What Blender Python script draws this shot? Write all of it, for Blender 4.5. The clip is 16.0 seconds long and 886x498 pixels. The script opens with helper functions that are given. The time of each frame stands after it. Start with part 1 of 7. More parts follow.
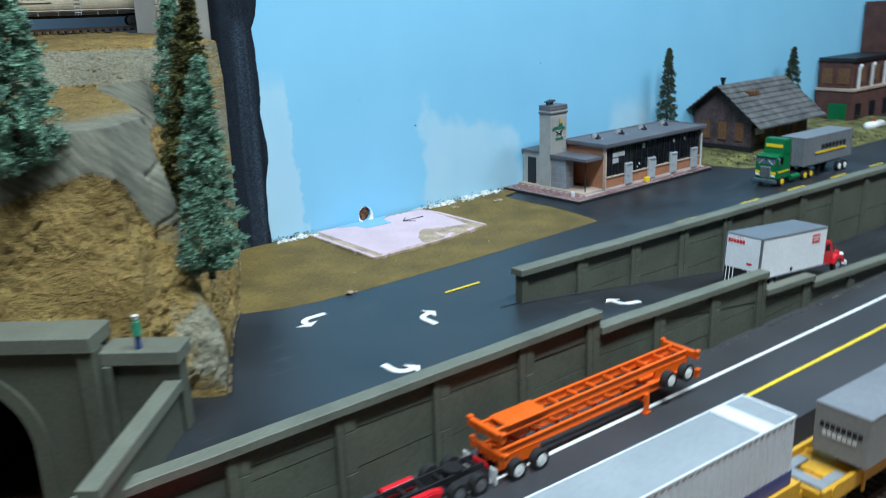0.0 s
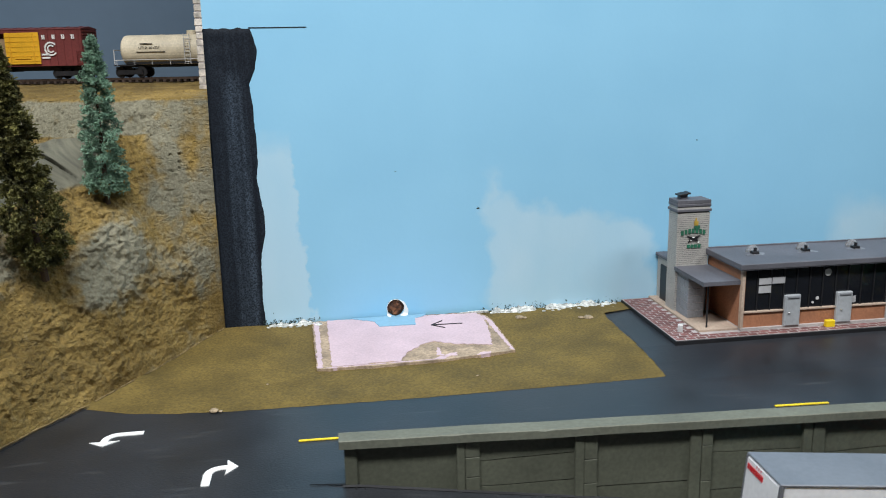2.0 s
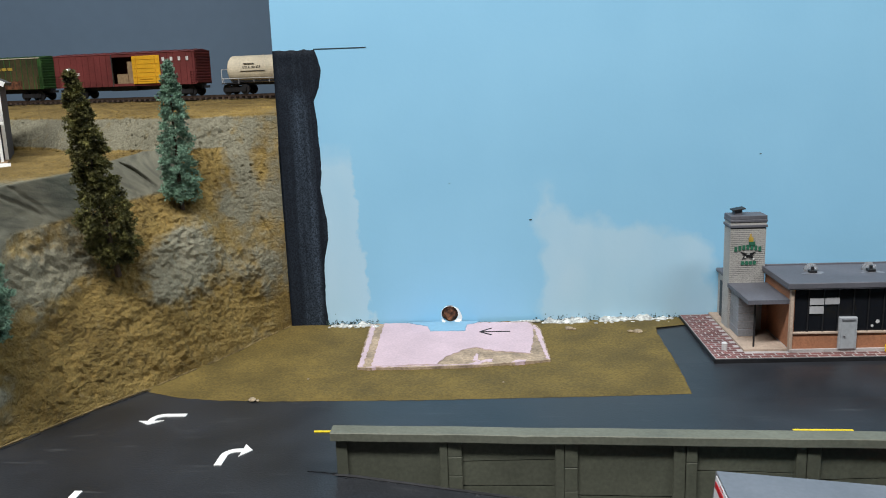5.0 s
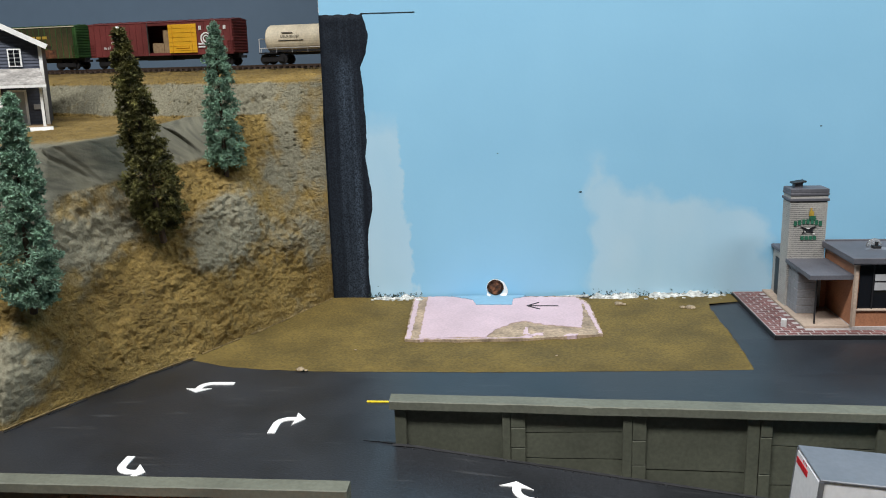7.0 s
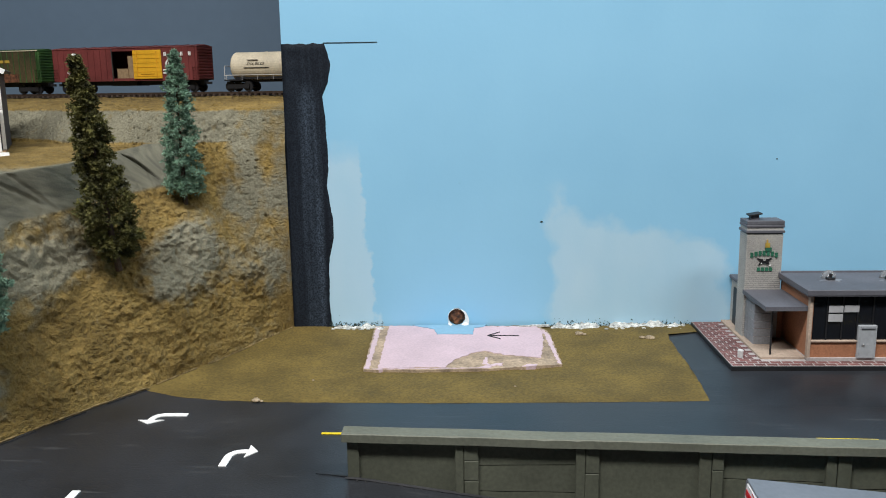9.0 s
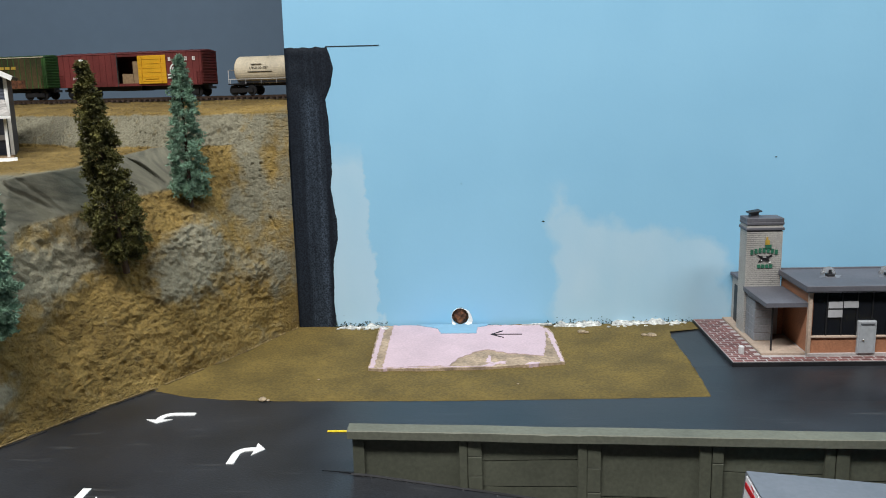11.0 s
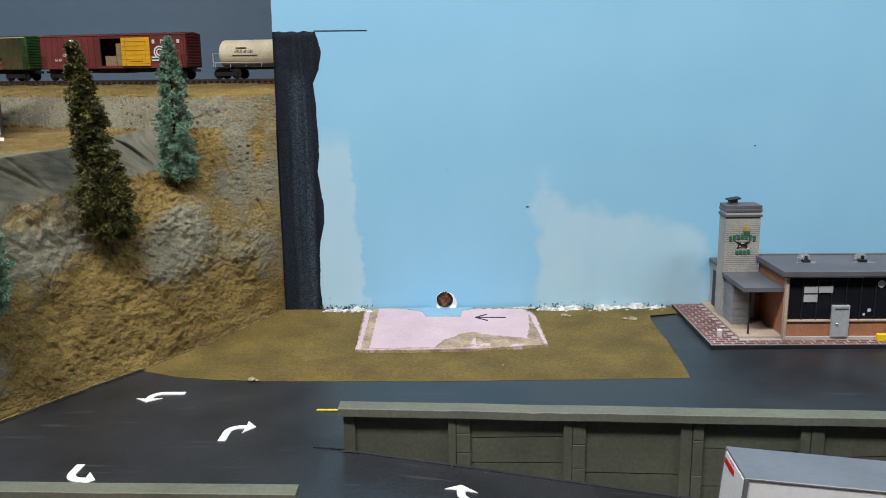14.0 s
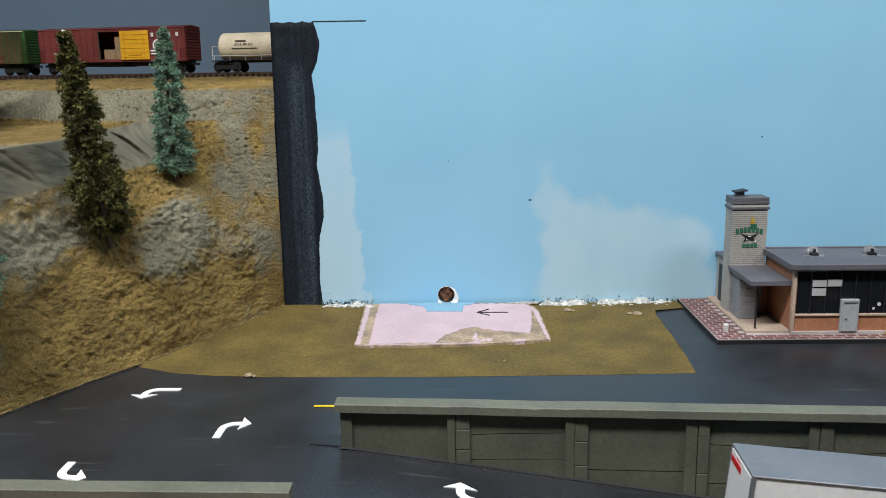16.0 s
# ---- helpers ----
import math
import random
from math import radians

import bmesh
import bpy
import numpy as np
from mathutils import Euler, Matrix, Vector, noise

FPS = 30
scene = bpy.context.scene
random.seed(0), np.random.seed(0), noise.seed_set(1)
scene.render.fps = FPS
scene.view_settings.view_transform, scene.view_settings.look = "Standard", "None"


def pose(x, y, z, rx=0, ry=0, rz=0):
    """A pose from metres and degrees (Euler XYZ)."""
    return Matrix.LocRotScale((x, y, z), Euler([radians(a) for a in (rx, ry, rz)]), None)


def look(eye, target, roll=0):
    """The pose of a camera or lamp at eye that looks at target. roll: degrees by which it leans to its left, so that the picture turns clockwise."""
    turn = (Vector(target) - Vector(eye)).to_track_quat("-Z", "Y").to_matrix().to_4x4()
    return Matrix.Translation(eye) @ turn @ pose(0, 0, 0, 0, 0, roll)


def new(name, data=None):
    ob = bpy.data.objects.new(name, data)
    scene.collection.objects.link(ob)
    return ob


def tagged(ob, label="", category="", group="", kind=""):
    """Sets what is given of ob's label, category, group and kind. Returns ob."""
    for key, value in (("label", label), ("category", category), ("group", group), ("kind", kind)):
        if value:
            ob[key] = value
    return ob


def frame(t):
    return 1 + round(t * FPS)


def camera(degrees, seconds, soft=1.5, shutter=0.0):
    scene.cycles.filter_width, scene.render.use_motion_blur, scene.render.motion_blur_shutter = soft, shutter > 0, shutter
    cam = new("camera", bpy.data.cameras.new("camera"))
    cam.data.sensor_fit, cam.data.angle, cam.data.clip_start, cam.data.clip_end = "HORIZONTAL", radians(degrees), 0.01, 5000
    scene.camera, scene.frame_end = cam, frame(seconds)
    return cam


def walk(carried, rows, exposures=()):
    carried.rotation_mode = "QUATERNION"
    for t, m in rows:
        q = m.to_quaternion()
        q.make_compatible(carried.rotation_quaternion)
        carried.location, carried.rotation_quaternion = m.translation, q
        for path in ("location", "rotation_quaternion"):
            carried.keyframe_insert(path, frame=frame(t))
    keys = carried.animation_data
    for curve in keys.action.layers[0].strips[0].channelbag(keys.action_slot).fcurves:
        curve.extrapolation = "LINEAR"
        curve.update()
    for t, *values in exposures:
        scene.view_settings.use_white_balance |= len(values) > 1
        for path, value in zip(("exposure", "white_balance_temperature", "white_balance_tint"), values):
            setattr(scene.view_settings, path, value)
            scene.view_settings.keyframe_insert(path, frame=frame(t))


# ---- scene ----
cam = camera(55.7, 16.0, soft=1.0, shutter=0.3)
PATH = [
    (0, (-0.4373, -0.6464, 0.2033), (-0.3137, -0.4995, 0.1470), -2.0),
    (0.5, (-0.2711, -0.6721, 0.2058), (-0.1745, -0.5050, 0.1534), 0.2),
    (1, (-0.1626, -0.6809, 0.2017), (-0.0976, -0.5003, 0.1456), -0.9),
    (1.5, (-0.1157, -0.6412, 0.2046), (-0.0688, -0.4541, 0.1516), -1.5),
    (2, (-0.0469, -0.6370, 0.2021), (-0.0180, -0.4440, 0.1583), -1.1),
    (2.5, (0.0259, -0.6688, 0.2127), (0.0303, -0.4737, 0.1688), -0.5),
    (3, (0.0575, -0.6863, 0.2142), (0.0512, -0.4899, 0.1767), -1.3),
    (3.5, (0.0549, -0.6913, 0.2150), (0.0458, -0.4950, 0.1780), -2.1),
    (3.7, (0.0508, -0.6910, 0.2140), (0.0417, -0.4949, 0.1759), -2.0),
    (5.8, (0.0294, -0.6540, 0.1955), (0.0181, -0.4586, 0.1545), -1.8),
    (6, (0.0240, -0.6540, 0.1922), (0.0121, -0.4585, 0.1514), -1.5),
    (6.5, (0.0171, -0.6561, 0.1901), (0.0035, -0.4611, 0.1480), -1.4),
    (7, (0.0141, -0.6538, 0.1920), (0.0004, -0.4591, 0.1480), -1.5),
    (7.5, (0.0103, -0.6525, 0.1943), (-0.0035, -0.4577, 0.1511), -1.4),
    (8, (0.0141, -0.6535, 0.1968), (-0.0004, -0.4584, 0.1549), -1.1),
    (8.5, (0.0216, -0.6526, 0.1959), (0.0139, -0.4567, 0.1560), -0.7),
    (9, (0.0242, -0.6521, 0.1947), (0.0167, -0.4560, 0.1565), -0.8),
    (9.2, (0.0235, -0.6511, 0.1926), (0.0154, -0.4549, 0.1545), -0.9),
    (11.5, (0.0258, -0.6602, 0.1948), (0.0173, -0.4639, 0.1571), -1.4),
    (12, (0.0240, -0.6570, 0.1929), (0.0154, -0.4609, 0.1543), -1.4),
    (12.5, (0.0234, -0.6603, 0.1919), (0.0183, -0.4642, 0.1529), -1.1),
    (13, (0.0198, -0.6612, 0.1880), (0.0155, -0.4652, 0.1486), -0.9),
    (13.5, (0.0175, -0.6665, 0.1926), (0.0144, -0.4706, 0.1522), -0.5),
    (14, (0.0184, -0.6688, 0.1930), (0.0155, -0.4730, 0.1525), -0.6),
    (14.5, (0.0184, -0.6676, 0.1915), (0.0156, -0.4717, 0.1510), -0.5),
    (15, (0.0186, -0.6620, 0.1904), (0.0155, -0.4662, 0.1496), -0.6),
    (15.5, (0.0198, -0.6602, 0.1891), (0.0161, -0.4645, 0.1483), -0.7),
    (16, (0.0219, -0.6589, 0.1882), (0.0176, -0.4633, 0.1471), -0.8),
]
walk(cam, [(t, look(eye, to, roll)) for t, eye, to, roll in PATH],
     [(0, 0.08, 5600, 1), (0.5, 0.06, 6000, 7), (1, 0.0, 6250, 10), (2, 0.0, 6600, 11), (3, -0.08, 6650, 11), (3.5, -0.1, 6650, 11), (6, -0.08, 6750, 12), (16, -0.1, 6800, 12)])

# ---- light: ceiling panels of the layout room ----
world = bpy.data.worlds.new("world")
scene.world = world
world.use_nodes = True
world.node_tree.nodes["Background"].inputs["Color"].default_value = (0.75, 0.85, 1.0, 1)
world.node_tree.nodes["Background"].inputs["Strength"].default_value = 0.01
scene.view_settings.exposure = 0.0


def ceiling_lamp(name, x, y, z, sx, sy, watts, color):
    lamp = bpy.data.lights.new(name, "AREA")
    lamp.shape, lamp.size, lamp.size_y, lamp.energy, lamp.color = "RECTANGLE", sx, sy, watts, color
    ob = new(name, lamp)
    ob.matrix_world = pose(x, y, z)
    return ob


ceiling_lamp("ceiling_light", -0.30, -0.74, 1.24, 1.0, 0.18, 32.6, (0.94, 0.98, 1.0))
ceiling_lamp("ceiling_light", 1.0, -0.76, 1.24, 0.7, 0.18, 14.0, (0.94, 0.98, 1.0))


# ---- helpers ----
def smooth(a, b, x):
    t = max(0.0, min(1.0, (x - a) / (b - a)))
    return t * t * (3 - 2 * t)


def lerp_list(pts, x):
    if x <= pts[0][0]:
        return pts[0][1]
    for (x0, y0), (x1, y1) in zip(pts, pts[1:]):
        if x <= x1:
            return y0 + (y1 - y0) * (x - x0) / (x1 - x0)
    return pts[-1][1]


def thing(name, m, label, category, group="", kind=""):
    ob = new(name)
    ob.empty_display_size = 0.01
    ob.matrix_world = m if isinstance(m, Matrix) else pose(*m)
    return tagged(ob, label, category, group, kind)


def to_mesh(name, bm, material, smooth_shade=False):
    me = bpy.data.meshes.new(name)
    bm.normal_update()
    bm.to_mesh(me)
    bm.free()
    for mm in (material if isinstance(material, (list, tuple)) else [material]):
        me.materials.append(mm)
    if smooth_shade:
        for p in me.polygons:
            p.use_smooth = True
    return me


def part(name, bm, material, parent, label="", smooth_shade=False):
    ob = new(name, to_mesh(name, bm, material, smooth_shade))
    if parent is not None:
        ob.parent = parent
    if label:
        ob["label"] = label
    return ob


def single(name, bm, material, m, label, category, group="", kind="", smooth_shade=False):
    ob = new(name, to_mesh(name, bm, material, smooth_shade))
    ob.matrix_world = m if isinstance(m, Matrix) else pose(*m)
    return tagged(ob, label, category, group, kind)


def box(bm, x0, y0, z0, x1, y1, z1, bevel=0.0, m=None):
    r = bmesh.ops.create_cube(bm, size=1.0)
    v = r["verts"]
    c = Vector(((x0 + x1) / 2, (y0 + y1) / 2, (z0 + z1) / 2))
    for q in v:
        q.co = Vector((q.co.x * (x1 - x0), q.co.y * (y1 - y0), q.co.z * (z1 - z0))) + c
    if bevel:
        e = list({e for q in v for e in q.link_edges})
        b = bmesh.ops.bevel(bm, geom=e, offset=bevel, segments=1, affect="EDGES", profile=0.5)
        v = list({q for f in b["faces"] for q in f.verts} | {q for q in v if q.is_valid})
    if m is not None:
        bmesh.ops.transform(bm, matrix=m, verts=[q for q in v if q.is_valid])
    return bm


def boxes(*rows, bevel=0.0):
    bm = bmesh.new()
    for r in rows:
        box(bm, *r, bevel=bevel)
    return bm


def cyl(bm, p0, p1, r0, r1=None, seg=12, caps=True):
    p0, p1 = Vector(p0), Vector(p1)
    d = p1 - p0
    m = Matrix.Translation((p0 + p1) / 2) @ d.to_track_quat("Z", "Y").to_matrix().to_4x4()
    bmesh.ops.create_cone(bm, cap_ends=caps, segments=seg, radius1=r0, radius2=r0 if r1 is None else r1, depth=d.length, matrix=m)
    return bm


def cyls(*rows, seg=12):
    bm = bmesh.new()
    for r in rows:
        cyl(bm, *r, seg=seg)
    return bm


def prism(bm, pts, y0, y1):
    """A polygon in x, z pushed from y0 to y1."""
    a = [bm.verts.new((x, y0, z)) for x, z in pts]
    b = [bm.verts.new((x, y1, z)) for x, z in pts]
    n = len(pts)
    bm.faces.new(a)
    bm.faces.new(b[::-1])
    for i in range(n):
        bm.faces.new((a[i], b[i], b[(i + 1) % n], a[(i + 1) % n]))
    bmesh.ops.recalc_face_normals(bm, faces=bm.faces[:])
    return bm


def slab(bm, pts, z0, z1):
    """A polygon in x, y pushed from z0 to z1."""
    a = [bm.verts.new((x, y, z0)) for x, y in pts]
    b = [bm.verts.new((x, y, z1)) for x, y in pts]
    n = len(pts)
    bm.faces.new(a)
    bm.faces.new(b[::-1])
    for i in range(n):
        bm.faces.new((a[i], b[i], b[(i + 1) % n], a[(i + 1) % n]))
    bmesh.ops.recalc_face_normals(bm, faces=bm.faces[:])
    return bm


# ---- materials ----
def material(name, color, rough=0.6, metal=0.0, grain=400.0, vary=0.12, big=25.0, big_vary=0.15, bump=0.15, bump_d=0.0004, tint=None, coat=0.0, rand=0.0):
    mt = bpy.data.materials.new(name)
    mt.use_nodes = True
    nt = mt.node_tree
    n, l = nt.nodes, nt.links
    b = n["Principled BSDF"]
    b.inputs["Roughness"].default_value = rough
    b.inputs["Metallic"].default_value = metal
    b.inputs["Coat Weight"].default_value = coat
    tc = n.new("ShaderNodeTexCoord")
    n1, n2 = n.new("ShaderNodeTexNoise"), n.new("ShaderNodeTexNoise")
    n1.inputs["Scale"].default_value, n1.inputs["Detail"].default_value = grain, 4
    n2.inputs["Scale"].default_value, n2.inputs["Detail"].default_value = big, 5
    l.new(tc.outputs["Object"], n1.inputs["Vector"])
    l.new(tc.outputs["Object"], n2.inputs["Vector"])
    lo = tuple(c * (1 - big_vary * 1.6) for c in color)
    hi = tint or tuple(min(1, c * (1 + big_vary * 1.6)) for c in color)
    ramp = n.new("ShaderNodeValToRGB")
    ramp.color_ramp.elements[0].position, ramp.color_ramp.elements[1].position = 0.3, 0.7
    ramp.color_ramp.elements[0].color, ramp.color_ramp.elements[1].color = (*lo, 1), (*hi, 1)
    l.new(n2.outputs["Fac"], ramp.inputs["Fac"])
    mr = n.new("ShaderNodeMapRange")
    mr.inputs["From Min"].default_value, mr.inputs["From Max"].default_value = 0.3, 0.7
    mr.inputs["To Min"].default_value, mr.inputs["To Max"].default_value = 1 - vary * 1.5, 1 + vary * 1.5
    l.new(n1.outputs["Fac"], mr.inputs["Value"])
    mx = n.new("ShaderNodeMix")
    mx.data_type, mx.blend_type = "RGBA", "MULTIPLY"
    mx.inputs["Factor"].default_value = 1.0
    l.new(ramp.outputs["Color"], mx.inputs["A"])
    l.new(mr.outputs["Result"], mx.inputs["B"])
    out = mx.outputs["Result"]
    if rand:
        oi = n.new("ShaderNodeObjectInfo")
        m2 = n.new("ShaderNodeMapRange")
        m2.inputs["To Min"].default_value, m2.inputs["To Max"].default_value = 1 - rand, 1 + rand
        l.new(oi.outputs["Random"], m2.inputs["Value"])
        m3 = n.new("ShaderNodeMix")
        m3.data_type, m3.blend_type = "RGBA", "MULTIPLY"
        m3.inputs["Factor"].default_value = 1.0
        l.new(out, m3.inputs["A"])
        l.new(m2.outputs["Result"], m3.inputs["B"])
        out = m3.outputs["Result"]
    l.new(out, b.inputs["Base Color"])
    if bump:
        bp = n.new("ShaderNodeBump")
        bp.inputs["Strength"].default_value, bp.inputs["Distance"].default_value = bump, bump_d
        l.new(n1.outputs["Fac"], bp.inputs["Height"])
        l.new(bp.outputs["Normal"], b.inputs["Normal"])
    rr = n.new("ShaderNodeMapRange")
    rr.inputs["To Min"].default_value, rr.inputs["To Max"].default_value = max(0.03, rough - 0.1), min(1, rough + 0.1)
    l.new(n2.outputs["Fac"], rr.inputs["Value"])
    l.new(rr.outputs["Result"], b.inputs["Roughness"])
    return mt


ASPHALT = material("asphalt", (0.0195, 0.0215, 0.0262), 0.38, grain=800, vary=0.2, big=17, big_vary=0.2, bump=0.3)


def add_scuffs(mt, colour):
    """Faint pale drag marks and dust specks over a dark paint."""
    n, l = mt.node_tree.nodes, mt.node_tree.links
    b = n["Principled BSDF"]
    old = b.inputs["Base Color"].links[0].from_socket
    tc = n.new("ShaderNodeTexCoord")
    marks = []
    for scale, turn, lo, hi in (((22, 190, 1), 0.5, 0.62, 0.8), ((500, 500, 1), 0.0, 0.7, 0.76)):
        mp, tx, rg = n.new("ShaderNodeMapping"), n.new("ShaderNodeTexNoise"), n.new("ShaderNodeMapRange")
        mp.inputs["Scale"].default_value, mp.inputs["Rotation"].default_value = scale, (0, 0, turn)
        tx.inputs["Scale"].default_value, tx.inputs["Detail"].default_value = 1.0, 6
        rg.inputs["From Min"].default_value, rg.inputs["From Max"].default_value = lo, hi
        l.new(tc.outputs["Object"], mp.inputs["Vector"])
        l.new(mp.outputs["Vector"], tx.inputs["Vector"])
        l.new(tx.outputs["Fac"], rg.inputs["Value"])
        marks.append(rg.outputs["Result"])
    mx = n.new("ShaderNodeMath")
    mx.operation = "MAXIMUM"
    l.new(marks[0], mx.inputs[0])
    l.new(marks[1], mx.inputs[1])
    mix = n.new("ShaderNodeMix")
    mix.data_type = "RGBA"
    l.new(mx.outputs["Value"], mix.inputs["Factor"])
    l.new(old, mix.inputs["A"])
    mix.inputs["B"].default_value = (*colour, 1)
    l.new(mix.outputs["Result"], b.inputs["Base Color"])


ASPHALT.node_tree.nodes["Principled BSDF"].inputs["Specular IOR Level"].default_value = 0.65
add_scuffs(ASPHALT, (0.06, 0.062, 0.066))
ROAD = material("road_asphalt", (0.033, 0.033, 0.037), 0.55, grain=900, vary=0.15, big=10, big_vary=0.15, bump=0.25)
CONCRETE = material("olive_concrete", (0.079, 0.083, 0.059), 0.7, grain=500, vary=0.1, big=30, big_vary=0.12, bump=0.25)
# same paint as the panels, lightened in colour for the light from above
LITCAP = material("concrete_lit_cap", (0.125, 0.13, 0.1), 0.65, grain=500, vary=0.08, big=30, big_vary=0.1, bump=0.2)
GRASS = material("painted_grass", (0.108, 0.074, 0.0142), 0.85, grain=600, vary=0.2, big=30, big_vary=0.12, bump=0.6, tint=(0.16, 0.109, 0.024))
PINK = material("pink_foam", (0.555, 0.42, 0.462), 0.8, grain=600, vary=0.06, big=30, big_vary=0.06, bump=0.3)
TAN = material("tan_plaster", (0.36, 0.27, 0.19), 0.85, grain=500, vary=0.2, big=60, big_vary=0.25, bump=0.5)
PLASTER = material("white_plaster", (0.42, 0.45, 0.44), 0.85, grain=420, vary=0.35, big=160, big_vary=0.3, bump=0.7, tint=(0.74, 0.74, 0.7))
WHITE = material("white_paint", (0.8, 0.8, 0.78), 0.5, grain=500, vary=0.05, big=40, big_vary=0.05, bump=0.05)
YELLOW = material("yellow_line", (0.75, 0.55, 0.02), 0.55, grain=700, vary=0.12, big=60, big_vary=0.08, bump=0.05)
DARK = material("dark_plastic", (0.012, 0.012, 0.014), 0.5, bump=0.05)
STEEL = material("bright_steel", (0.55, 0.55, 0.56), 0.3, metal=1.0, bump=0.03)
RUBBER = material("rubber", (0.012, 0.012, 0.013), 0.75, bump=0.1)
ORANGE = material("orange_plastic", (0.72, 0.115, 0.007), 0.38, vary=0.05, big_vary=0.06, bump=0.04)
RED = material("red_plastic", (0.55, 0.01, 0.02), 0.35, vary=0.05, big_vary=0.06, bump=0.04)
GREEN = material("green_plastic", (0.012, 0.13, 0.04), 0.35, vary=0.05, big_vary=0.08, bump=0.04)
RIMYELLOW = material("yellow_plastic", (0.8, 0.55, 0.01), 0.4, vary=0.04, big_vary=0.05, bump=0.04)
TRAILERGREY = material("trailer_grey", (0.21, 0.215, 0.23), 0.45, metal=0.2, vary=0.05, big_vary=0.06, bump=0.04)
ROOFGREY = material("roof_grey", (0.105, 0.105, 0.122), 0.6, grain=700, vary=0.08, big=40, big_vary=0.1, bump=0.15)
BRICKRED = material("brick_red", (0.085, 0.034, 0.028), 0.8, grain=600, vary=0.15, big=60, big_vary=0.2, bump=0.3)
BRICKORANGE = material("brick_orange", (0.34, 0.145, 0.075), 0.75, grain=900, vary=0.12, big=60, big_vary=0.1, bump=0.25)
BRICKWHITE = material("pale_brick", (0.4, 0.385, 0.36), 0.7, grain=700, vary=0.08, big=60, big_vary=0.08, bump=0.2)
PAVER = material("paver", (0.19, 0.078, 0.074), 0.75, grain=700, vary=0.2, big=60, big_vary=0.2, bump=0.2, rand=0.3)
MORTAR = material("mortar", (0.42, 0.38, 0.37), 0.85, grain=700, vary=0.1)
STEP = material("step_concrete", (0.42, 0.32, 0.25), 0.75, grain=700, vary=0.1)
BLOCK = material("grey_block", (0.24, 0.25, 0.27), 0.7, grain=700, vary=0.1)
DOORGREY = material("door_grey", (0.36, 0.38, 0.4), 0.5, vary=0.05)
SILVER = material("silver_frame", (0.55, 0.55, 0.55), 0.45, vary=0.05)
PAPER = material("paper", (0.38, 0.38, 0.39), 0.7, vary=0.05)
BOXCARRED = material("boxcar_brown", (0.16, 0.032, 0.03), 0.55, grain=700, vary=0.12, big=30, big_vary=0.18, bump=0.1)
CARGREEN = material("boxcar_green", (0.03, 0.085, 0.02), 0.55, grain=700, vary=0.12, big=40, big_vary=0.35, bump=0.1)
CARYELLOW = material("door_yellow", (0.72, 0.38, 0.02), 0.5, grain=700, vary=0.06, big=40, big_vary=0.06, bump=0.05)
TANK = material("tank_cream", (0.62, 0.54, 0.4), 0.5, grain=600, vary=0.08, big=50, big_vary=0.1, bump=0.05)
RAIL = material("weathered_rail", (0.09, 0.06, 0.045), 0.45, metal=0.6)
TIE = material("brown_tie", (0.06, 0.04, 0.03), 0.85)
CARTON = material("carton", (0.3, 0.2, 0.11), 0.8)
SIDING = material("slate_siding", (0.055, 0.065, 0.095), 0.6, vary=0.08)
DEPOTWOOD = material("weathered_boards", (0.075, 0.05, 0.052), 0.85, grain=500, vary=0.25, big=70, big_vary=0.3, bump=0.4)
BOARDUP = material("boarded_wood", (0.14, 0.068, 0.03), 0.85, vary=0.2)
SHINGLE = material("shingle_grey", (0.088, 0.087, 0.088), 0.85, grain=500, vary=0.25, big=60, big_vary=0.3, bump=0.4)
RUST = material("rust_brown", (0.12, 0.045, 0.02), 0.85, grain=400, vary=0.4, big=150, big_vary=0.4, bump=0.6)
SOIL = material("brown_soil", (0.16, 0.1, 0.06), 0.9, grain=500, vary=0.25, big=30, big_vary=0.25, bump=0.5)
# for the unseen walls and ceiling, kept dark so shadows get little fill
UNSEENWALL = material("unseen_wall_dark", (0.1, 0.1, 0.098), 0.8, grain=30, vary=0.03, big=2, big_vary=0.03, bump=0.05)
CARPET = material("room_carpet", (0.12, 0.12, 0.13), 0.95, grain=200, vary=0.2, big=5, big_vary=0.1)
BARK = material("bark", (0.07, 0.045, 0.03), 0.9, bump=0.5)
SPRUCEBLUE = material("blue_spruce", (0.122, 0.234, 0.158), 0.85, grain=900, vary=0.15, big=150, big_vary=0.3, tint=(0.3, 0.485, 0.345))
SPRUCEDARK = material("olive_spruce", (0.042, 0.046, 0.011), 0.85, grain=900, vary=0.2, big=170, big_vary=0.4, tint=(0.195, 0.182, 0.05))
SPRUCEGREEN = material("green_spruce", (0.035, 0.06, 0.022), 0.85, grain=900, vary=0.3, big=120, big_vary=0.4, tint=(0.085, 0.1, 0.036))


GLUE = material("dried_glue", (0.17, 0.17, 0.185), 0.45, grain=500, vary=0.2, big=120, big_vary=0.3)


def glass_dark(name, color, rough=0.08):
    mt = bpy.data.materials.new(name)
    mt.use_nodes = True
    b = mt.node_tree.nodes["Principled BSDF"]
    b.inputs["Base Color"].default_value = (*color, 1)
    b.inputs["Roughness"].default_value = rough
    return mt


# light-blue base colour imitates the reflection on the tractor's windshield
GLASSPALE = glass_dark("pale_windshield", (0.12, 0.17, 0.2), 0.1)
WINDOW = glass_dark("dark_window_film", (0.008, 0.009, 0.012), 0.12)


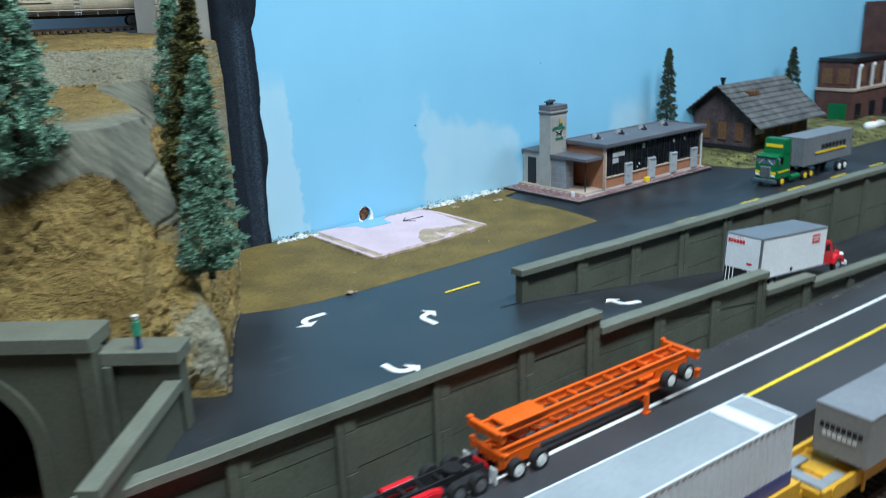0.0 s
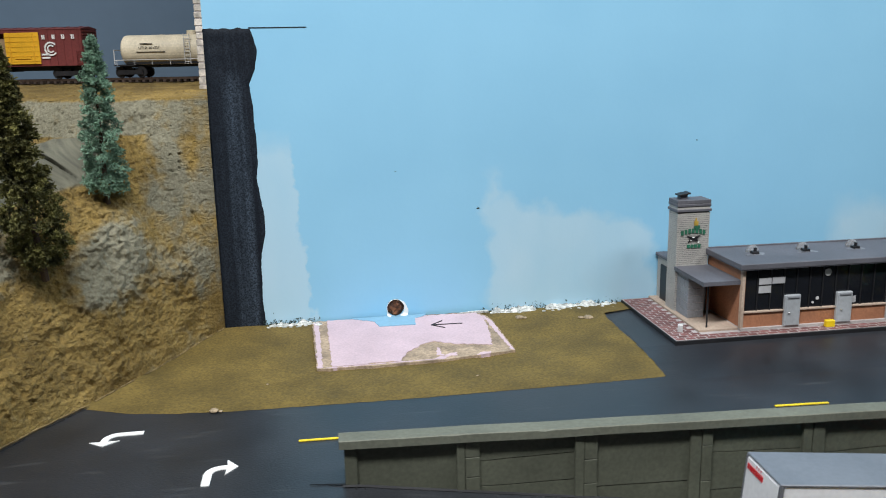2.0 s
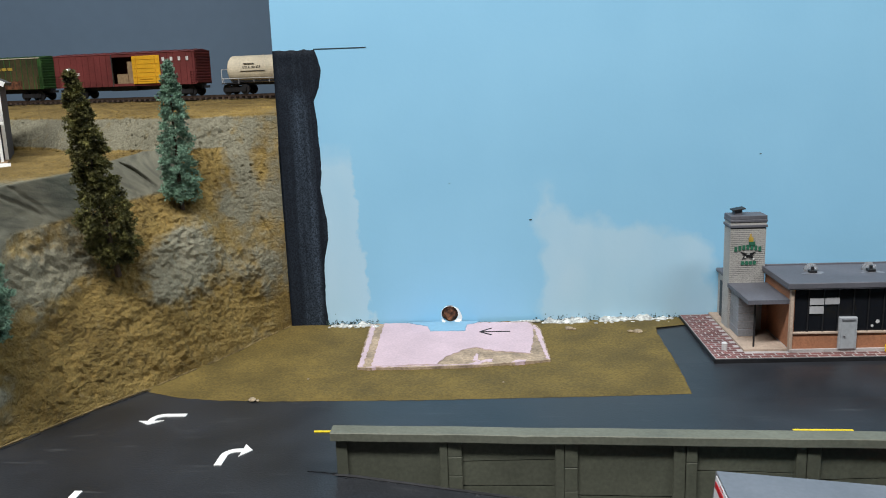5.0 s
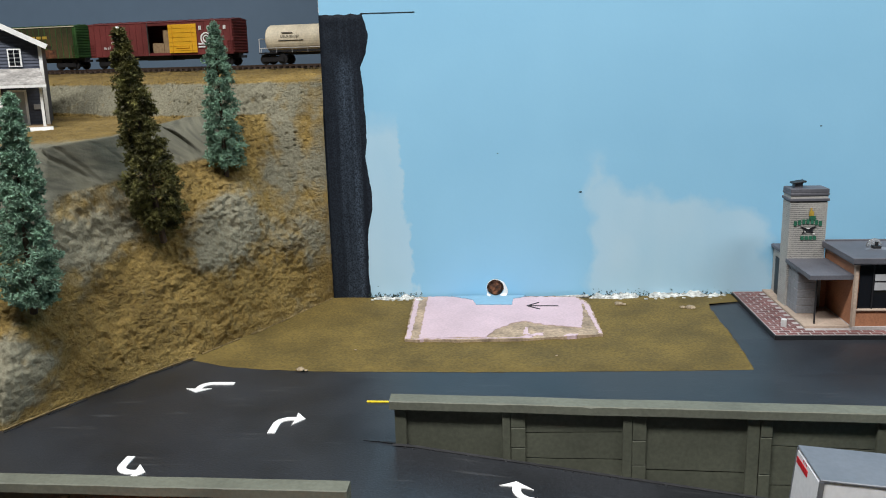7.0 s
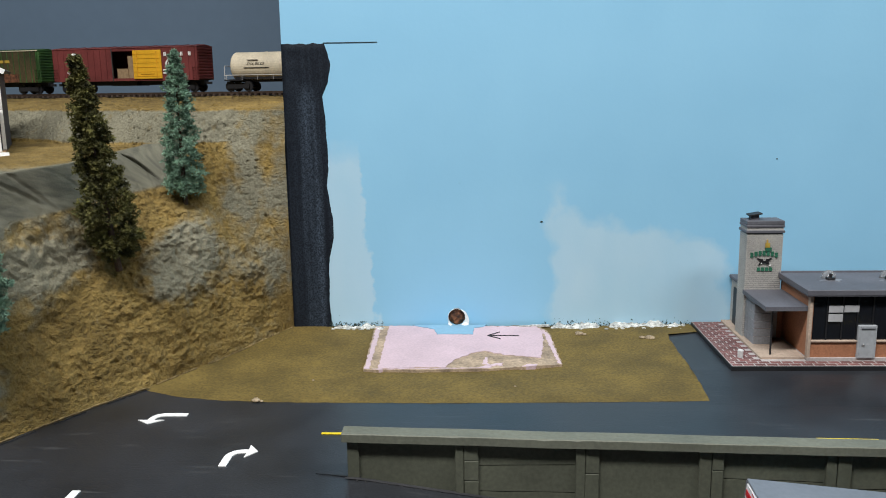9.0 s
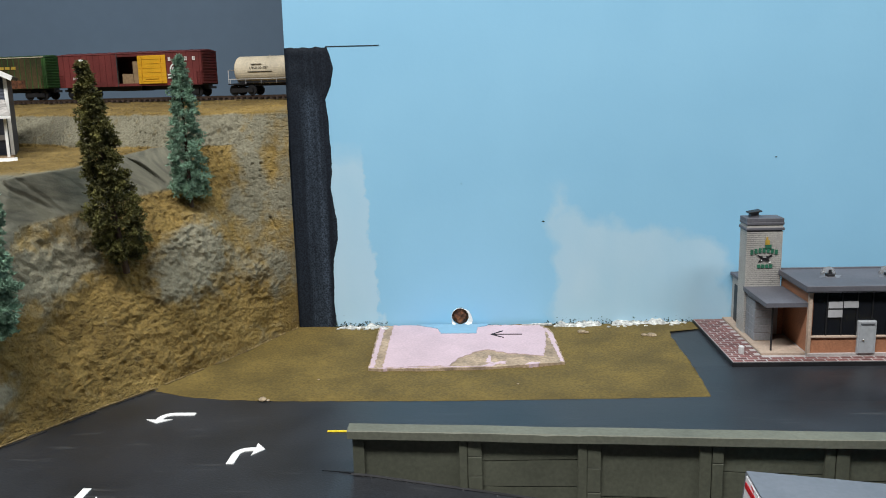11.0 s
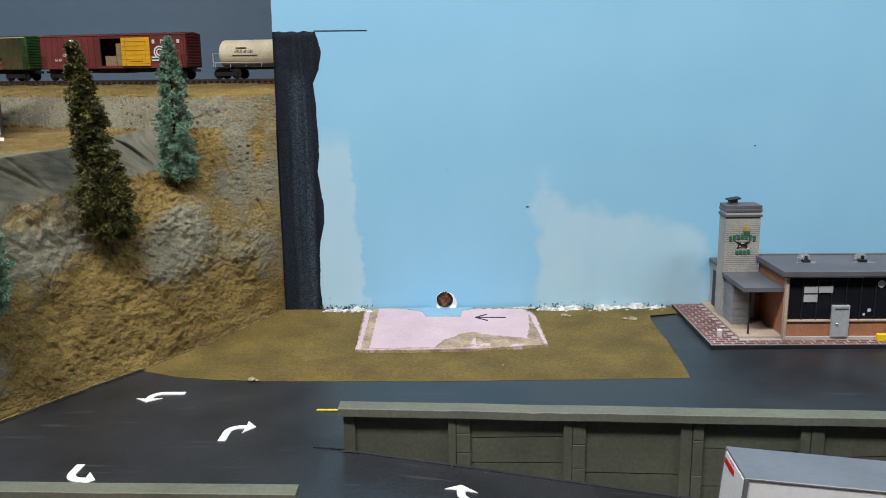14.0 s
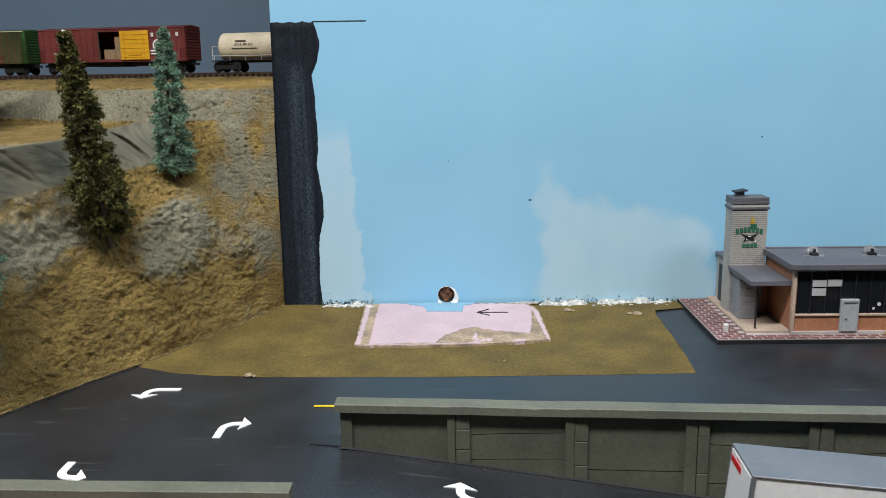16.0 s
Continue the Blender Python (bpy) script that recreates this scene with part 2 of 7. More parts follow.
def hill_material():
    mt = bpy.data.materials.new("hill_plaster")
    mt.use_nodes = True
    nt = mt.node_tree
    n, l = nt.nodes, nt.links
    b = n["Principled BSDF"]
    b.inputs["Roughness"].default_value = 0.9
    tc = n.new("ShaderNodeTexCoord")
    at = n.new("ShaderNodeVertexColor")
    at.layer_name = "rock"
    sp = n.new("ShaderNodeSeparateColor")
    l.new(at.outputs["Color"], sp.inputs["Color"])

    def noise_tex(scale, detail=5, rough=0.55):
        t = n.new("ShaderNodeTexNoise")
        t.inputs["Scale"].default_value, t.inputs["Detail"].default_value, t.inputs["Roughness"].default_value = scale, detail, rough
        l.new(tc.outputs["Object"], t.inputs["Vector"])
        return t

    def ramp(src, p0, c0, p1, c1):
        r = n.new("ShaderNodeValToRGB")
        r.color_ramp.elements[0].position, r.color_ramp.elements[1].position = p0, p1
        r.color_ramp.elements[0].color, r.color_ramp.elements[1].color = (*c0, 1), (*c1, 1)
        l.new(src, r.inputs["Fac"])
        return r.outputs["Color"]

    big, mid, fine = noise_tex(26), noise_tex(130, 8, 0.65), noise_tex(520, 6, 0.6)
    dirt = ramp(big.outputs["Fac"], 0.32, (0.175, 0.112, 0.026), 0.68, (0.335, 0.228, 0.068))
    stone = ramp(big.outputs["Fac"], 0.3, (0.163, 0.152, 0.104), 0.7, (0.236, 0.219, 0.153))
    add = n.new("ShaderNodeMath")
    add.operation = "ADD"
    sub = n.new("ShaderNodeMapRange")
    sub.inputs["From Min"].default_value, sub.inputs["From Max"].default_value = 0.3, 0.7
    sub.inputs["To Min"].default_value, sub.inputs["To Max"].default_value = -0.36, 0.36
    l.new(mid.outputs["Fac"], sub.inputs["Value"])
    l.new(sp.outputs["Red"], add.inputs[0])
    l.new(sub.outputs["Result"], add.inputs[1])
    edge = n.new("ShaderNodeMapRange")
    edge.inputs["From Min"].default_value, edge.inputs["From Max"].default_value = 0.2, 0.85
    l.new(add.outputs["Value"], edge.inputs["Value"])
    mix = n.new("ShaderNodeMix")
    mix.data_type = "RGBA"
    l.new(edge.outputs["Result"], mix.inputs["Factor"])
    l.new(dirt, mix.inputs["A"])
    l.new(stone, mix.inputs["B"])
    speck = n.new("ShaderNodeMapRange")
    speck.inputs["From Min"].default_value, speck.inputs["From Max"].default_value = 0.3, 0.7
    speck.inputs["To Min"].default_value, speck.inputs["To Max"].default_value = 0.7, 1.3
    l.new(fine.outputs["Fac"], speck.inputs["Value"])
    mul = n.new("ShaderNodeMix")
    mul.data_type, mul.blend_type = "RGBA", "MULTIPLY"
    mul.inputs["Factor"].default_value = 1.0
    l.new(mix.outputs["Result"], mul.inputs["A"])
    l.new(speck.outputs["Result"], mul.inputs["B"])
    slate = n.new("ShaderNodeMix")
    slate.data_type = "RGBA"
    l.new(sp.outputs["Green"], slate.inputs["Factor"])
    l.new(mul.outputs["Result"], slate.inputs["A"])
    sm = n.new("ShaderNodeMapping")
    turned = n.new("ShaderNodeMapping")
    turned.inputs["Rotation"].default_value = (0, 0.9, 0)
    l.new(tc.outputs["Object"], turned.inputs["Vector"])
    sm.inputs["Scale"].default_value = (1100, 150, 45)
    l.new(turned.outputs["Vector"], sm.inputs["Vector"])
    sn = n.new("ShaderNodeTexNoise")
    sn.inputs["Scale"].default_value, sn.inputs["Detail"].default_value = 0.35, 4
    l.new(sm.outputs["Vector"], sn.inputs["Vector"])
    l.new(ramp(sn.outputs["Fac"], 0.3, (0.086, 0.084, 0.064), 0.7, (0.178, 0.172, 0.125)), slate.inputs["B"])
    l.new(slate.outputs["Result"], b.inputs["Base Color"])
    bp = n.new("ShaderNodeBump")
    soft = n.new("ShaderNodeMapRange")
    soft.inputs["To Min"].default_value, soft.inputs["To Max"].default_value = 1.0, 0.18
    calmer = n.new("ShaderNodeMath")
    calmer.operation = "MAXIMUM"
    l.new(sp.outputs["Green"], calmer.inputs[0])
    l.new(sp.outputs["Blue"], calmer.inputs[1])
    worn = n.new("ShaderNodeMath")
    worn.operation = "MULTIPLY"
    worn.inputs[1].default_value = 0.6
    l.new(sp.outputs["Red"], worn.inputs[0])
    calmest = n.new("ShaderNodeMath")
    calmest.operation = "MAXIMUM"
    l.new(calmer.outputs["Value"], calmest.inputs[0])
    l.new(worn.outputs["Value"], calmest.inputs[1])
    l.new(calmest.outputs["Value"], soft.inputs["Value"])
    l.new(soft.outputs["Result"], bp.inputs["Strength"])
    bp.inputs["Distance"].default_value = 0.0019
    pm = n.new("ShaderNodeMapping")
    pm.inputs["Scale"].default_value = (240, 240, 520)
    pm.inputs["Rotation"].default_value = (0, 0.35, 0)
    l.new(tc.outputs["Object"], pm.inputs["Vector"])
    pn = n.new("ShaderNodeTexNoise")
    pn.inputs["Scale"].default_value, pn.inputs["Detail"].default_value = 1.0, 3
    l.new(pm.outputs["Vector"], pn.inputs["Vector"])
    pit = n.new("ShaderNodeMapRange")
    pit.inputs["From Min"].default_value, pit.inputs["From Max"].default_value = 0.6, 0.68
    pit.inputs["To Min"].default_value, pit.inputs["To Max"].default_value = 0.0, -1.6
    l.new(pn.outputs["Fac"], pit.inputs["Value"])
    ad2 = n.new("ShaderNodeMath")
    ad2.operation = "MULTIPLY_ADD"
    ad2.inputs[1].default_value = 2.0
    l.new(mid.outputs["Fac"], ad2.inputs[0])
    l.new(fine.outputs["Fac"], ad2.inputs[2])
    ad3 = n.new("ShaderNodeMath")
    ad3.operation = "ADD"
    l.new(ad2.outputs["Value"], ad3.inputs[0])
    l.new(pit.outputs["Result"], ad3.inputs[1])
    l.new(ad3.outputs["Value"], bp.inputs["Height"])
    l.new(bp.outputs["Normal"], b.inputs["Normal"])
    return mt


HILL = hill_material()


def backdrop_material():
    """Sky-blue wall paint with two paler patched areas low on the wall."""
    mt = bpy.data.materials.new("sky_blue_wall_paint")
    mt.use_nodes = True
    nt = mt.node_tree
    n, l = nt.nodes, nt.links
    b = n["Principled BSDF"]
    b.inputs["Roughness"].default_value = 0.75
    tc = n.new("ShaderNodeTexCoord")
    sep = n.new("ShaderNodeSeparateXYZ")
    l.new(tc.outputs["Object"], sep.inputs["Vector"])
    wob = n.new("ShaderNodeTexNoise")
    wob.inputs["Scale"].default_value, wob.inputs["Detail"].default_value = 32, 9
    l.new(tc.outputs["Object"], wob.inputs["Vector"])

    def math(op, a, c):
        m = n.new("ShaderNodeMath")
        m.operation = op
        for i, v in enumerate((a, c)):
            if isinstance(v, (int, float)):
                m.inputs[i].default_value = v
            else:
                l.new(v, m.inputs[i])
        return m.outputs["Value"]

    def band(v, lo, hi, soft):
        r = n.new("ShaderNodeMapRange")
        r.inputs["From Min"].default_value, r.inputs["From Max"].default_value = lo - soft, lo + soft
        l.new(v, r.inputs["Value"])
        q = n.new("ShaderNodeMapRange")
        q.inputs["From Min"].default_value, q.inputs["From Max"].default_value = hi - soft, hi + soft
        q.inputs["To Min"].default_value, q.inputs["To Max"].default_value = 1, 0
        l.new(v, q.inputs["Value"])
        return math("MULTIPLY", r.outputs["Result"], q.outputs["Result"])

    w = math("MULTIPLY", math("SUBTRACT", wob.outputs["Fac"], 0.5), 0.045)
    x = math("ADD", sep.outputs["X"], w)
    z = math("ADD", sep.outputs["Z"], w)
    left = math("MULTIPLY", band(math("ADD", x, math("MULTIPLY", z, 0.085)), -0.15, -0.0535, 0.0014), band(z, -0.1, 0.142, 0.01))
    zr = math("ADD", z, math("MULTIPLY", math("SUBTRACT", sep.outputs["X"], 0.1), 0.25))
    right = math("MULTIPLY", band(x, 0.085, 0.222, 0.005), band(zr, -0.1, 0.096, 0.005))
    tail = math("MULTIPLY", band(x, 0.085, 0.093, 0.004), band(z, -0.1, 0.113, 0.012))
    far = math("MULTIPLY", band(x, 0.385, 0.46, 0.012), band(z, -0.1, 0.08, 0.012))
    mask = math("MINIMUM", math("ADD", math("ADD", left, math("MAXIMUM", right, tail)), far), 1.0)
    fine = n.new("ShaderNodeTexNoise")
    fine.inputs["Scale"].default_value, fine.inputs["Detail"].default_value = 12, 6
    l.new(tc.outputs["Object"], fine.inputs["Vector"])
    rp = n.new("ShaderNodeValToRGB")
    rp.color_ramp.elements[0].position, rp.color_ramp.elements[1].position = 0.3, 0.7
    rp.color_ramp.elements[0].color = (0.25, 0.535, 0.75, 1)
    rp.color_ramp.elements[1].color = (0.275, 0.57, 0.785, 1)
    l.new(fine.outputs["Fac"], rp.inputs["Fac"])
    streak = n.new("ShaderNodeTexNoise")
    mp = n.new("ShaderNodeMapping")
    mp.inputs["Scale"].default_value = (30, 1, 14)
    l.new(tc.outputs["Object"], mp.inputs["Vector"])
    l.new(mp.outputs["Vector"], streak.inputs["Vector"])
    streak.inputs["Scale"].default_value = 1.0
    pale = n.new("ShaderNodeValToRGB")
    pale.color_ramp.elements[0].position, pale.color_ramp.elements[1].position = 0.25, 0.75
    pale.color_ramp.elements[0].color = (0.39, 0.61, 0.755, 1)
    pale.color_ramp.elements[1].color = (0.46, 0.65, 0.77, 1)
    l.new(streak.outputs["Fac"], pale.inputs["Fac"])
    mx = n.new("ShaderNodeMix")
    mx.data_type = "RGBA"
    l.new(math("MULTIPLY", mask, 0.85), mx.inputs["Factor"])
    l.new(rp.outputs["Color"], mx.inputs["A"])
    l.new(pale.outputs["Color"], mx.inputs["B"])
    l.new(mx.outputs["Result"], b.inputs["Base Color"])
    bp = n.new("ShaderNodeBump")
    bp.inputs["Strength"].default_value, bp.inputs["Distance"].default_value = 0.12, 0.0006
    rn = n.new("ShaderNodeTexNoise")
    rn.inputs["Scale"].default_value, rn.inputs["Detail"].default_value = 250, 3
    l.new(tc.outputs["Object"], rn.inputs["Vector"])
    l.new(rn.outputs["Fac"], bp.inputs["Height"])
    l.new(bp.outputs["Normal"], b.inputs["Normal"])
    return mt


BACKDROP = backdrop_material()


def black_strip_material():
    """Thick black brushed paint; the bluish sheen along its middle is put into the colour."""
    mt = bpy.data.materials.new("black_brushed_paint")
    mt.use_nodes = True
    nt = mt.node_tree
    n, l = nt.nodes, nt.links
    b = n["Principled BSDF"]
    b.inputs["Roughness"].default_value = 0.55
    b.inputs["Specular IOR Level"].default_value = 0.15
    tc = n.new("ShaderNodeTexCoord")
    sep = n.new("ShaderNodeSeparateXYZ")
    l.new(tc.outputs["Object"], sep.inputs["Vector"])
    w = n.new("ShaderNodeTexNoise")
    mp = n.new("ShaderNodeMapping")
    mp.inputs["Scale"].default_value = (230, 1, 9)
    l.new(tc.outputs["Object"], mp.inputs["Vector"])
    l.new(mp.outputs["Vector"], w.inputs["Vector"])
    w.inputs["Scale"].default_value, w.inputs["Detail"].default_value = 1.0, 4
    sp = n.new("ShaderNodeTexNoise")
    sp.inputs["Scale"].default_value, sp.inputs["Detail"].default_value = 950, 2
    l.new(tc.outputs["Object"], sp.inputs["Vector"])

    def rng(src, a, c, lo=0.0, hi=1.0):
        r = n.new("ShaderNodeMapRange")
        for k, v in zip(("From Min", "From Max", "To Min", "To Max"), (a, c, lo, hi)):
            r.inputs[k].default_value = v
        l.new(src, r.inputs["Value"])
        return r.outputs["Result"]

    def mul(a, c):
        m = n.new("ShaderNodeMath")
        m.operation = "MULTIPLY"
        l.new(a, m.inputs[0])
        l.new(c, m.inputs[1])
        return m.outputs["Value"]
    mid = mul(mul(rng(sep.outputs["X"], -0.113, -0.1085), rng(sep.outputs["X"], -0.0935, -0.0965)), rng(sep.outputs["Z"], 0.2, 0.185))
    f = mul(mul(rng(w.outputs["Fac"], 0.3, 0.62, 0.25, 1.0), rng(sp.outputs["Fac"], 0.38, 0.62, 0.2, 1.0)), rng(mid, 0, 1, 0.28, 1.0))
    mx = n.new("ShaderNodeMix")
    mx.data_type = "RGBA"
    l.new(f, mx.inputs["Factor"])
    mx.inputs["A"].default_value, mx.inputs["B"].default_value = (0.006, 0.008, 0.0125, 1), (0.052, 0.072, 0.1, 1)
    l.new(mx.outputs["Result"], b.inputs["Base Color"])
    bp = n.new("ShaderNodeBump")
    bp.inputs["Strength"].default_value, bp.inputs["Distance"].default_value = 0.4, 0.0003
    l.new(sp.outputs["Fac"], bp.inputs["Height"])
    l.new(bp.outputs["Normal"], b.inputs["Normal"])
    return mt


BLACKSTRIP = black_strip_material()
CLEARGLUE = bpy.data.materials.new("clear_glue")
CLEARGLUE.use_nodes = True
for key, value in (("Roughness", 0.2), ("Transmission Weight", 0.82), ("IOR", 1.15)):
    CLEARGLUE.node_tree.nodes["Principled BSDF"].inputs[key].default_value = value
SLATEWALL = material("slate_blue_wall_paint", (0.115, 0.175, 0.25), 0.75, grain=60, vary=0.02, big=4, big_vary=0.04, bump=0.05)

# ---- the room round the layout; sides, floor, ceiling unseen, dark to limit bounce ----
def room_panel(name, rows, mat_, label):
    return single(name, boxes(rows), mat_, (0, 0, 0), label, "wall", kind="structure")


room_panel("wall_back", (-2.0, 0.47, -1.2, 2.6, 0.55, 1.3), SLATEWALL, "slate blue painted wall behind the upper tracks")
room_panel("wall_west", (-2.08, -2.6, -1.2, -2.0, 0.47, 1.3), UNSEENWALL, "unseen dark room wall added to limit bounce light")
room_panel("wall_east", (2.6, -2.6, -1.2, 2.68, 0.47, 1.3), UNSEENWALL, "unseen dark room wall added to limit bounce light")
room_panel("wall_south", (-2.0, -2.68, -1.2, 2.6, -2.6, 1.3), UNSEENWALL, "unseen dark room wall added to limit bounce light")
tagged(room_panel("floor", (-2.08, -2.68, -1.25, 2.68, 0.55, -1.2), CARPET, "unseen dark grey room carpet"), category="floor")
tagged(room_panel("ceiling", (-2.08, -2.68, 1.3, 2.68, 0.55, 1.36), UNSEENWALL, "unseen dark room ceiling added to limit bounce light"), category="ceiling")

# backdrop panel, its lower left pierced by a round hole
HX, HZ, HR = 0.0096, 0.0119, 0.0069


def build_backdrop():
    bm = bmesh.new()
    x0, x1, z0, z1, d = -0.122, 2.6, -0.12, 0.9, 0.012
    outer = [bm.verts.new((x, 0, z)) for x, z in ((x0, z0), (x1, z0), (x1, z1), (x0, z1))]
    ring = []
    for i in range(28):
        a = 2 * math.pi * i / 28
        r = HR * (1 + 0.1 * noise.noise((math.cos(a) * 2, math.sin(a) * 2, 3)))
        ring.append(bm.verts.new((HX + r * math.cos(a), 0, HZ + 1.05 * r * math.sin(a))))
    edges = [bm.edges.new((outer[i], outer[(i + 1) % 4])) for i in range(4)]
    edges += [bm.edges.new((ring[i], ring[(i + 1) % 28])) for i in range(28)]
    bmesh.ops.triangle_fill(bm, edges=edges, use_beauty=True)
    for f in [f for f in bm.faces if all(v in ring for v in f.verts)]:
        bm.faces.remove(f)
    ext = bmesh.ops.extrude_face_region(bm, geom=bm.faces[:])
    bmesh.ops.translate(bm, vec=(0, d, 0), verts=[g for g in ext["geom"] if isinstance(g, bmesh.types.BMVert)])
    bmesh.ops.recalc_face_normals(bm, faces=bm.faces[:])
    return bm


single("backdrop", build_backdrop(), BACKDROP, (0, 0, 0), "sky blue painted backdrop panel with paler touched-up patches", "backdrop", kind="structure")

# rough black strip painted down the free edge of the panel
def build_strip():
    bm = bmesh.new()
    right = [(-0.01, -0.0925), (0.018, -0.0922), (0.045, -0.0926), (0.062, -0.0912), (0.075, -0.0876), (0.09, -0.0872), (0.105, -0.0895), (0.118, -0.0912), (0.13, -0.0896), (0.155, -0.0896), (0.175, -0.0908), (0.188, -0.0922), (0.198, -0.0875), (0.212, -0.0852), (0.221, -0.0868), (0.2275, -0.0892)]
    rows = []
    N = 90
    for i in range(N + 1):
        z = -0.01 + 0.2375 * i / N
        xr = lerp_list(right, z) + 0.0011 * noise.noise((z * 60, 1, 0)) + 0.0004 * noise.noise((z * 330, 2, 0))
        xl = -0.1222
        row = []
        for j in range(13):
            u = j / 12
            x = xl + (xr - xl) * u
            y = -0.0006 - 0.0006 * abs(noise.noise((x * 300, 0, z * 60))) - 0.0004 * noise.noise((x * 900, 0, z * 400))
            if j == 12:
                y = -0.0001
            if i == N:
                y = -0.0001
            row.append(bm.verts.new((x, y, z + (0.0012 * noise.noise((x * 200, 5, 0)) if i == N else 0))))
        rows.append(row)
    for a, b in zip(rows, rows[1:]):
        for j in range(12):
            bm.faces.new((a[j], a[j + 1], b[j + 1], b[j]))
    # wraps the free edge of the panel
    for a, b in zip(rows, rows[1:]):
        q = [bm.verts.new((-0.1226, 0.012, v.co.z)) for v in (a[0], b[0])]
        bm.faces.new((q[0], a[0], b[0], q[1]))
    bmesh.ops.recalc_face_normals(bm, faces=bm.faces[:])
    return bm


single("black_strip", build_strip(), BLACKSTRIP, (0, 0, 0), "rough thick black paint strip on the backdrop edge", "paint strip", kind="structure", smooth_shade=True)
single("pencil_line", boxes((-0.09, -0.0004, 0.2277, -0.0488, 0.0, 0.2282)), DARK, (0, 0, 0), "thin dark pencil line on the backdrop", "mark")

# ---- ground ----
MED = lambda x: -0.2565 - 0.06 * (x + 0.043)      # centre line of the median wall
FRT = lambda x: -0.3353 - 0.055 * (x + 0.05)        # centre line of the front retaining wall
ROADZ = -0.041


def ramp_z(x):
    return max(ROADZ, -0.125 * max(0.0, x + 0.035)) if x > -0.035 else 0.0


def yard_z(x, y):
    k = smooth(0.1, 0.2, x)
    return 0.0042 * smooth(-0.17, -0.1, y) * k + 0.0035 * smooth(-0.075, 0.0, y) * (1 - k)


def build_pavement():
    bm = bmesh.new()
    xs = [-0.362, -0.35, -0.34, -0.33, -0.32, -0.31, -0.3, -0.2955, -0.2954] + [-0.29 + 0.02 * i for i in range(96)]
    rows = []
    for x in xs:
        col = []
        for k in range(11):
            u = k / 10
            y = MED(x) + 0.0006 + (0.004 - MED(x) - 0.0006) * (1 - u)
            col.append((y, yard_z(x, y)))
        for k in range(5):
            u = k / 4
            y = MED(x) - 0.0006 + (FRT(x) - MED(x) + 0.0006) * u
            col.append((y, ramp_z(x)))
        edge = -0.2665 + (x + 0.2955) * 1.098 if x < -0.29545 else 1.0
        rows.append([bm.verts.new((x, max(min(y, edge), FRT(x)), z)) for y, z in col])
    for a, b in zip(rows, rows[1:]):
        for j in range(len(a) - 1):
            bm.faces.new((a[j], a[j + 1], b[j + 1], b[j]))
    bmesh.ops.dissolve_degenerate(bm, dist=1e-6, edges=bm.edges[:])
    bmesh.ops.recalc_face_normals(bm, faces=bm.faces[:])
    if bm.faces[0].normal.z < 0:
        bmesh.ops.reverse_faces(bm, faces=bm.faces[:])
    return bm


single("track_floor", boxes((-0.75, -0.45, -0.075, -0.26, -0.06, -0.068)), SOIL, (0, 0, 0), "dark soil bed of the sunken tunnel track", "ground", kind="structure")
single("pavement", build_pavement(), ASPHALT, (0, 0, 0), "dark painted asphalt yard with a ramp down", "pavement", kind="structure", smooth_shade=False)


def build_road():
    bm = bmesh.new()
    xs = [-0.9 + 0.05 * i for i in range(55)]
    top = [(x, FRT(x) + 0.004) for x in xs]
    bot = [(x, FRT(x) - 0.098) for x in xs]
    a = [bm.verts.new((x, y, ROADZ)) for x, y in top]
    b = [bm.verts.new((x, y, ROADZ)) for x, y in bot]
    c = [bm.verts.new((x, y, ROADZ - 0.03)) for x, y in bot]
    for i in range(len(xs) - 1):
        bm.faces.new((a[i], b[i], b[i + 1], a[i + 1]))
        bm.faces.new((b[i], c[i], c[i + 1], b[i + 1]))
    bmesh.ops.recalc_face_normals(bm, faces=bm.faces[:])
    if bm.faces[0].normal.z < 0:
        bmesh.ops.reverse_faces(bm, faces=bm.faces[:])
    return bm


single("road", build_road(), ROAD, (0, 0, 0), "dark grey two-lane highway below the retaining wall", "road", kind="structure")
bm = bmesh.new()
box(bm, -1.9, -0.62, -0.09, 2.5, 0.46, -0.065)
single("ground", bm, SOIL, (0, 0, 0), "brown painted layout base beside the tracks", "ground", kind="structure")


def strip_line(name, x0, x1, dy, w, z, mat_, label):
    bm = bmesh.new()
    n = max(1, int((x1 - x0) / 0.05))
    for i in range(n):
        a, b = x0 + (x1 - x0) * i / n, x0 + (x1 - x0) * (i + 1) / n
        slab(bm, ((a, FRT(a) + dy - w / 2), (b, FRT(b) + dy - w / 2), (b, FRT(b) + dy + w / 2), (a, FRT(a) + dy + w / 2)), z + 0.0001, z + 0.0005)
    return single(name, bm, mat_, (0, 0, 0), label, "road marking")


strip_line("edge_line", -0.9, 1.7, -0.0315, 0.0026, ROADZ, WHITE, "white edge line on the highway")
strip_line("centre_line", -0.9, 1.7, -0.0622, 0.0026, ROADZ, YELLOW, "yellow centre line on the highway")
for x0 in (-0.064, 0.2126, 0.316, 0.403, 0.491, 0.58, 0.67):
    bm = bmesh.new()
    yy = lambda x: -0.204 - 0.0235 * (x + 0.064) - 0.022 * max(0.0, x - 0.2126)
    slab(bm, ((x0, yy(x0) - 0.001), (x0 + 0.033, yy(x0 + 0.033) - 0.001), (x0 + 0.033, yy(x0 + 0.033) + 0.001), (x0, yy(x0) + 0.001)), 0.0002, 0.0006)
    single("lane_dash", bm, YELLOW, (0, 0, 0), "short yellow lane dash painted on the asphalt", "road marking", "lane dashes")


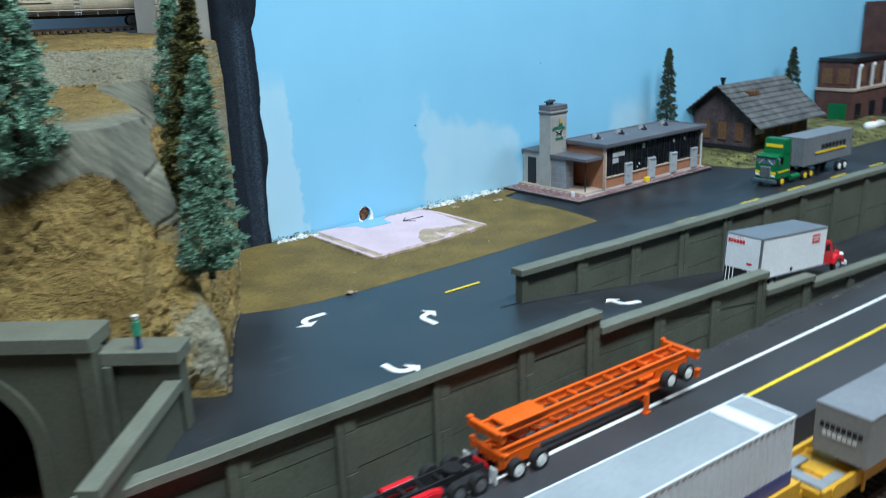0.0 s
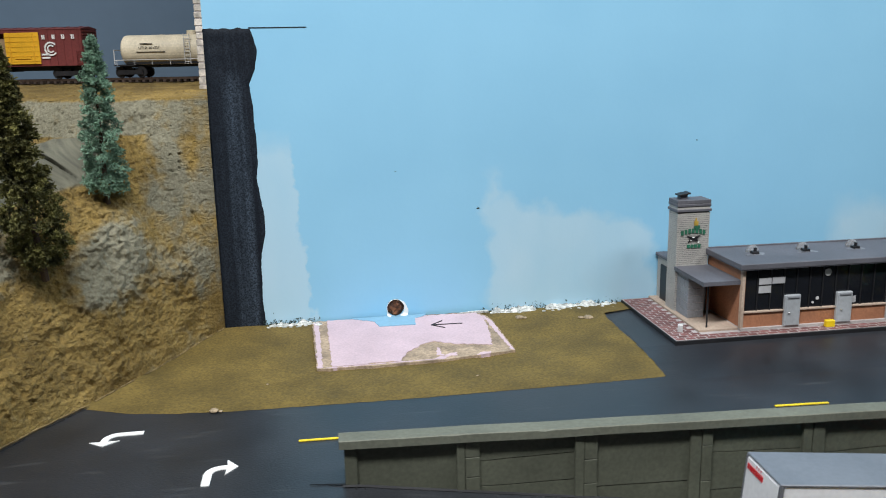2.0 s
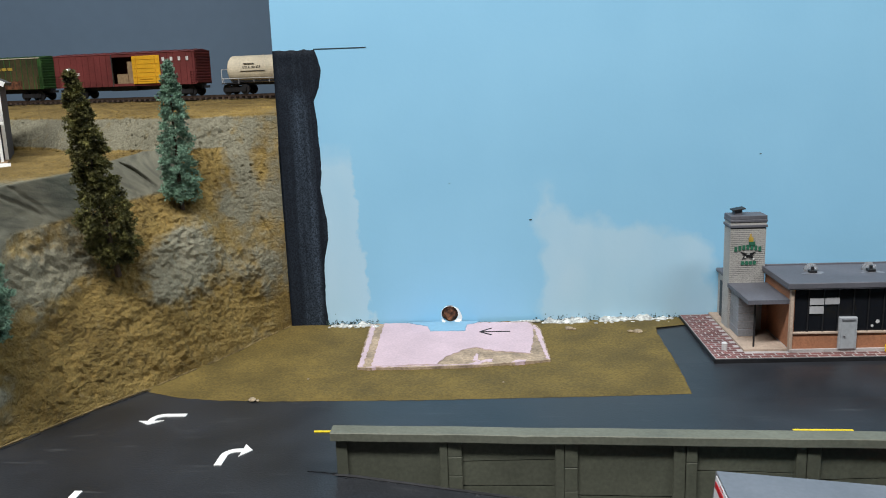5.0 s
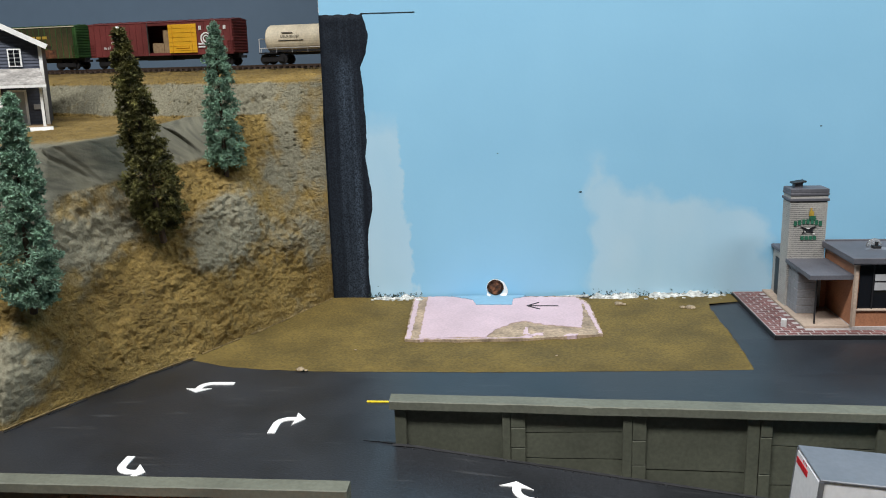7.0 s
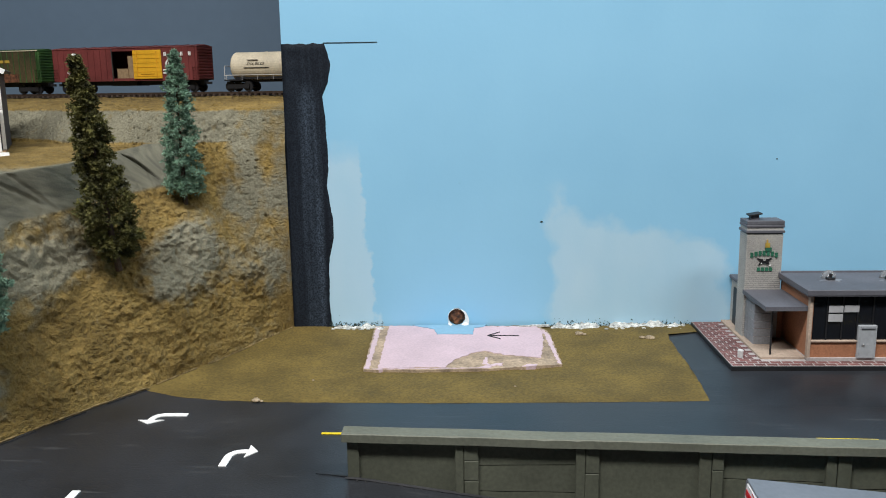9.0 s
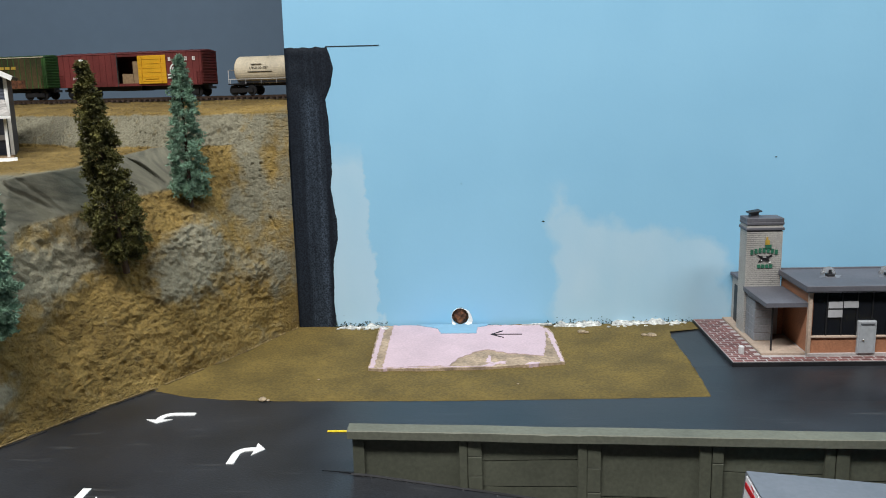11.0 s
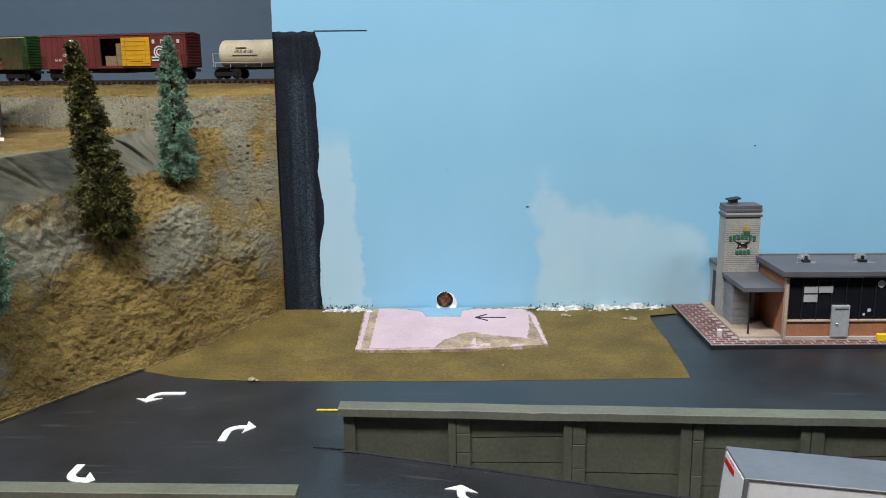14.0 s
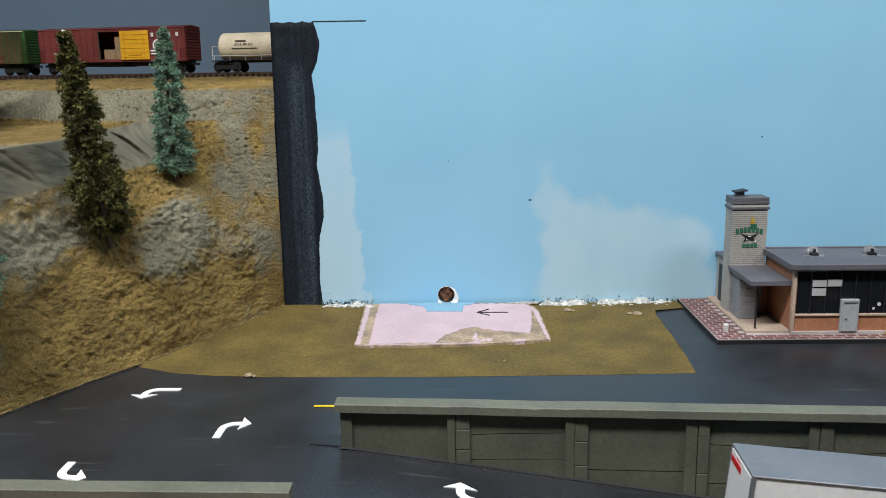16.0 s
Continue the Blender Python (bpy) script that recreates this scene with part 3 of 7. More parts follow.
def turn_arrow(corner, u, v, tail, reach, w=0.0042, slope=None):
    """A turn arrow decal: it comes along u to the corner and leaves along v; tail and reach are its two legs."""
    bm = bmesh.new()
    corner, u, v = Vector(corner), Vector(u).normalized(), Vector(v).normalized()
    r, head, wing = 0.0068, 0.0056, 0.0081
    pts = [corner - u * tail, corner - u * (tail * 0.6 + r * 0.4)]
    for i in range(11):
        a = i / 10 * math.pi / 2
        pts.append(corner - u * r * (1 - math.sin(a)) + v * r * (1 - math.cos(a)))
    neck = corner + v * (reach - head)
    pts.append(neck)
    lt, rt = [], []
    for i, p in enumerate(pts):
        d = (pts[min(len(pts) - 1, i + 1)] - pts[max(0, i - 1)]).normalized()
        s = Vector((-d.y, d.x))
        lt.append(p + s * w / 2)
        rt.append(p - s * w / 2)
    s = Vector((-v.y, v.x))
    zz = (lambda x: 0.0) if slope is None else slope
    up = lambda p: bm.verts.new((p.x, p.y, zz(p.x) + 0.0006))
    lv, rv = [up(p) for p in lt], [up(p) for p in rt]
    for i in range(len(lv) - 1):
        bm.faces.new((rv[i], rv[i + 1], lv[i + 1], lv[i]))
    wr, wl, tip = up(neck - s * wing - v * 0.0004), up(neck + s * wing - v * 0.0004), up(corner + v * reach)
    for f in ((wr, tip, rv[-1]), (rv[-1], tip, lv[-1]), (lv[-1], tip, wl)):
        bm.faces.new(f)
    rim = [e for e in bm.edges if e.is_boundary]
    low = bmesh.ops.extrude_edge_only(bm, edges=rim)
    bmesh.ops.translate(bm, vec=(0, 0, -0.0005), verts=[g for g in low["geom"] if isinstance(g, bmesh.types.BMVert)])
    bmesh.ops.recalc_face_normals(bm, faces=bm.faces[:])
    single("turn_arrow", bm, WHITE, (0, 0, 0), "white curved turn arrow painted on the asphalt", "road marking", "turn arrows")


turn_arrow((-0.1702, -0.1766), (-1, 0), (0, -1), 0.0195, 0.0142)
turn_arrow((-0.1090, -0.2284), (0, 1), (1, 0), 0.0182, 0.0146)
turn_arrow((-0.1734, -0.2909), (0, -1), (1, 0), 0.0165, 0.0143)
turn_arrow((0.0203, -0.2993), (-1, 0.06), (0.02, 1), 0.0182, 0.0152, slope=ramp_z)


# ---- grass lot, foam pad ----
def build_grass():
    bm = bmesh.new()
    xs = [-0.25 + 0.006 * i for i in range(76)]
    rows = []
    for x in xs:
        lo = lerp_list([(-0.25, -0.128), (-0.196, -0.133), (-0.165, -0.147), (-0.14, -0.152), (-0.1, -0.1555), (0.0, -0.157), (0.168, -0.154), (0.3, -0.154)], x)
        lo += 0.0009 * noise.noise((x * 120, 0, 0))
        rows.append([(x, lo + (0.006 - lo) * j / 24) for j in range(25)])
    vs = []
    for r in rows:
        out = []
        for j, (x, y) in enumerate(r):
            z = 0.0009 + 0.0006 * noise.noise((x * 60, y * 60, 0)) + 0.0004 * noise.noise((x * 300, y * 300, 1)) + yard_z(x, y) 
            if j == 0:
                z = yard_z(x, y) + 0.0001
            edge = 0.1695 + 0.012 * (y + 0.16) + 0.0012 * noise.noise((y * 110, 3, 0)) + 0.027 * smooth(-0.0285, -0.0195, y)
            out.append(bm.verts.new((min(x, edge), y, z)))
        vs.append(out)
    for a, b in zip(vs, vs[1:]):
        for j in range(24):
            if abs(a[j].co.x - b[j].co.x) > 1e-5:
                bm.faces.new((a[j], b[j], b[j + 1], a[j + 1]))
    bmesh.ops.recalc_face_normals(bm, faces=bm.faces[:])
    if sum(f.normal.z for f in bm.faces) < 0:
        bmesh.ops.reverse_faces(bm, faces=bm.faces[:])
    return bm


single("grass_lot", build_grass(), GRASS, (0, 0, 0), "olive brown painted grass lot beside the asphalt", "grass", kind="structure", smooth_shade=True)


def ragged(pts, step=0.003, amp=0.0008, seed=0):
    out = []
    n = len(pts)
    for i in range(n):
        a, b = Vector(pts[i]), Vector(pts[(i + 1) % n])
        k = max(1, int((b - a).length / step))
        nrm = Vector((-(b - a).y, (b - a).x)).normalized()
        for j in range(k):
            p = a.lerp(b, j / k)
            out.append(tuple(p + nrm * amp * 2 * noise.noise((p.x * 250, p.y * 250, seed))))
    return out


def ragged_slab(pts, z0, z1, step=0.003, amp=0.0008, seed=0):
    bm = bmesh.new()
    slab(bm, ragged(pts, step, amp, seed), z0, z1)
    bmesh.ops.triangulate(bm, faces=[f for f in bm.faces if len(f.verts) > 4])
    return bm


pad = thing("foam_pad", Matrix.Translation((0, -0.095, -0.0003)) @ Matrix.Rotation(radians(1.25), 4, "X") @ Matrix.Translation((0, 0.095, 0)), "pink foam building pad set in the grass, torn tan edges", "foam pad")
part("tan_border", ragged_slab(((-0.0532, -0.1012), (-0.01, -0.1022), (0.036, -0.0992), (0.085, -0.0915), (0.0822, -0.02), (0.0768, -0.0055), (-0.0563, -0.0015)), 0.0, 0.0032, amp=0.0006), TAN, pad, "scraped tan plaster border")
part("pink_face", ragged_slab(((-0.0431, -0.0986), (0.003, -0.0973), (0.0052, -0.0925), (0.0111, -0.0801), (0.0214, -0.0685), (0.0318, -0.0632), (0.0437, -0.0714), (0.071, -0.0778), (0.0752, -0.05), (0.0768, -0.0145), (0.0725, -0.0045), (-0.0451, -0.0022)), 0.0, 0.0036, step=0.002, amp=0.0009, seed=4), PINK, pad, "pale pink foam surface")
for seed, flake in ((7, ((0.0265, -0.098), (0.0345, -0.0985), (0.0355, -0.0945), (0.031, -0.0925))), (8, ((0.033, -0.0955), (0.0425, -0.0935), (0.044, -0.0885), (0.038, -0.0885))),
                    (9, ((0.0565, -0.0962), (0.068, -0.0945), (0.0675, -0.0905), (0.06, -0.0915))), (10, ((0.0295, -0.0905), (0.034, -0.092), (0.0335, -0.0775), (0.0315, -0.0765)))):
    part("scrap", ragged_slab(flake, 0.0, 0.00345, step=0.0011, amp=0.0013, seed=seed), PINK, pad, "torn pink scrap")
for seed, flake in ((14, ((-0.0526, -0.1), (-0.0494, -0.0995), (-0.051, -0.004), (-0.0548, -0.0035))), (15, ((0.0822, -0.0895), (0.0842, -0.0908), (0.0818, -0.03), (0.0785, -0.013), (0.0768, -0.0125))), (16, ((-0.047, -0.1012), (0.036, -0.0985), (0.036, -0.0975), (-0.047, -0.1)))):
    part("edge_strip", ragged_slab(flake, 0.0, 0.00342, step=0.0013, amp=0.0006, seed=seed), PINK, pad, "thin pink edge strip")
BLUE = material("blue_paint_spill", (0.21, 0.4, 0.54), 0.75, grain=300, vary=0.03, big_vary=0.03)
part("paint_spill", ragged_slab(((-0.0055, -0.0245), (0.0222, -0.0253), (0.0232, -0.0095), (0.03, -0.0065), (0.034, -0.0015), (-0.026, -0.0015), (-0.017, -0.0068), (-0.0085, -0.0118)), 0.0, 0.0041, amp=0.0005, seed=11), BLUE, pad, "blue wall paint brushed over the foam")
bm = bmesh.new()
for a, b in (((0.034, -0.0285), (0.058, -0.029)), ((0.034, -0.0285), (0.0435, -0.02)), ((0.034, -0.0285), (0.0435, -0.0365))):
    cyl(bm, (*a, 0.0038), (*b, 0.0038), 0.0005, seg=6)
part("pencil_arrow", bm, DARK, pad, "hand-drawn dark arrow")

# white plaster crumbs along the foot of the backdrop
def build_plaster(x0, x1, seed, hi):
    rnd = random.Random(seed)
    bm = bmesh.new()
    xs = [x0 + (x1 - x0) * i / 60 for i in range(61)]
    rows = []
    for x in xs:
        h = hi * max(0.1, 0.5 + 1.1 * noise.noise((x * 75, seed, 0)) + 0.4 * noise.noise((x * 260, seed, 4))) * smooth(x0, x0 + 0.01, x) * (1 - smooth(x1 - 0.01, x1, x))
        row = []
        for k in range(6):
            a = k / 5
            yy = -0.0078 * (1 - a) + 0.001 * noise.noise((x * 200, k, seed)) * (0 < k)
            zz = 0.0035 + h * math.sin(a * math.pi / 2) ** 0.6 + 0.0007 * noise.noise((x * 500, a * 5, seed))
            row.append(bm.verts.new((x, min(yy, -0.0002), zz)))
        rows.append(row)
    for a, b in zip(rows, rows[1:]):
        for j in range(5):
            bm.faces.new((a[j], b[j], b[j + 1], a[j + 1]))
    for i in range(26):
        x, r = rnd.uniform(x0, x1), rnd.uniform(0.0006, 0.0018)
        bmesh.ops.create_icosphere(bm, subdivisions=1, radius=r, matrix=Matrix.Translation((x, rnd.uniform(-0.0105, -0.003), 0.0046)) @ Matrix.Diagonal((1.5, 1, 0.7, 1)))
    bmesh.ops.recalc_face_normals(bm, faces=bm.faces[:])
    return bm


single("plaster_bead", build_plaster(0.083, 0.197, 1, 0.0058), PLASTER, (0, 0, 0), "crumbling white plaster bead at the backdrop foot", "plaster")
single("plaster_bead", build_plaster(-0.0905, -0.05, 2, 0.0048), PLASTER, (0, 0, 0), "crumbling white plaster bead at the backdrop foot", "plaster")
rnd = random.Random(12)
DKGREEN = material("dark_flock", (0.03, 0.05, 0.045), 0.9)
for xa, xb, count in ((-0.0935, -0.05, 260), (0.078, 0.2, 420)):
    bm = bmesh.new()
    for i in range(count):
        x, z, r = rnd.uniform(xa, xb), 0.0036 + abs(rnd.gauss(0, 0.0032)) * (0.5 + 0.9 * abs(noise.noise((i * 0.37, 0, 0)))), rnd.uniform(0.00015, 0.0006)
        bmesh.ops.create_icosphere(bm, subdivisions=1, radius=r, matrix=Matrix.Translation((x, -0.0003 - max(0.0, 0.0085 - z) * 0.8 * rnd.random(), z)) @ Matrix.Rotation(rnd.uniform(0, 3), 4, "Y") @ Matrix.Diagonal((rnd.uniform(0.8, 2.2), 0.4, 0.8, 1)))
    single("flock_specks", bm, DKGREEN, (0, 0, 0), "dark flock specks stuck to the wall foot", "flock", kind="stuff")

# hole in the backdrop
plug = thing("wall_hole", (HX, 0, HZ), "round hole in the backdrop stuffed with rusty foam, torn white edge", "wall hole")
bm = bmesh.new()
bmesh.ops.create_icosphere(bm, subdivisions=3, radius=HR * 1.05)
for v in bm.verts:
    v.co *= 1.0 + 0.35 * noise.noise(v.co * 420)
    v.co.y = v.co.y * 0.6 + 0.0045
part("foam_stuffing", bm, RUST, plug)
bm = bmesh.new()
inner, outer = [], []
for i in range(40):
    a = 2 * math.pi * i / 40
    deg = (math.degrees(a) + 180) % 360 - 180
    g = lerp_list([(-180, 0.04), (-150, 0.12), (-120, 0.62), (-100, 0.95), (-80, 0.8), (-45, 0.72), (-20, 0.55), (5, 0.3), (40, 0.16), (60, 0.02), (180, 0.04)], deg) + 0.06 * noise.noise((i * 0.9, 0, 0))
    reach = HR * (1.0 + max(0.02, g))
    inner.append(bm.verts.new((HR * 0.98 * math.cos(a), -0.0009, HR * math.sin(a))))
    outer.append(bm.verts.new((reach * math.cos(a), -0.0004 - 1.2 * max(0.0, -HZ + 0.0062 - reach * math.sin(a)), max(-HZ + 0.0056, reach * math.sin(a)))))
for i in range(40):
    j = (i + 1) % 40
    bm.faces.new((inner[i], inner[j], outer[j], outer[i]))
bmesh.ops.recalc_face_normals(bm, faces=bm.faces[:])
if sum(f.normal.y for f in bm.faces) > 0:
    bmesh.ops.reverse_faces(bm, faces=bm.faces[:])
part("torn_edge", bm, WHITE, plug, "torn white board edge")


# ---- concrete walls ----
def concrete_wall(name, line, segs, base, pil_xs, pil_w, label, cap_w=0.0105, cap_h=0.0045, shift=0.00075, seed=0):
    """line(x): centre y. segs: (x0, x1, top0, top1) of each cap. base(x): foot height."""
    w = thing(name, (0, 0, 0), label, "retaining wall", kind="structure")
    rnd = random.Random(seed)
    half, pil = cap_w / 2 - 0.0036, cap_w / 2 - 0.0016
    mid = lambda x: line(x) + shift
    for x0, x1, t0, t1 in segs:
        bm = bmesh.new()
        n = max(1, int((x1 - x0) / 0.004))
        prev = None
        for i in range(n + 1):
            x = x0 + (x1 - x0) * i / n
            t = t0 + (t1 - t0) * i / n
            y = mid(x)
            j0, j1 = 0.00018 * noise.noise((x * 60, seed, 0)), 0.00018 * noise.noise((x * 60, seed, 7))
            e = 0.0004 + 0.0009 * max(0.0, noise.noise((x * 130, seed, 3))) ** 1.5
            t += 0.00025 * noise.noise((x * 25, seed, 5))
            ring = [bm.verts.new((x, y + dy, t + dz)) for dy, dz in (
                (-cap_w / 2 + j0, -cap_h + j1), (-cap_w / 2 + j0, -e), (-cap_w / 2 + e + j0, 0), (cap_w / 2 - 0.0006, 0), (cap_w / 2, -0.0006), (cap_w / 2, -cap_h))]
            if prev:
                for j in range(6):
                    bm.faces.new((prev[j], ring[j], ring[(j + 1) % 6], prev[(j + 1) % 6]))
            else:
                bm.faces.new(ring)
            prev = ring
        bm.faces.new(prev[::-1])
        bmesh.ops.recalc_face_normals(bm, faces=bm.faces[:])
        part("cap", bm, LITCAP, w)

    def top(x):
        for x0, x1, t0, t1 in segs:
            if x0 - 1e-6 <= x <= x1 + 1e-6:
                return t0 + (t1 - t0) * (x - x0) / (x1 - x0) - cap_h
        return segs[-1][3] - cap_h
    edges = [segs[0][0] + 0.0075] + list(pil_xs) + [segs[-1][1]]
    for q, (a, b) in enumerate(zip(edges, edges[1:])):
        hi, lo = min(top(a + 0.001), top(b - 0.001)) + 0.0005, min(base(a), base(b)) - 0.002
        k = 1 if q == 0 else rnd.choice((2, 2, 3))
        shares = {1: (0, 1), 2: (0, rnd.uniform(0.3, 0.45), 1), 3: (0, rnd.uniform(0.25, 0.33), rnd.uniform(0.6, 0.7), 1)}[k]
        cuts = [lo + (hi - lo) * f for f in shares]
        tilt = [(0.0, 0.0)] + [(rnd.uniform(-0.0018, 0.0012), rnd.uniform(-0.0006, 0.0018)) for i in range(k - 1)] + [(0.0, 0.0)]
        for i in range(k):
            bm = bmesh.new()
            off = rnd.uniform(-0.00012, 0.0002)
            g = 0.00028
            front, rear = [], []
            n = 6
            for j in range(n + 1):
                f = j / n
                x = a + (b - a) * f
                z0 = cuts[i] + tilt[i][0] * (1 - f) + tilt[i][1] * f + (g + 0.00025 * noise.noise((x * 160, i, seed)) if i else 0)
                z1 = cuts[i + 1] + tilt[i + 1][0] * (1 - f) + tilt[i + 1][1] * f - (g - 0.00025 * noise.noise((x * 160, i + 1, seed)) if i < k - 1 else -0.0003)
                front.append([bm.verts.new((x, mid(x) - half + off + 0.00012 * noise.noise((x * 90, z * 90, seed)), z)) for z in (z0, z1)])
                rear.append([bm.verts.new((x, mid(x) + half - off, z)) for z in (z0, z1)])
            for j in range(n):
                (p0, p1), (q0, q1) = front[j], front[j + 1]
                (r0, r1), (s0, s1) = rear[j], rear[j + 1]
                for f in ((p0, q0, q1, p1), (r0, r1, s1, s0), (p0, r0, s0, q0), (p1, q1, s1, r1)):
                    bm.faces.new(f)
            bm.faces.new((front[0][0], front[0][1], rear[0][1], rear[0][0]))
            bm.faces.new((front[n][0], rear[n][0], rear[n][1], front[n][1]))
            bmesh.ops.recalc_face_normals(bm, faces=bm.faces[:])
            part("panel", bm, CONCRETE, w)
        if k > 1 and b - a < 0.1:
            bm = bmesh.new()
            box(bm, a, max(mid(a), mid(b)) - half + 0.0007, lo, b, max(mid(a), mid(b)) - half + 0.001, hi - 0.0006)
            part("core", bm, DARK, w)
    # each pier is two cast halves with a joint between them; the free end has one half alone
    for x in list(pil_xs) + [segs[0][0] + 0.0055]:
        t, f = top(x) + 0.0003, base(x) - 0.003
        end = x < segs[0][0] + 0.006
        bm = bmesh.new()
        split = x if end else x + rnd.uniform(-0.0016, 0.0004)
        spans = ((x - 0.003, x + 0.003),) if end else ((x - pil_w / 2, split - 0.0001), (split + 0.0001, x + pil_w / 2))
        for i, (xa, xb) in enumerate(spans):
            zs = [f, t]
            if not end and (i == 1 or rnd.random() < 0.4):
                zs = [f, f + (t - f) * rnd.uniform(0.2, 0.42), f + (t - f) * rnd.uniform(0.58, 0.8), t]
            back = rnd.uniform(0.0, 0.0004)
            for z0, z1 in zip(zs, zs[1:]):
                sh = rnd.uniform(-0.00012, 0.00012)
                box(bm, xa + sh, mid(x) - pil + back + abs(sh), z0 + 0.00008, xb + sh, mid(x) + pil, z1 - 0.00008, bevel=0.0003)
        part("pilaster", bm, CONCRETE, w)
    return w


concrete_wall("wall_median", MED, [(-0.043, 1.4, 0.0248, 0.0246)], ramp_z, [0.0198 + 0.0592 * i for i in range(0, 23)], 0.0115,
              "olive concrete median wall with pilasters and a flat cap", seed=3)
concrete_wall("wall_front", FRT, [(-0.362, -0.0510, 0.0132, 0.0176), (-0.0510, 0.132, 0.0068, 0.0028), (0.132, 0.199, -0.0122, -0.0152), (0.199, 0.34, -0.0213, -0.0273)], lambda x: ROADZ,
              [-0.292, -0.235, -0.175, -0.113, -0.0565, 0.0075, 0.07, 0.127, 0.192, 0.262, 0.333], 0.0115,
              "stepped olive concrete retaining wall with pilasters beside the highway", seed=5, cap_w=0.0095, shift=0.0015)


# gravel crumbs and a dark gap strip along the wall feet
def foot_seam(name, line, off, zf, x0, x1, mat_, label, seed, size):
    rnd_ = random.Random(seed)
    verts, faces = [], []
    for i in range(int((x1 - x0) / 0.0011)):
        x = x0 + (x1 - x0) * rnd_.random()
        if noise.noise((x * 30, seed, 0)) < -0.25:
            continue
        s = size * rnd_.uniform(0.35, 1.0) ** 1.5
        c = Vector((x, line(x) + off - abs(rnd_.gauss(0, 0.0011)), zf(x) + s * 0.25))
        n = len(verts)
        m = Matrix.Rotation(rnd_.uniform(0, 6), 3, "Z") @ Matrix.Rotation(rnd_.uniform(-0.5, 0.5), 3, "X")
        for d in ((1, 0, 0), (-1, 0, 0), (0, 1, 0), (0, -1, 0), (0, 0, 0.7), (0, 0, -0.7)):
            verts.append(c + m @ (Vector(d) * s * rnd_.uniform(0.7, 1.3)))
        for a, b, e in ((0, 2, 4), (2, 1, 4), (1, 3, 4), (3, 0, 4), (2, 0, 5), (1, 2, 5), (3, 1, 5), (0, 3, 5)):
            faces.append((n + a, n + b, n + e))
    me = bpy.data.meshes.new(name)
    me.from_pydata(verts, [], faces)
    me.materials.append(mat_)
    tagged(new(name, me), label, "gravel", kind="stuff")


CRUMB = material("grey_crumbs", (0.05, 0.05, 0.042), 0.9, grain=500, vary=0.4, big=90, big_vary=0.5, tint=(0.13, 0.12, 0.1))
foot_seam("wall_foot_gravel", FRT, -0.0042, lambda x: ROADZ, -0.36, 0.34, CRUMB, "small grey gravel crumbs along the highway wall foot", 41, 0.0011)
foot_seam("ramp_foot_gravel", MED, -0.0036, ramp_z, -0.04, 0.7, DARK, "dark crumbs along the foot of the median wall", 42, 0.00055)
# black strip on the ramp in place of the shaded gap below the wall
bm = bmesh.new()
prev = None
for i in range(160):
    x = -0.042 + 0.75 * i / 159
    y, z = MED(x) - 0.0031, ramp_z(x) + 0.0002
    row = [bm.verts.new((x, y + 0.0004, z + 0.0007)), bm.verts.new((x, y - 0.0008 - 0.0007 * abs(noise.noise((x * 140, 3, 0))), z + 0.0002))]
    if prev:
        bm.faces.new((prev[0], prev[1], row[1], row[0]))
    prev = row
bmesh.ops.recalc_face_normals(bm, faces=bm.faces[:])
single("ramp_gap_shade", bm, DARK, (0, 0, 0), "dark strip drawn as the shade in the gap at the median wall foot", "seam", kind="structure")
bm = bmesh.new()
slab(bm, ragged(((0.058, -0.0062), (0.072, -0.0048), (0.0835, -0.0052), (0.0832, -0.0015), (0.07, -0.0032)), 0.0015, 0.0006, 21), 0.0048, 0.0062)
bmesh.ops.triangulate(bm, faces=[f for f in bm.faces if len(f.verts) > 4])
single("plaster_sliver", bm, PLASTER, (0, 0, 0), "long thin white plaster sliver behind the foam pad", "plaster")
rnd = random.Random(5)
STONE = material("small_stone", (0.3, 0.23, 0.15), 0.85, grain=500, vary=0.3, bump=0.4)
for x, y, r in ((-0.1145, -0.1545, 0.0026), (-0.1105, -0.1565, 0.0013), (0.105, -0.021, 0.0034), (0.109, -0.0225, 0.0018), (0.157, -0.034, 0.0036), (0.1515, -0.0325, 0.0022), (-0.085, -0.118, 0.0009), (0.05, -0.13, 0.0009)):
    bm = bmesh.new()
    bmesh.ops.create_icosphere(bm, subdivisions=2, radius=r)
    for v in bm.verts:
        v.co = v.co * (1 + 0.35 * noise.noise(v.co * 500 + Vector((x * 90, 0, 0))))
        v.co.z *= 0.45
    single("stone", bm, STONE, (x, y, yard_z(x, y) + 0.0013), "small tan stone lying on the grass lot", "stone", "small stones")

# cast shadow of the wall's end post, painted as a flat black wedge
single("post_shadow_patch", ragged_slab(((-0.058, MED(-0.05) + 0.0012), (-0.034, MED(-0.05) - 0.0032), (-0.034, MED(-0.05) - 0.0008)), 0.0, 0.0004, step=0.0015, amp=0.0003, seed=3), DARK, (0, 0, 0.0002), "black patch painted as the wall end post's shadow on the asphalt", "scuff", kind="structure")

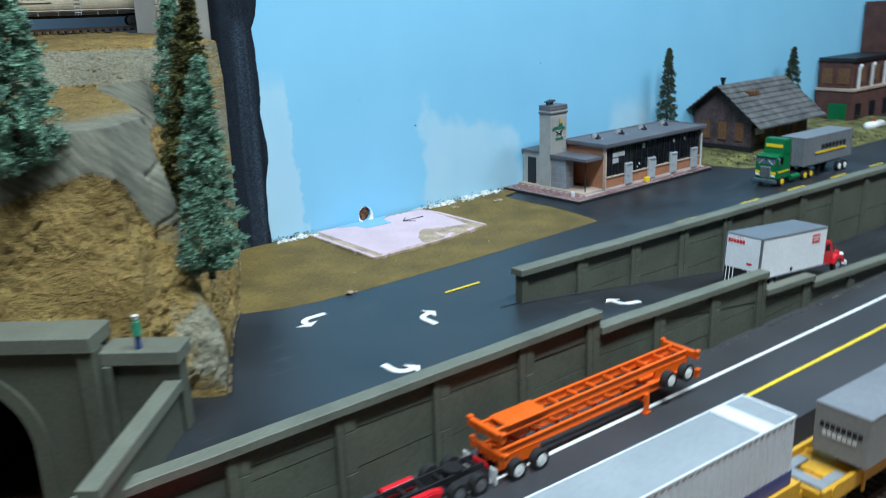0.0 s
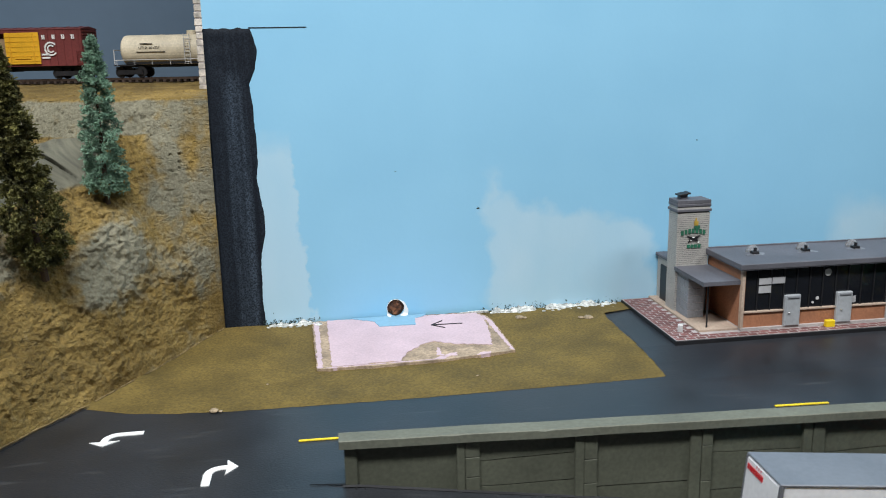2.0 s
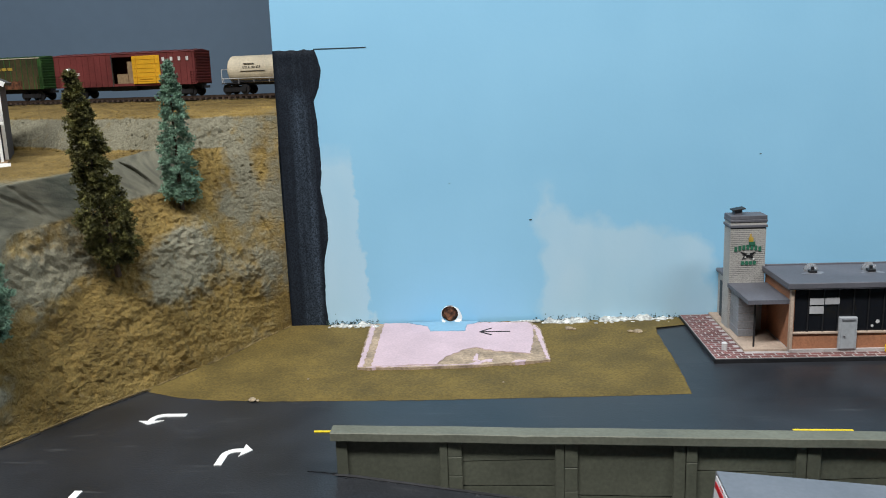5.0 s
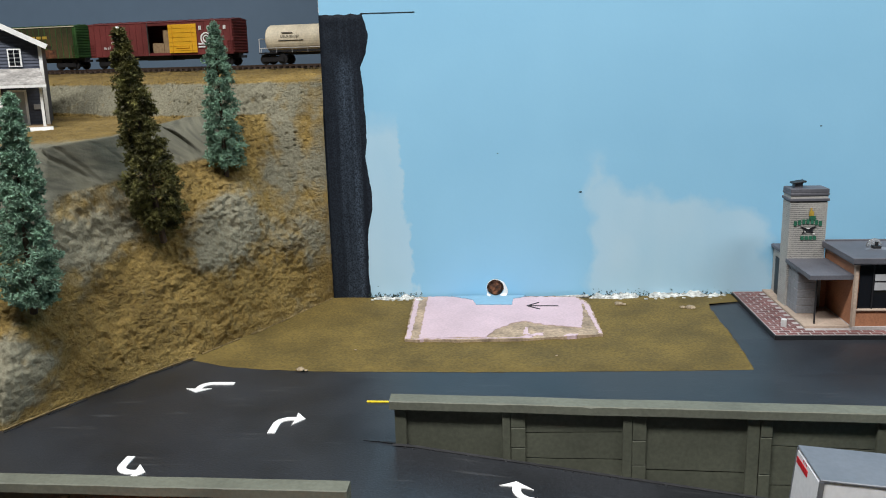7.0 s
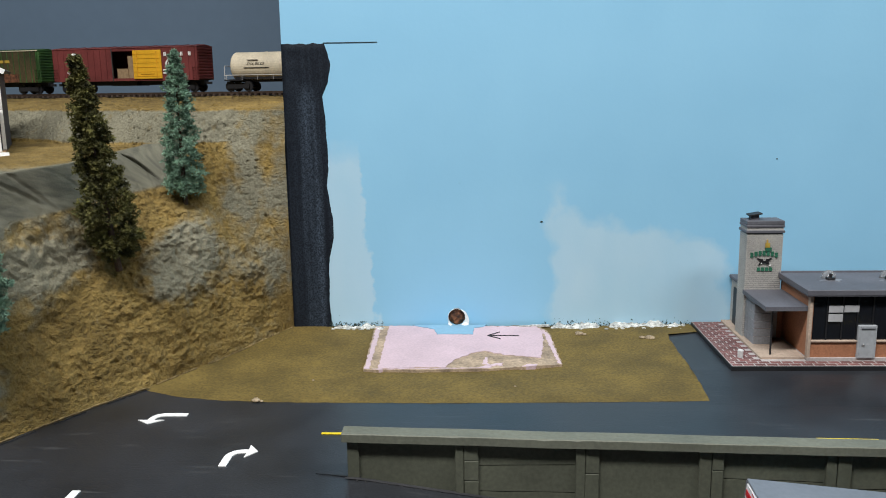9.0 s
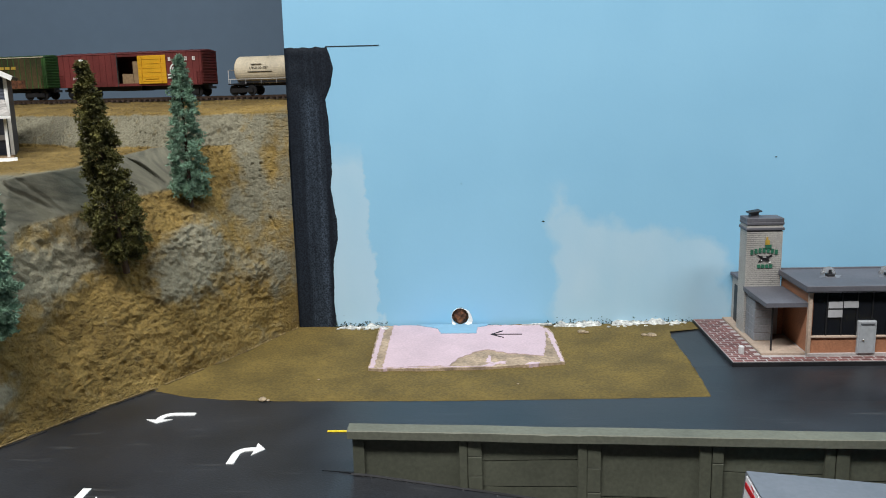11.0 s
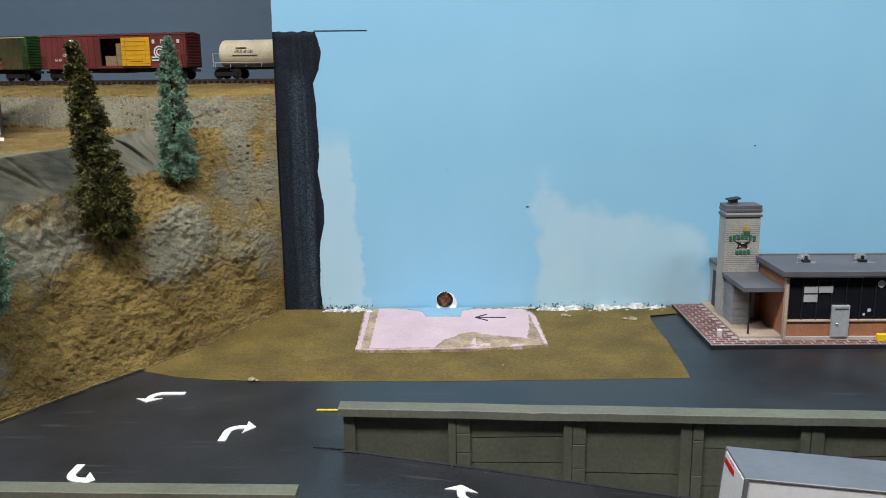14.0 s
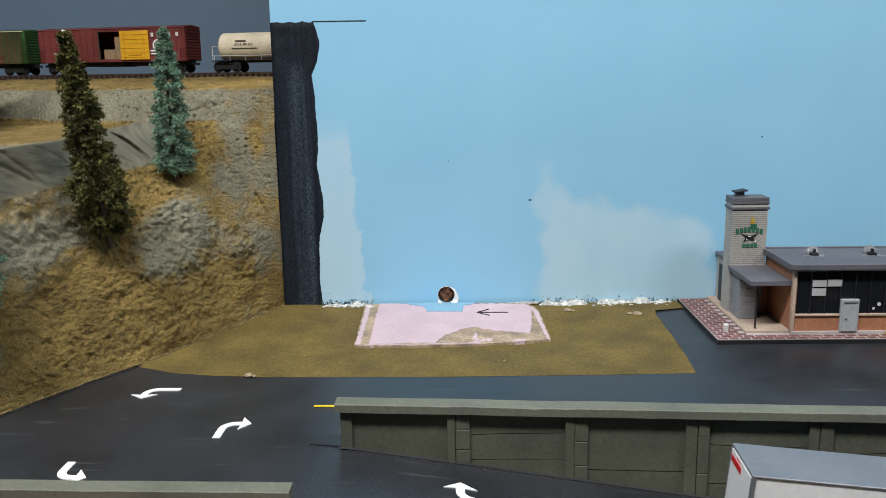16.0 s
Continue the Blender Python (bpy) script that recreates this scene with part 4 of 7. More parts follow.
ENDBOARD = material("pale_end_board", (0.78, 0.79, 0.79), 0.8, grain=60, vary=0.03, big=6, big_vary=0.05, bump=0.05)
single("wall_return", boxes((-0.1205, 0.0125, 0.12, -0.1165, 0.172, 0.9)), ENDBOARD, (0, 0, 0), "pale grey end board behind the backdrop edge", "wall", kind="structure")
for x, z, r in ((0.0768, 0.0889, 0.0009), (0.2561, 0.1363, 0.0006), (0.0127, 0.1201, 0.0004)):
    bm = bmesh.new()
    bmesh.ops.create_icosphere(bm, subdivisions=1, radius=r, matrix=Matrix.Diagonal((1.6, 0.4, 0.7, 1)))
    single("speck", bm, DKGREEN, (x, -0.0001, z), "tiny dark speck on the blue backdrop", "speck", "backdrop specks")


# ---- hillside ----
BASE_Y = [(-0.7, 0.08), (-0.45, -0.115), (-0.36, -0.198), (-0.33, -0.225), (-0.2935, -0.256), (-0.284, -0.246), (-0.275, -0.2355), (-0.266, -0.2425), (-0.2585, -0.2465), (-0.252, -0.2345), (-0.245, -0.2205), (-0.2278, -0.1895), (-0.2128, -0.1625), (-0.1935, -0.1325), (-0.147, -0.045), (-0.1225, 0.0)]
EDGE_Y = [(-0.7, 0.12), (-0.45, -0.085), (-0.36, -0.165), (-0.33, -0.183), (-0.29, -0.2), (-0.255, -0.168), (-0.236, -0.09), (-0.228, -0.075), (-0.215, -0.064), (-0.205, -0.058), (-0.19, -0.048), (-0.16, -0.008), (-0.1225, -0.002)]
EDGE_Z = [(-0.7, 0.146), (-0.26, 0.147), (-0.236, 0.149), (-0.228, 0.143), (-0.215, 0.13), (-0.205, 0.121), (-0.19, 0.122), (-0.165, 0.14), (-0.1225, 0.15)]
BACK_Y = [(-0.7, 0.2), (-0.4, 0.07), (-0.345, 0.05), (-0.315, 0.02), (-0.29, 0.005), (-0.25, -0.005), (-0.22, -0.02), (-0.2, -0.03), (-0.16, -0.005), (-0.1225, 0.0)]
BACK_Z = [(-0.7, 0.15), (-0.23, 0.1535), (-0.215, 0.156), (-0.205, 0.156), (-0.19, 0.152), (-0.165, 0.15), (-0.1225, 0.16)]
BOULDERS = ((-0.1825, 0.077, 0.0215, 0.033, 0.0055), (-0.2445, 0.0915, 0.0225, 0.037, 0.0055), (-0.263, 0.027, 0.02, 0.027, 0.0085))


def rock_amount(x, y, z):
    """How much bare grey rock shows: boulders, slab faces and the upper bank."""
    r = 0.14
    r = max(r, 0.86 * smooth(-0.18, -0.158, x + 0.35 * max(0.0, 0.12 - z)) * smooth(0.055, 0.1, z) * (1 - smooth(0.176, 0.18, z)))
    r = max(r, 0.8 * smooth(-0.176, -0.156, x + 0.3 * max(0.0, 0.11 - z) + 0.006 * noise.noise((z * 40, 3, 1))) * smooth(0.03, 0.06, z) * (1 - smooth(0.176, 0.181, z)))
    r = max(r, 0.85 * smooth(-0.152, -0.134, x) * smooth(0.012, 0.045, z) * (1 - 0.5 * smooth(0.09, 0.12, z)))
    r = max(r, 0.5 * smooth(-0.18, -0.16, x) * (1 - smooth(0.012, 0.03, z)))
    r += 0.3 * noise.noise((x * 60 + z * 25, 7, z * 30))
    r -= 0.3 * max(0.0, 1 - ((x + 0.138) / 0.009) ** 2 - ((z - 0.14) / 0.026) ** 2)
    for cx, cz, rx, rz, h in BOULDERS:
        d = ((x - cx) / rx) ** 2 + ((z - cz) / rz) ** 2 + 0.5 * noise.noise((x * 55, 2, z * 55)) + 0.3 * noise.noise((x * 160, 2, z * 160))
        r = max(r, (1.12 if cx == -0.2445 else 1.25) - 0.75 * d)
    r = max(r, slab_amount(x, z))
    if 0.154 < z < 0.183:
        r = max(r, (0.98 - 0.2 * smooth(-0.17, -0.14, x)) * smooth(0.153, 0.156, z) * (1 - smooth(0.177, 0.182, z)))
    return max(0.0, min(1.0, r))


def slab_amount(x, z):
    """The smooth tilted slabs under the house ledge."""
    foot = lerp_list([(-0.34, 0.112), (-0.3, 0.125), (-0.285, 0.118), (-0.27, 0.09), (-0.256, 0.088), (-0.252, 0.116), (-0.245, 0.117), (-0.217, 0.123), (-0.19, 0.127)], x)
    top = lerp_list([(-0.26, 0.149), (-0.242, 0.1495), (-0.226, 0.1555), (-0.19, 0.158)], x)
    return smooth(-0.183, -0.198, x) * smooth(foot - 0.003, foot + 0.003, z) * (1 - smooth(top - 0.002, top + 0.0005, z))


# long cracks and joints in the slabs: x, z at both ends, half width, depth
CRACKS = ((-0.2585, 0.1475, -0.2425, 0.1205, 0.0006, 0.0026), (-0.2535, 0.1465, -0.2415, 0.119, 0.0005, 0.002),
          (-0.235, 0.1475, -0.2235, 0.135, 0.0006, 0.0012), (-0.24, 0.1475, -0.229, 0.1275, 0.0006, 0.0012), (-0.181, 0.159, -0.1636, 0.118, 0.0011, 0.002),
          (-0.1385, 0.0985, -0.1275, 0.075, 0.0007, 0.002), (-0.172, 0.15, -0.157, 0.118, 0.001, 0.0012), (-0.267, 0.1165, -0.2535, 0.1215, 0.0012, 0.0026), (-0.267, 0.0905, -0.2535, 0.094, 0.001, 0.0024))


CLEFT = Vector((0.0285, 0.0015, -0.0248))


def crack_depth(x, z):
    best = 0.0
    for x0, z0, x1, z1, w, deep in CRACKS:
        dx, dz = x1 - x0, z1 - z0
        t = ((x - x0) * dx + (z - z0) * dz) / (dx * dx + dz * dz)
        if -0.02 < t < 1.02:
            wob = 0.0005 * noise.noise((t * 9, x0 * 100, 0))
            d = abs((x - x0) * dz - (z - z0) * dx) / math.hypot(dx, dz) + wob
            best = max(best, deep * (1 - smooth(w * 0.5, w * 1.3, d)) * min(1.0, (1.02 - t) * 4 + 0.25))
    return best


def build_hill():
    bm = bmesh.new()
    layer = bm.loops.layers.color.new("rock")
    NS = 400
    xs = [-0.1224 - 0.00064 * i for i in range(370)]
    while xs[-1] > -0.66:
        xs.append(xs[-1] - (0.0011 if xs[-1] > -0.47 else 0.006))
    verts, rocks = [], []
    for x in xs:
        by, ey, ez = lerp_list(BASE_Y, x), lerp_list(EDGE_Y, x), lerp_list(EDGE_Z, x)
        ty = lerp_list(BACK_Y, x) + lerp_list([(-0.7, 0.02), (-0.2, 0.02), (-0.1225, 0.004)], x)
        foot = lerp_list([(-0.315, 0.046), (-0.3, -0.005)], x)
        prof = [(by, foot), (by * 0.94 + ey * 0.06, max(0.008, foot + 0.002)), (by * 0.62 + ey * 0.38, 0.055), (by * 0.38 + ey * 0.62, 0.085), (ey, ez),
                (lerp_list(BACK_Y, x), lerp_list(BACK_Z, x)), (ty, 0.180), (ty + 0.03, 0.1835), (max(0.2, ty + 0.05), 0.1862), (0.47, 0.187)]
        cum = [0.0]
        for a, b in zip(prof, prof[1:]):
            cum.append(cum[-1] + math.hypot(b[0] - a[0], b[1] - a[1]) * (0.12 if a[1] > 0.183 else 1.0))
        out, k = [], 0
        for j in range(NS + 1):
            s = cum[-1] * j / NS
            while k < len(prof) - 2 and s > cum[k + 1]:
                k += 1
            f = (s - cum[k]) / max(1e-9, cum[k + 1] - cum[k])
            f = f * f * (3 - 2 * f) * 0.35 + f * 0.65
            y, z = prof[k][0] + (prof[k + 1][0] - prof[k][0]) * f, prof[k][1] + (prof[k + 1][1] - prof[k][1]) * f
            p = Vector((x, y, z))
            r = rock_amount(x, y, z)
            if z < 0.1832:
                a1, a2, a3, a4 = noise.noise(p * 24), noise.noise(p * 62 + Vector((3, 1, 0))), noise.noise(p * 150), noise.noise(p * 340)
                q = p + Vector((0.004 * a2, 0, 0.004 * a1))
                ledge = noise.noise((x * 34 + 5, y * 34, z * 120 + 25 * x))
                patch = smooth(-0.25, 0.3, noise.noise(p * 38 + Vector((9, 0, 0))))
                lump = 0.0042 * a1 + 0.003 * a2 + 0.0022 * (0.4 - abs(ledge)) + 0.0022 * (0.45 - 1.6 * abs(a3)) * (0.2 + 0.8 * patch) + 0.0011 * a4 * (0.3 + 0.9 * patch) + 0.0005 * noise.noise(p * 700)
                wp = p + Vector((0.002 * a2, 0.002 * a3, 0.002 * a1))
                d1 = noise.voronoi(wp * 120)[0]
                d2 = noise.voronoi(wp * 290 + Vector((4, 0, 0)))[0]
                knob = 0.004 * (0.3 - d1[0]) * (0.25 + 0.75 * patch) + 0.002 * (0.3 - d2[0])
                dash = noise.noise((q.x * 260, q.y * 260, q.z * 560))
                pit = -0.0021 * smooth(0.34, 0.46, dash) * smooth(-0.15, 0.2, a2 + a1)
                crag = 0.0021 * (0.5 - abs(noise.noise(p * 105))) * max(r, 0.25) + 0.0018 * (0.5 - abs(noise.noise(p * 230))) * max(r, 0.4)
                bulge = 0.0
                for cx, cz, rx, rz, h in BOULDERS:
                    d = ((x - cx) / rx) ** 2 + ((z - cz) / rz) ** 2
                    if d < 1:
                        bulge = max(bulge, h * (1 - d) ** 0.8)
                slab_ = slab_amount(x, z)
                bank = smooth(0.153, 0.157, z) * smooth(-0.15, -0.19, x)
                terrace = smooth(0.144, 0.148, z) * (1 - smooth(0.152, 0.156, z)) * smooth(-0.215, -0.235, x)
                groove = -0.0005 * max(0.0, math.sin((x + 0.6 * z) * 900 + 3.0 * a1)) ** 6 * slab_ - crack_depth(x, z)
                right = smooth(-0.183, -0.165, x) * smooth(0.05, 0.09, z)
                calm = 1 - max(0.9 * slab_, 0.72 * bank, 0.6 * terrace, 0.68 * right)
                edge = smooth(-0.1225, -0.14, x) * 0.8 + 0.2
                rel = p - Vector((-0.2315, -0.0505, 0.1522))
                along = max(0.0, min(1.0, rel.dot(CLEFT) / CLEFT.length_squared))
                groove -= 0.006 * (1 - smooth(0.0005, 0.0014, (rel - CLEFT * along).length - 0.0012 * (1 - along)))
                amt = ((lump + crag + knob) * calm + 0.8 * pit * (1 - slab_) + bulge + groove) * edge * (0.3 + 0.7 * smooth(0.0, 0.014, z))
                p = p + Vector((0.35, -0.85, 0.35)) * amt
                if x > -0.14:
                    p.x = min(p.x, -0.1226)
            else:
                p.z += 0.0016 * noise.noise(p * 60) + 0.0008 * noise.noise(p * 220)
            out.append(bm.verts.new(p))
            bank_ = 0.6 * smooth(0.154, 0.158, z) * (1 - smooth(0.176, 0.182, z)) * smooth(-0.15, -0.19, x)
            rocks.append((r, slab_amount(x, z), max(bank_, 0.7 * smooth(-0.18, -0.16, x) * smooth(0.05, 0.09, z))))
        verts.append(out)
    bm.verts.index_update()
    for a, b in zip(verts, verts[1:]):
        for j in range(NS):
            f = bm.faces.new((a[j], a[j + 1], b[j + 1], b[j]))
            for lp in f.loops:
                lp[layer] = (*rocks[lp.vert.index], 1)
    bmesh.ops.recalc_face_normals(bm, faces=bm.faces[:])
    if sum(f.normal.z for f in bm.faces) < 0:
        bmesh.ops.reverse_faces(bm, faces=bm.faces[:])
    return bm


single("hillside", build_hill(), HILL, (0, 0, 0), "plaster hillside of tan earth and grey rock", "hill", kind="structure", smooth_shade=True)

# broken gap and crumbly tan lip where the hill meets the lot
gap, lip = bmesh.new(), bmesh.new()
prev = None
for i in range(221):
    x = -0.1235 - 0.1345 * i / 220
    y = lerp_list(BASE_Y, x) - 0.001 + 0.0008 * noise.noise((x * 260, 0, 4))
    q = Vector((x + 0.0014, y - 0.0004, yard_z(x, y) + 0.0003))
    if prev is not None:
        if noise.noise((x * 110, 9, 0)) > -0.15:
            cyl(gap, prev, q, 0.0003 + 0.00018 * noise.noise((x * 200, 9, 0)), seg=5, caps=False)
        up = Vector((-0.0012, 0.0007, 0.0009 + 0.0006 * noise.noise((x * 180, 2, 0))))
        if noise.noise((x * 150, 4, 3)) > -0.2:
            cyl(lip, prev + up, q + up, 0.0006 + 0.0007 * noise.noise((x * 330, 5, 0)), 0.0006 + 0.0007 * noise.noise((q.x * 410, 8, 0)), seg=5, caps=False)
    prev = q
single("hill_seam", gap, RUBBER, (0, 0, 0), "broken dark gap along the hill foot", "seam", kind="structure")
LIP = material("tan_lip", (0.2, 0.135, 0.05), 0.9, grain=500, vary=0.35, big=140, big_vary=0.3, bump=0.6, tint=(0.28, 0.2, 0.085))
single("hill_lip", lip, LIP, (0, 0, 0), "crumbly tan edge of the hill on the asphalt", "hill edge", kind="structure")


# ---- spruce trees ----
def spruce(m, height, radius, mat_, label, seed, clumps=150, lean=(0, 0), bare=0.1, shape=((0, 0.75), (0.15, 1.0), (0.4, 0.72), (0.7, 0.45), (1, 0.1))):
    """shape: the crown's radius, as a share of radius, from its foot to its tip."""
    t = thing("spruce_tree", m, label, "tree", "model spruces")
    rnd = random.Random(seed)
    bm = bmesh.new()
    cyl(bm, (0, 0, -0.004), (lean[0], lean[1], height * 0.97), radius * 0.13, radius * 0.02, seg=7)
    part("trunk", bm, BARK, t)
    verts, faces = [], []

    def sprig(c, out, size, n_needles):
        for q in range(n_needles):
            d = (out * 0.55 + Vector((rnd.gauss(0, 0.75), rnd.gauss(0, 0.75), rnd.gauss(0.2, 0.65)))).normalized()
            s = d.orthogonal().normalized()
            s = (Matrix.Rotation(rnd.uniform(0, 6.28), 3, d) @ s) * size * 0.2
            p = c + d * size * rnd.uniform(0.7, 1.3)
            n = len(verts)
            verts.extend((c - s - d * size * 0.15, c + s - d * size * 0.15, p + s * 0.5, p - s * 0.5))
            faces.append((n, n + 1, n + 2, n + 3))
    for i in range(clumps):
        u = ((i + rnd.random()) / clumps) ** 1.15
        a = i * 2.39996 + rnd.uniform(-0.6, 0.6)
        girth = radius * lerp_list(shape, u)
        ragged_ = 1 + 0.22 * noise.noise((math.cos(a) * 1.3, math.sin(a) * 1.3, u * height / radius * 1.2 + seed)) + rnd.uniform(-0.25, 0.16)
        reach = girth * ragged_
        out = Vector((math.cos(a), math.sin(a), rnd.uniform(-0.5, 0.05))).normalized()
        stem = Vector((lean[0] * u, lean[1] * u, height * (bare + (1 - bare) * u)))
        lump = max(radius * 0.13, min(radius * 0.24, girth * 0.5)) * rnd.uniform(0.75, 1.2)
        tip = stem + out * max(0.0, reach - lump * 0.6)
        side = out.cross(Vector((0, 0, 1))).normalized()
        # a bushy clump at the branch end
        for k in range(26):
            v = Vector((rnd.gauss(0, 1), rnd.gauss(0, 1), rnd.gauss(0, 1))).normalized() * rnd.random() ** 0.4
            c = tip + (out * v.x * 1.1 + side * v.y * 1.15 + Vector((0, 0, 0.8)) * v.z) * lump
            sprig(c, (c - tip).normalized() * 0.7 + out * 0.5, radius * rnd.uniform(0.07, 0.12), 8)
        # thin foliage along the branch
        for k in range(6):
            c = stem.lerp(tip, rnd.uniform(0.15, 0.8)) + Vector((rnd.gauss(0, 1), rnd.gauss(0, 1), rnd.gauss(0, 1))) * lump * 0.3
            sprig(c, out, radius * 0.09, 6)
        # a few stray twigs stick out
        if rnd.random() < 0.35:
            c = tip + out * lump * rnd.uniform(0.9, 1.35) + Vector((0, 0, rnd.uniform(-0.4, 0.3) * lump))
            sprig(c, out, radius * 0.1, 7)
    me = bpy.data.meshes.new("crown")
    me.from_pydata(verts, [], faces)
    me.materials.append(mat_)
    ob = new("crown", me)
    ob.parent = t
    return t


COLUMN = ((0, 0.7), (0.08, 1.0), (0.3, 0.95), (0.6, 0.72), (0.85, 0.46), (1, 0.14))
SKIRT = ((0, 0.55), (0.12, 1.0), (0.3, 0.92), (0.42, 0.72), (0.6, 0.6), (0.85, 0.38), (1, 0.14))
olive = spruce((-0.2115, -0.1165, 0.0815), 0.1335, 0.0178, SPRUCEDARK, "olive dark model spruce leaning on the tan slope", 3, 250, lean=(-0.001, -0.0335), bare=0.06, shape=SKIRT)
spruce((-0.187, -0.05, 0.116), 0.105, 0.0140, SPRUCEBLUE, "frosted blue-green model spruce on the upper slope", 8, 190, lean=(0.002, -0.008), bare=0.06, shape=COLUMN)
spruce((-0.2475, -0.2185, 0.063), 0.1165, 0.0172, SPRUCEBLUE, "large frosted blue-green spruce on the lower slope", 14, 210, lean=(0.0045, -0.003), bare=0.03, shape=SKIRT)
spruce((-0.329, -0.192, 0.131), 0.121, 0.0205, SPRUCEBLUE, "frosted blue-green spruce above the tunnel portal", 21, 190, bare=0.03, shape=SKIRT)
spruce((0.464, -0.022, 0.003), 0.137, 0.0135, SPRUCEGREEN, "slim dark green spruce behind the brick shop", 31, 170, bare=0.05, shape=COLUMN)
spruce((0.775, -0.022, 0.003), 0.121, 0.0150, SPRUCEGREEN, "slim dark green spruce behind the depot", 37, 150, bare=0.05, shape=COLUMN)

bm = bmesh.new()
bmesh.ops.create_icosphere(bm, subdivisions=2, radius=0.0012, matrix=Matrix.Translation((-0.001, -0.034, 0.134)) @ Matrix.Diagonal((1.4, 1, 0.8, 1)))
part("tip_fleck", bm, WHITE, olive, "white plaster fleck on the tip")

# ---- tunnel portal and wing wall ----
portal = thing("tunnel_portal", Matrix.Translation((-0.2935, -0.272, 0)) @ Matrix.Rotation(radians(-42), 4, "Z"), "olive concrete tunnel portal with stepped cap beams", "tunnel portal", kind="structure")
AX, AZ, AR = -0.109, -0.005, 0.0335
arch = [(AX + AR, -0.07)] + [(AX + AR * math.cos(a), AZ + 1.12 * AR * math.sin(a)) for a in (i * math.pi / 18 for i in range(19))] + [(AX - AR, -0.07)]
bm = bmesh.new()
prism(bm, [(-0.042, -0.07), (-0.042, 0.047), (-0.3, 0.047), (-0.3, -0.07)] + arch[::-1], -0.004, 0.006)
bmesh.ops.triangulate(bm, faces=[f for f in bm.faces if len(f.verts) > 4])
part("portal_face", bm, CONCRETE, portal)
bm = bmesh.new()
for (xa, za), (xb, zb) in zip(arch, arch[1:]):
    def grow(x, z):
        d = Vector((x - AX, max(0.0, z - AZ)))
        d = d.normalized() * 0.0075
        return (x + d.x, z + d.y)
    prism(bm, [(xa, za), (xb, zb), grow(xb, zb), grow(xa, za)], -0.0065, -0.003)
part("arch_ring", bm, CONCRETE, portal)
# closed vault coloured black, in place of the darkness inside the tunnel
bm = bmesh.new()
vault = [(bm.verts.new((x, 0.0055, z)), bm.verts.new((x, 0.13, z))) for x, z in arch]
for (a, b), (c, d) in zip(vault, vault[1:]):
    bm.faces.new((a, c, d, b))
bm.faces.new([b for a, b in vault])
part("shade_lining", bm, DARK, portal, "tunnel vault coloured black for its unlit throat")
part("pier", boxes((-0.0475, -0.0068, -0.07, -0.0385, 0.004, 0.0485), bevel=0.0006), CONCRETE, portal)
part("pier", boxes((-0.0385, -0.001, -0.07, -0.034, 0.006, 0.0376), bevel=0.0006), CONCRETE, portal)
part("side_face", boxes((-0.042, 0.0035, -0.07, -0.001, 0.014, 0.0378), bevel=0.0004), CONCRETE, portal)
part("cap", boxes((-0.3, -0.0086, 0.048, -0.0387, 0.0165, 0.0563), bevel=0.0006), LITCAP, portal)
part("cap", boxes((-0.0425, 0.0, 0.0374, 0.0, 0.0195, 0.045), bevel=0.0006), LITCAP, portal)

wing = thing("wall_wing", (0, 0, 0), "sloping olive concrete wing wall joining the portal", "retaining wall", kind="structure")
bm = bmesh.new()
a, b = Vector((-0.2955, -0.2665)), Vector((-0.362, -0.3395))
d = (b - a).normalized()
s = Vector((-d.y, d.x)) * 0.0044
slab(bm, [tuple(a + s), tuple(b + s), tuple(b - s), tuple(a - s)], 0.0232, 0.0285)
part("cap", bm, LITCAP, wing)
bm = bmesh.new()
s = s * 0.5
slab(bm, [tuple(a + s), tuple(b + s), tuple(b - s), tuple(a - s)], -0.07, 0.0232)
part("panel", bm, CONCRETE, wing)

FX, FY = -0.306, -0.2555
fig = bmesh.new()
for s in (-0.0008, 0.0008):
    cyl(fig, (FX + s, FY, 0.045), (FX + s * 0.8, FY, 0.0525), 0.0007, 0.0009, seg=8)
    cyl(fig, (FX + s * 2.2, FY - 0.0004, 0.0525), (FX + s * 1.9, FY, 0.0585), 0.0005, 0.0006, seg=8)
cyl(fig, (FX, FY, 0.052), (FX, FY, 0.0595), 0.0015, 0.0018, seg=10)
bmesh.ops.create_uvsphere(fig, u_segments=10, v_segments=8, radius=0.0014, matrix=Matrix.Translation((FX, FY, 0.0612)))
bmesh.ops.create_uvsphere(fig, u_segments=10, v_segments=6, radius=0.0017, matrix=Matrix.Translation((FX, FY, 0.0623)) @ Matrix.Diagonal((1, 1, 0.5, 1)))
for f in fig.faces:
    h = f.calc_center_median().z
    f.material_index = 0 if h < 0.0528 else 1 if h < 0.0598 else 2
FIG = [material("figurine_blue", (0.03, 0.06, 0.2), 0.6), material("figurine_green", (0.06, 0.3, 0.17), 0.6), material("figurine_white", (0.7, 0.7, 0.68), 0.6)]
single("figurine", fig, FIG, (0, 0, 0), "tiny blue and green painted figurine on the portal cap", "figurine")


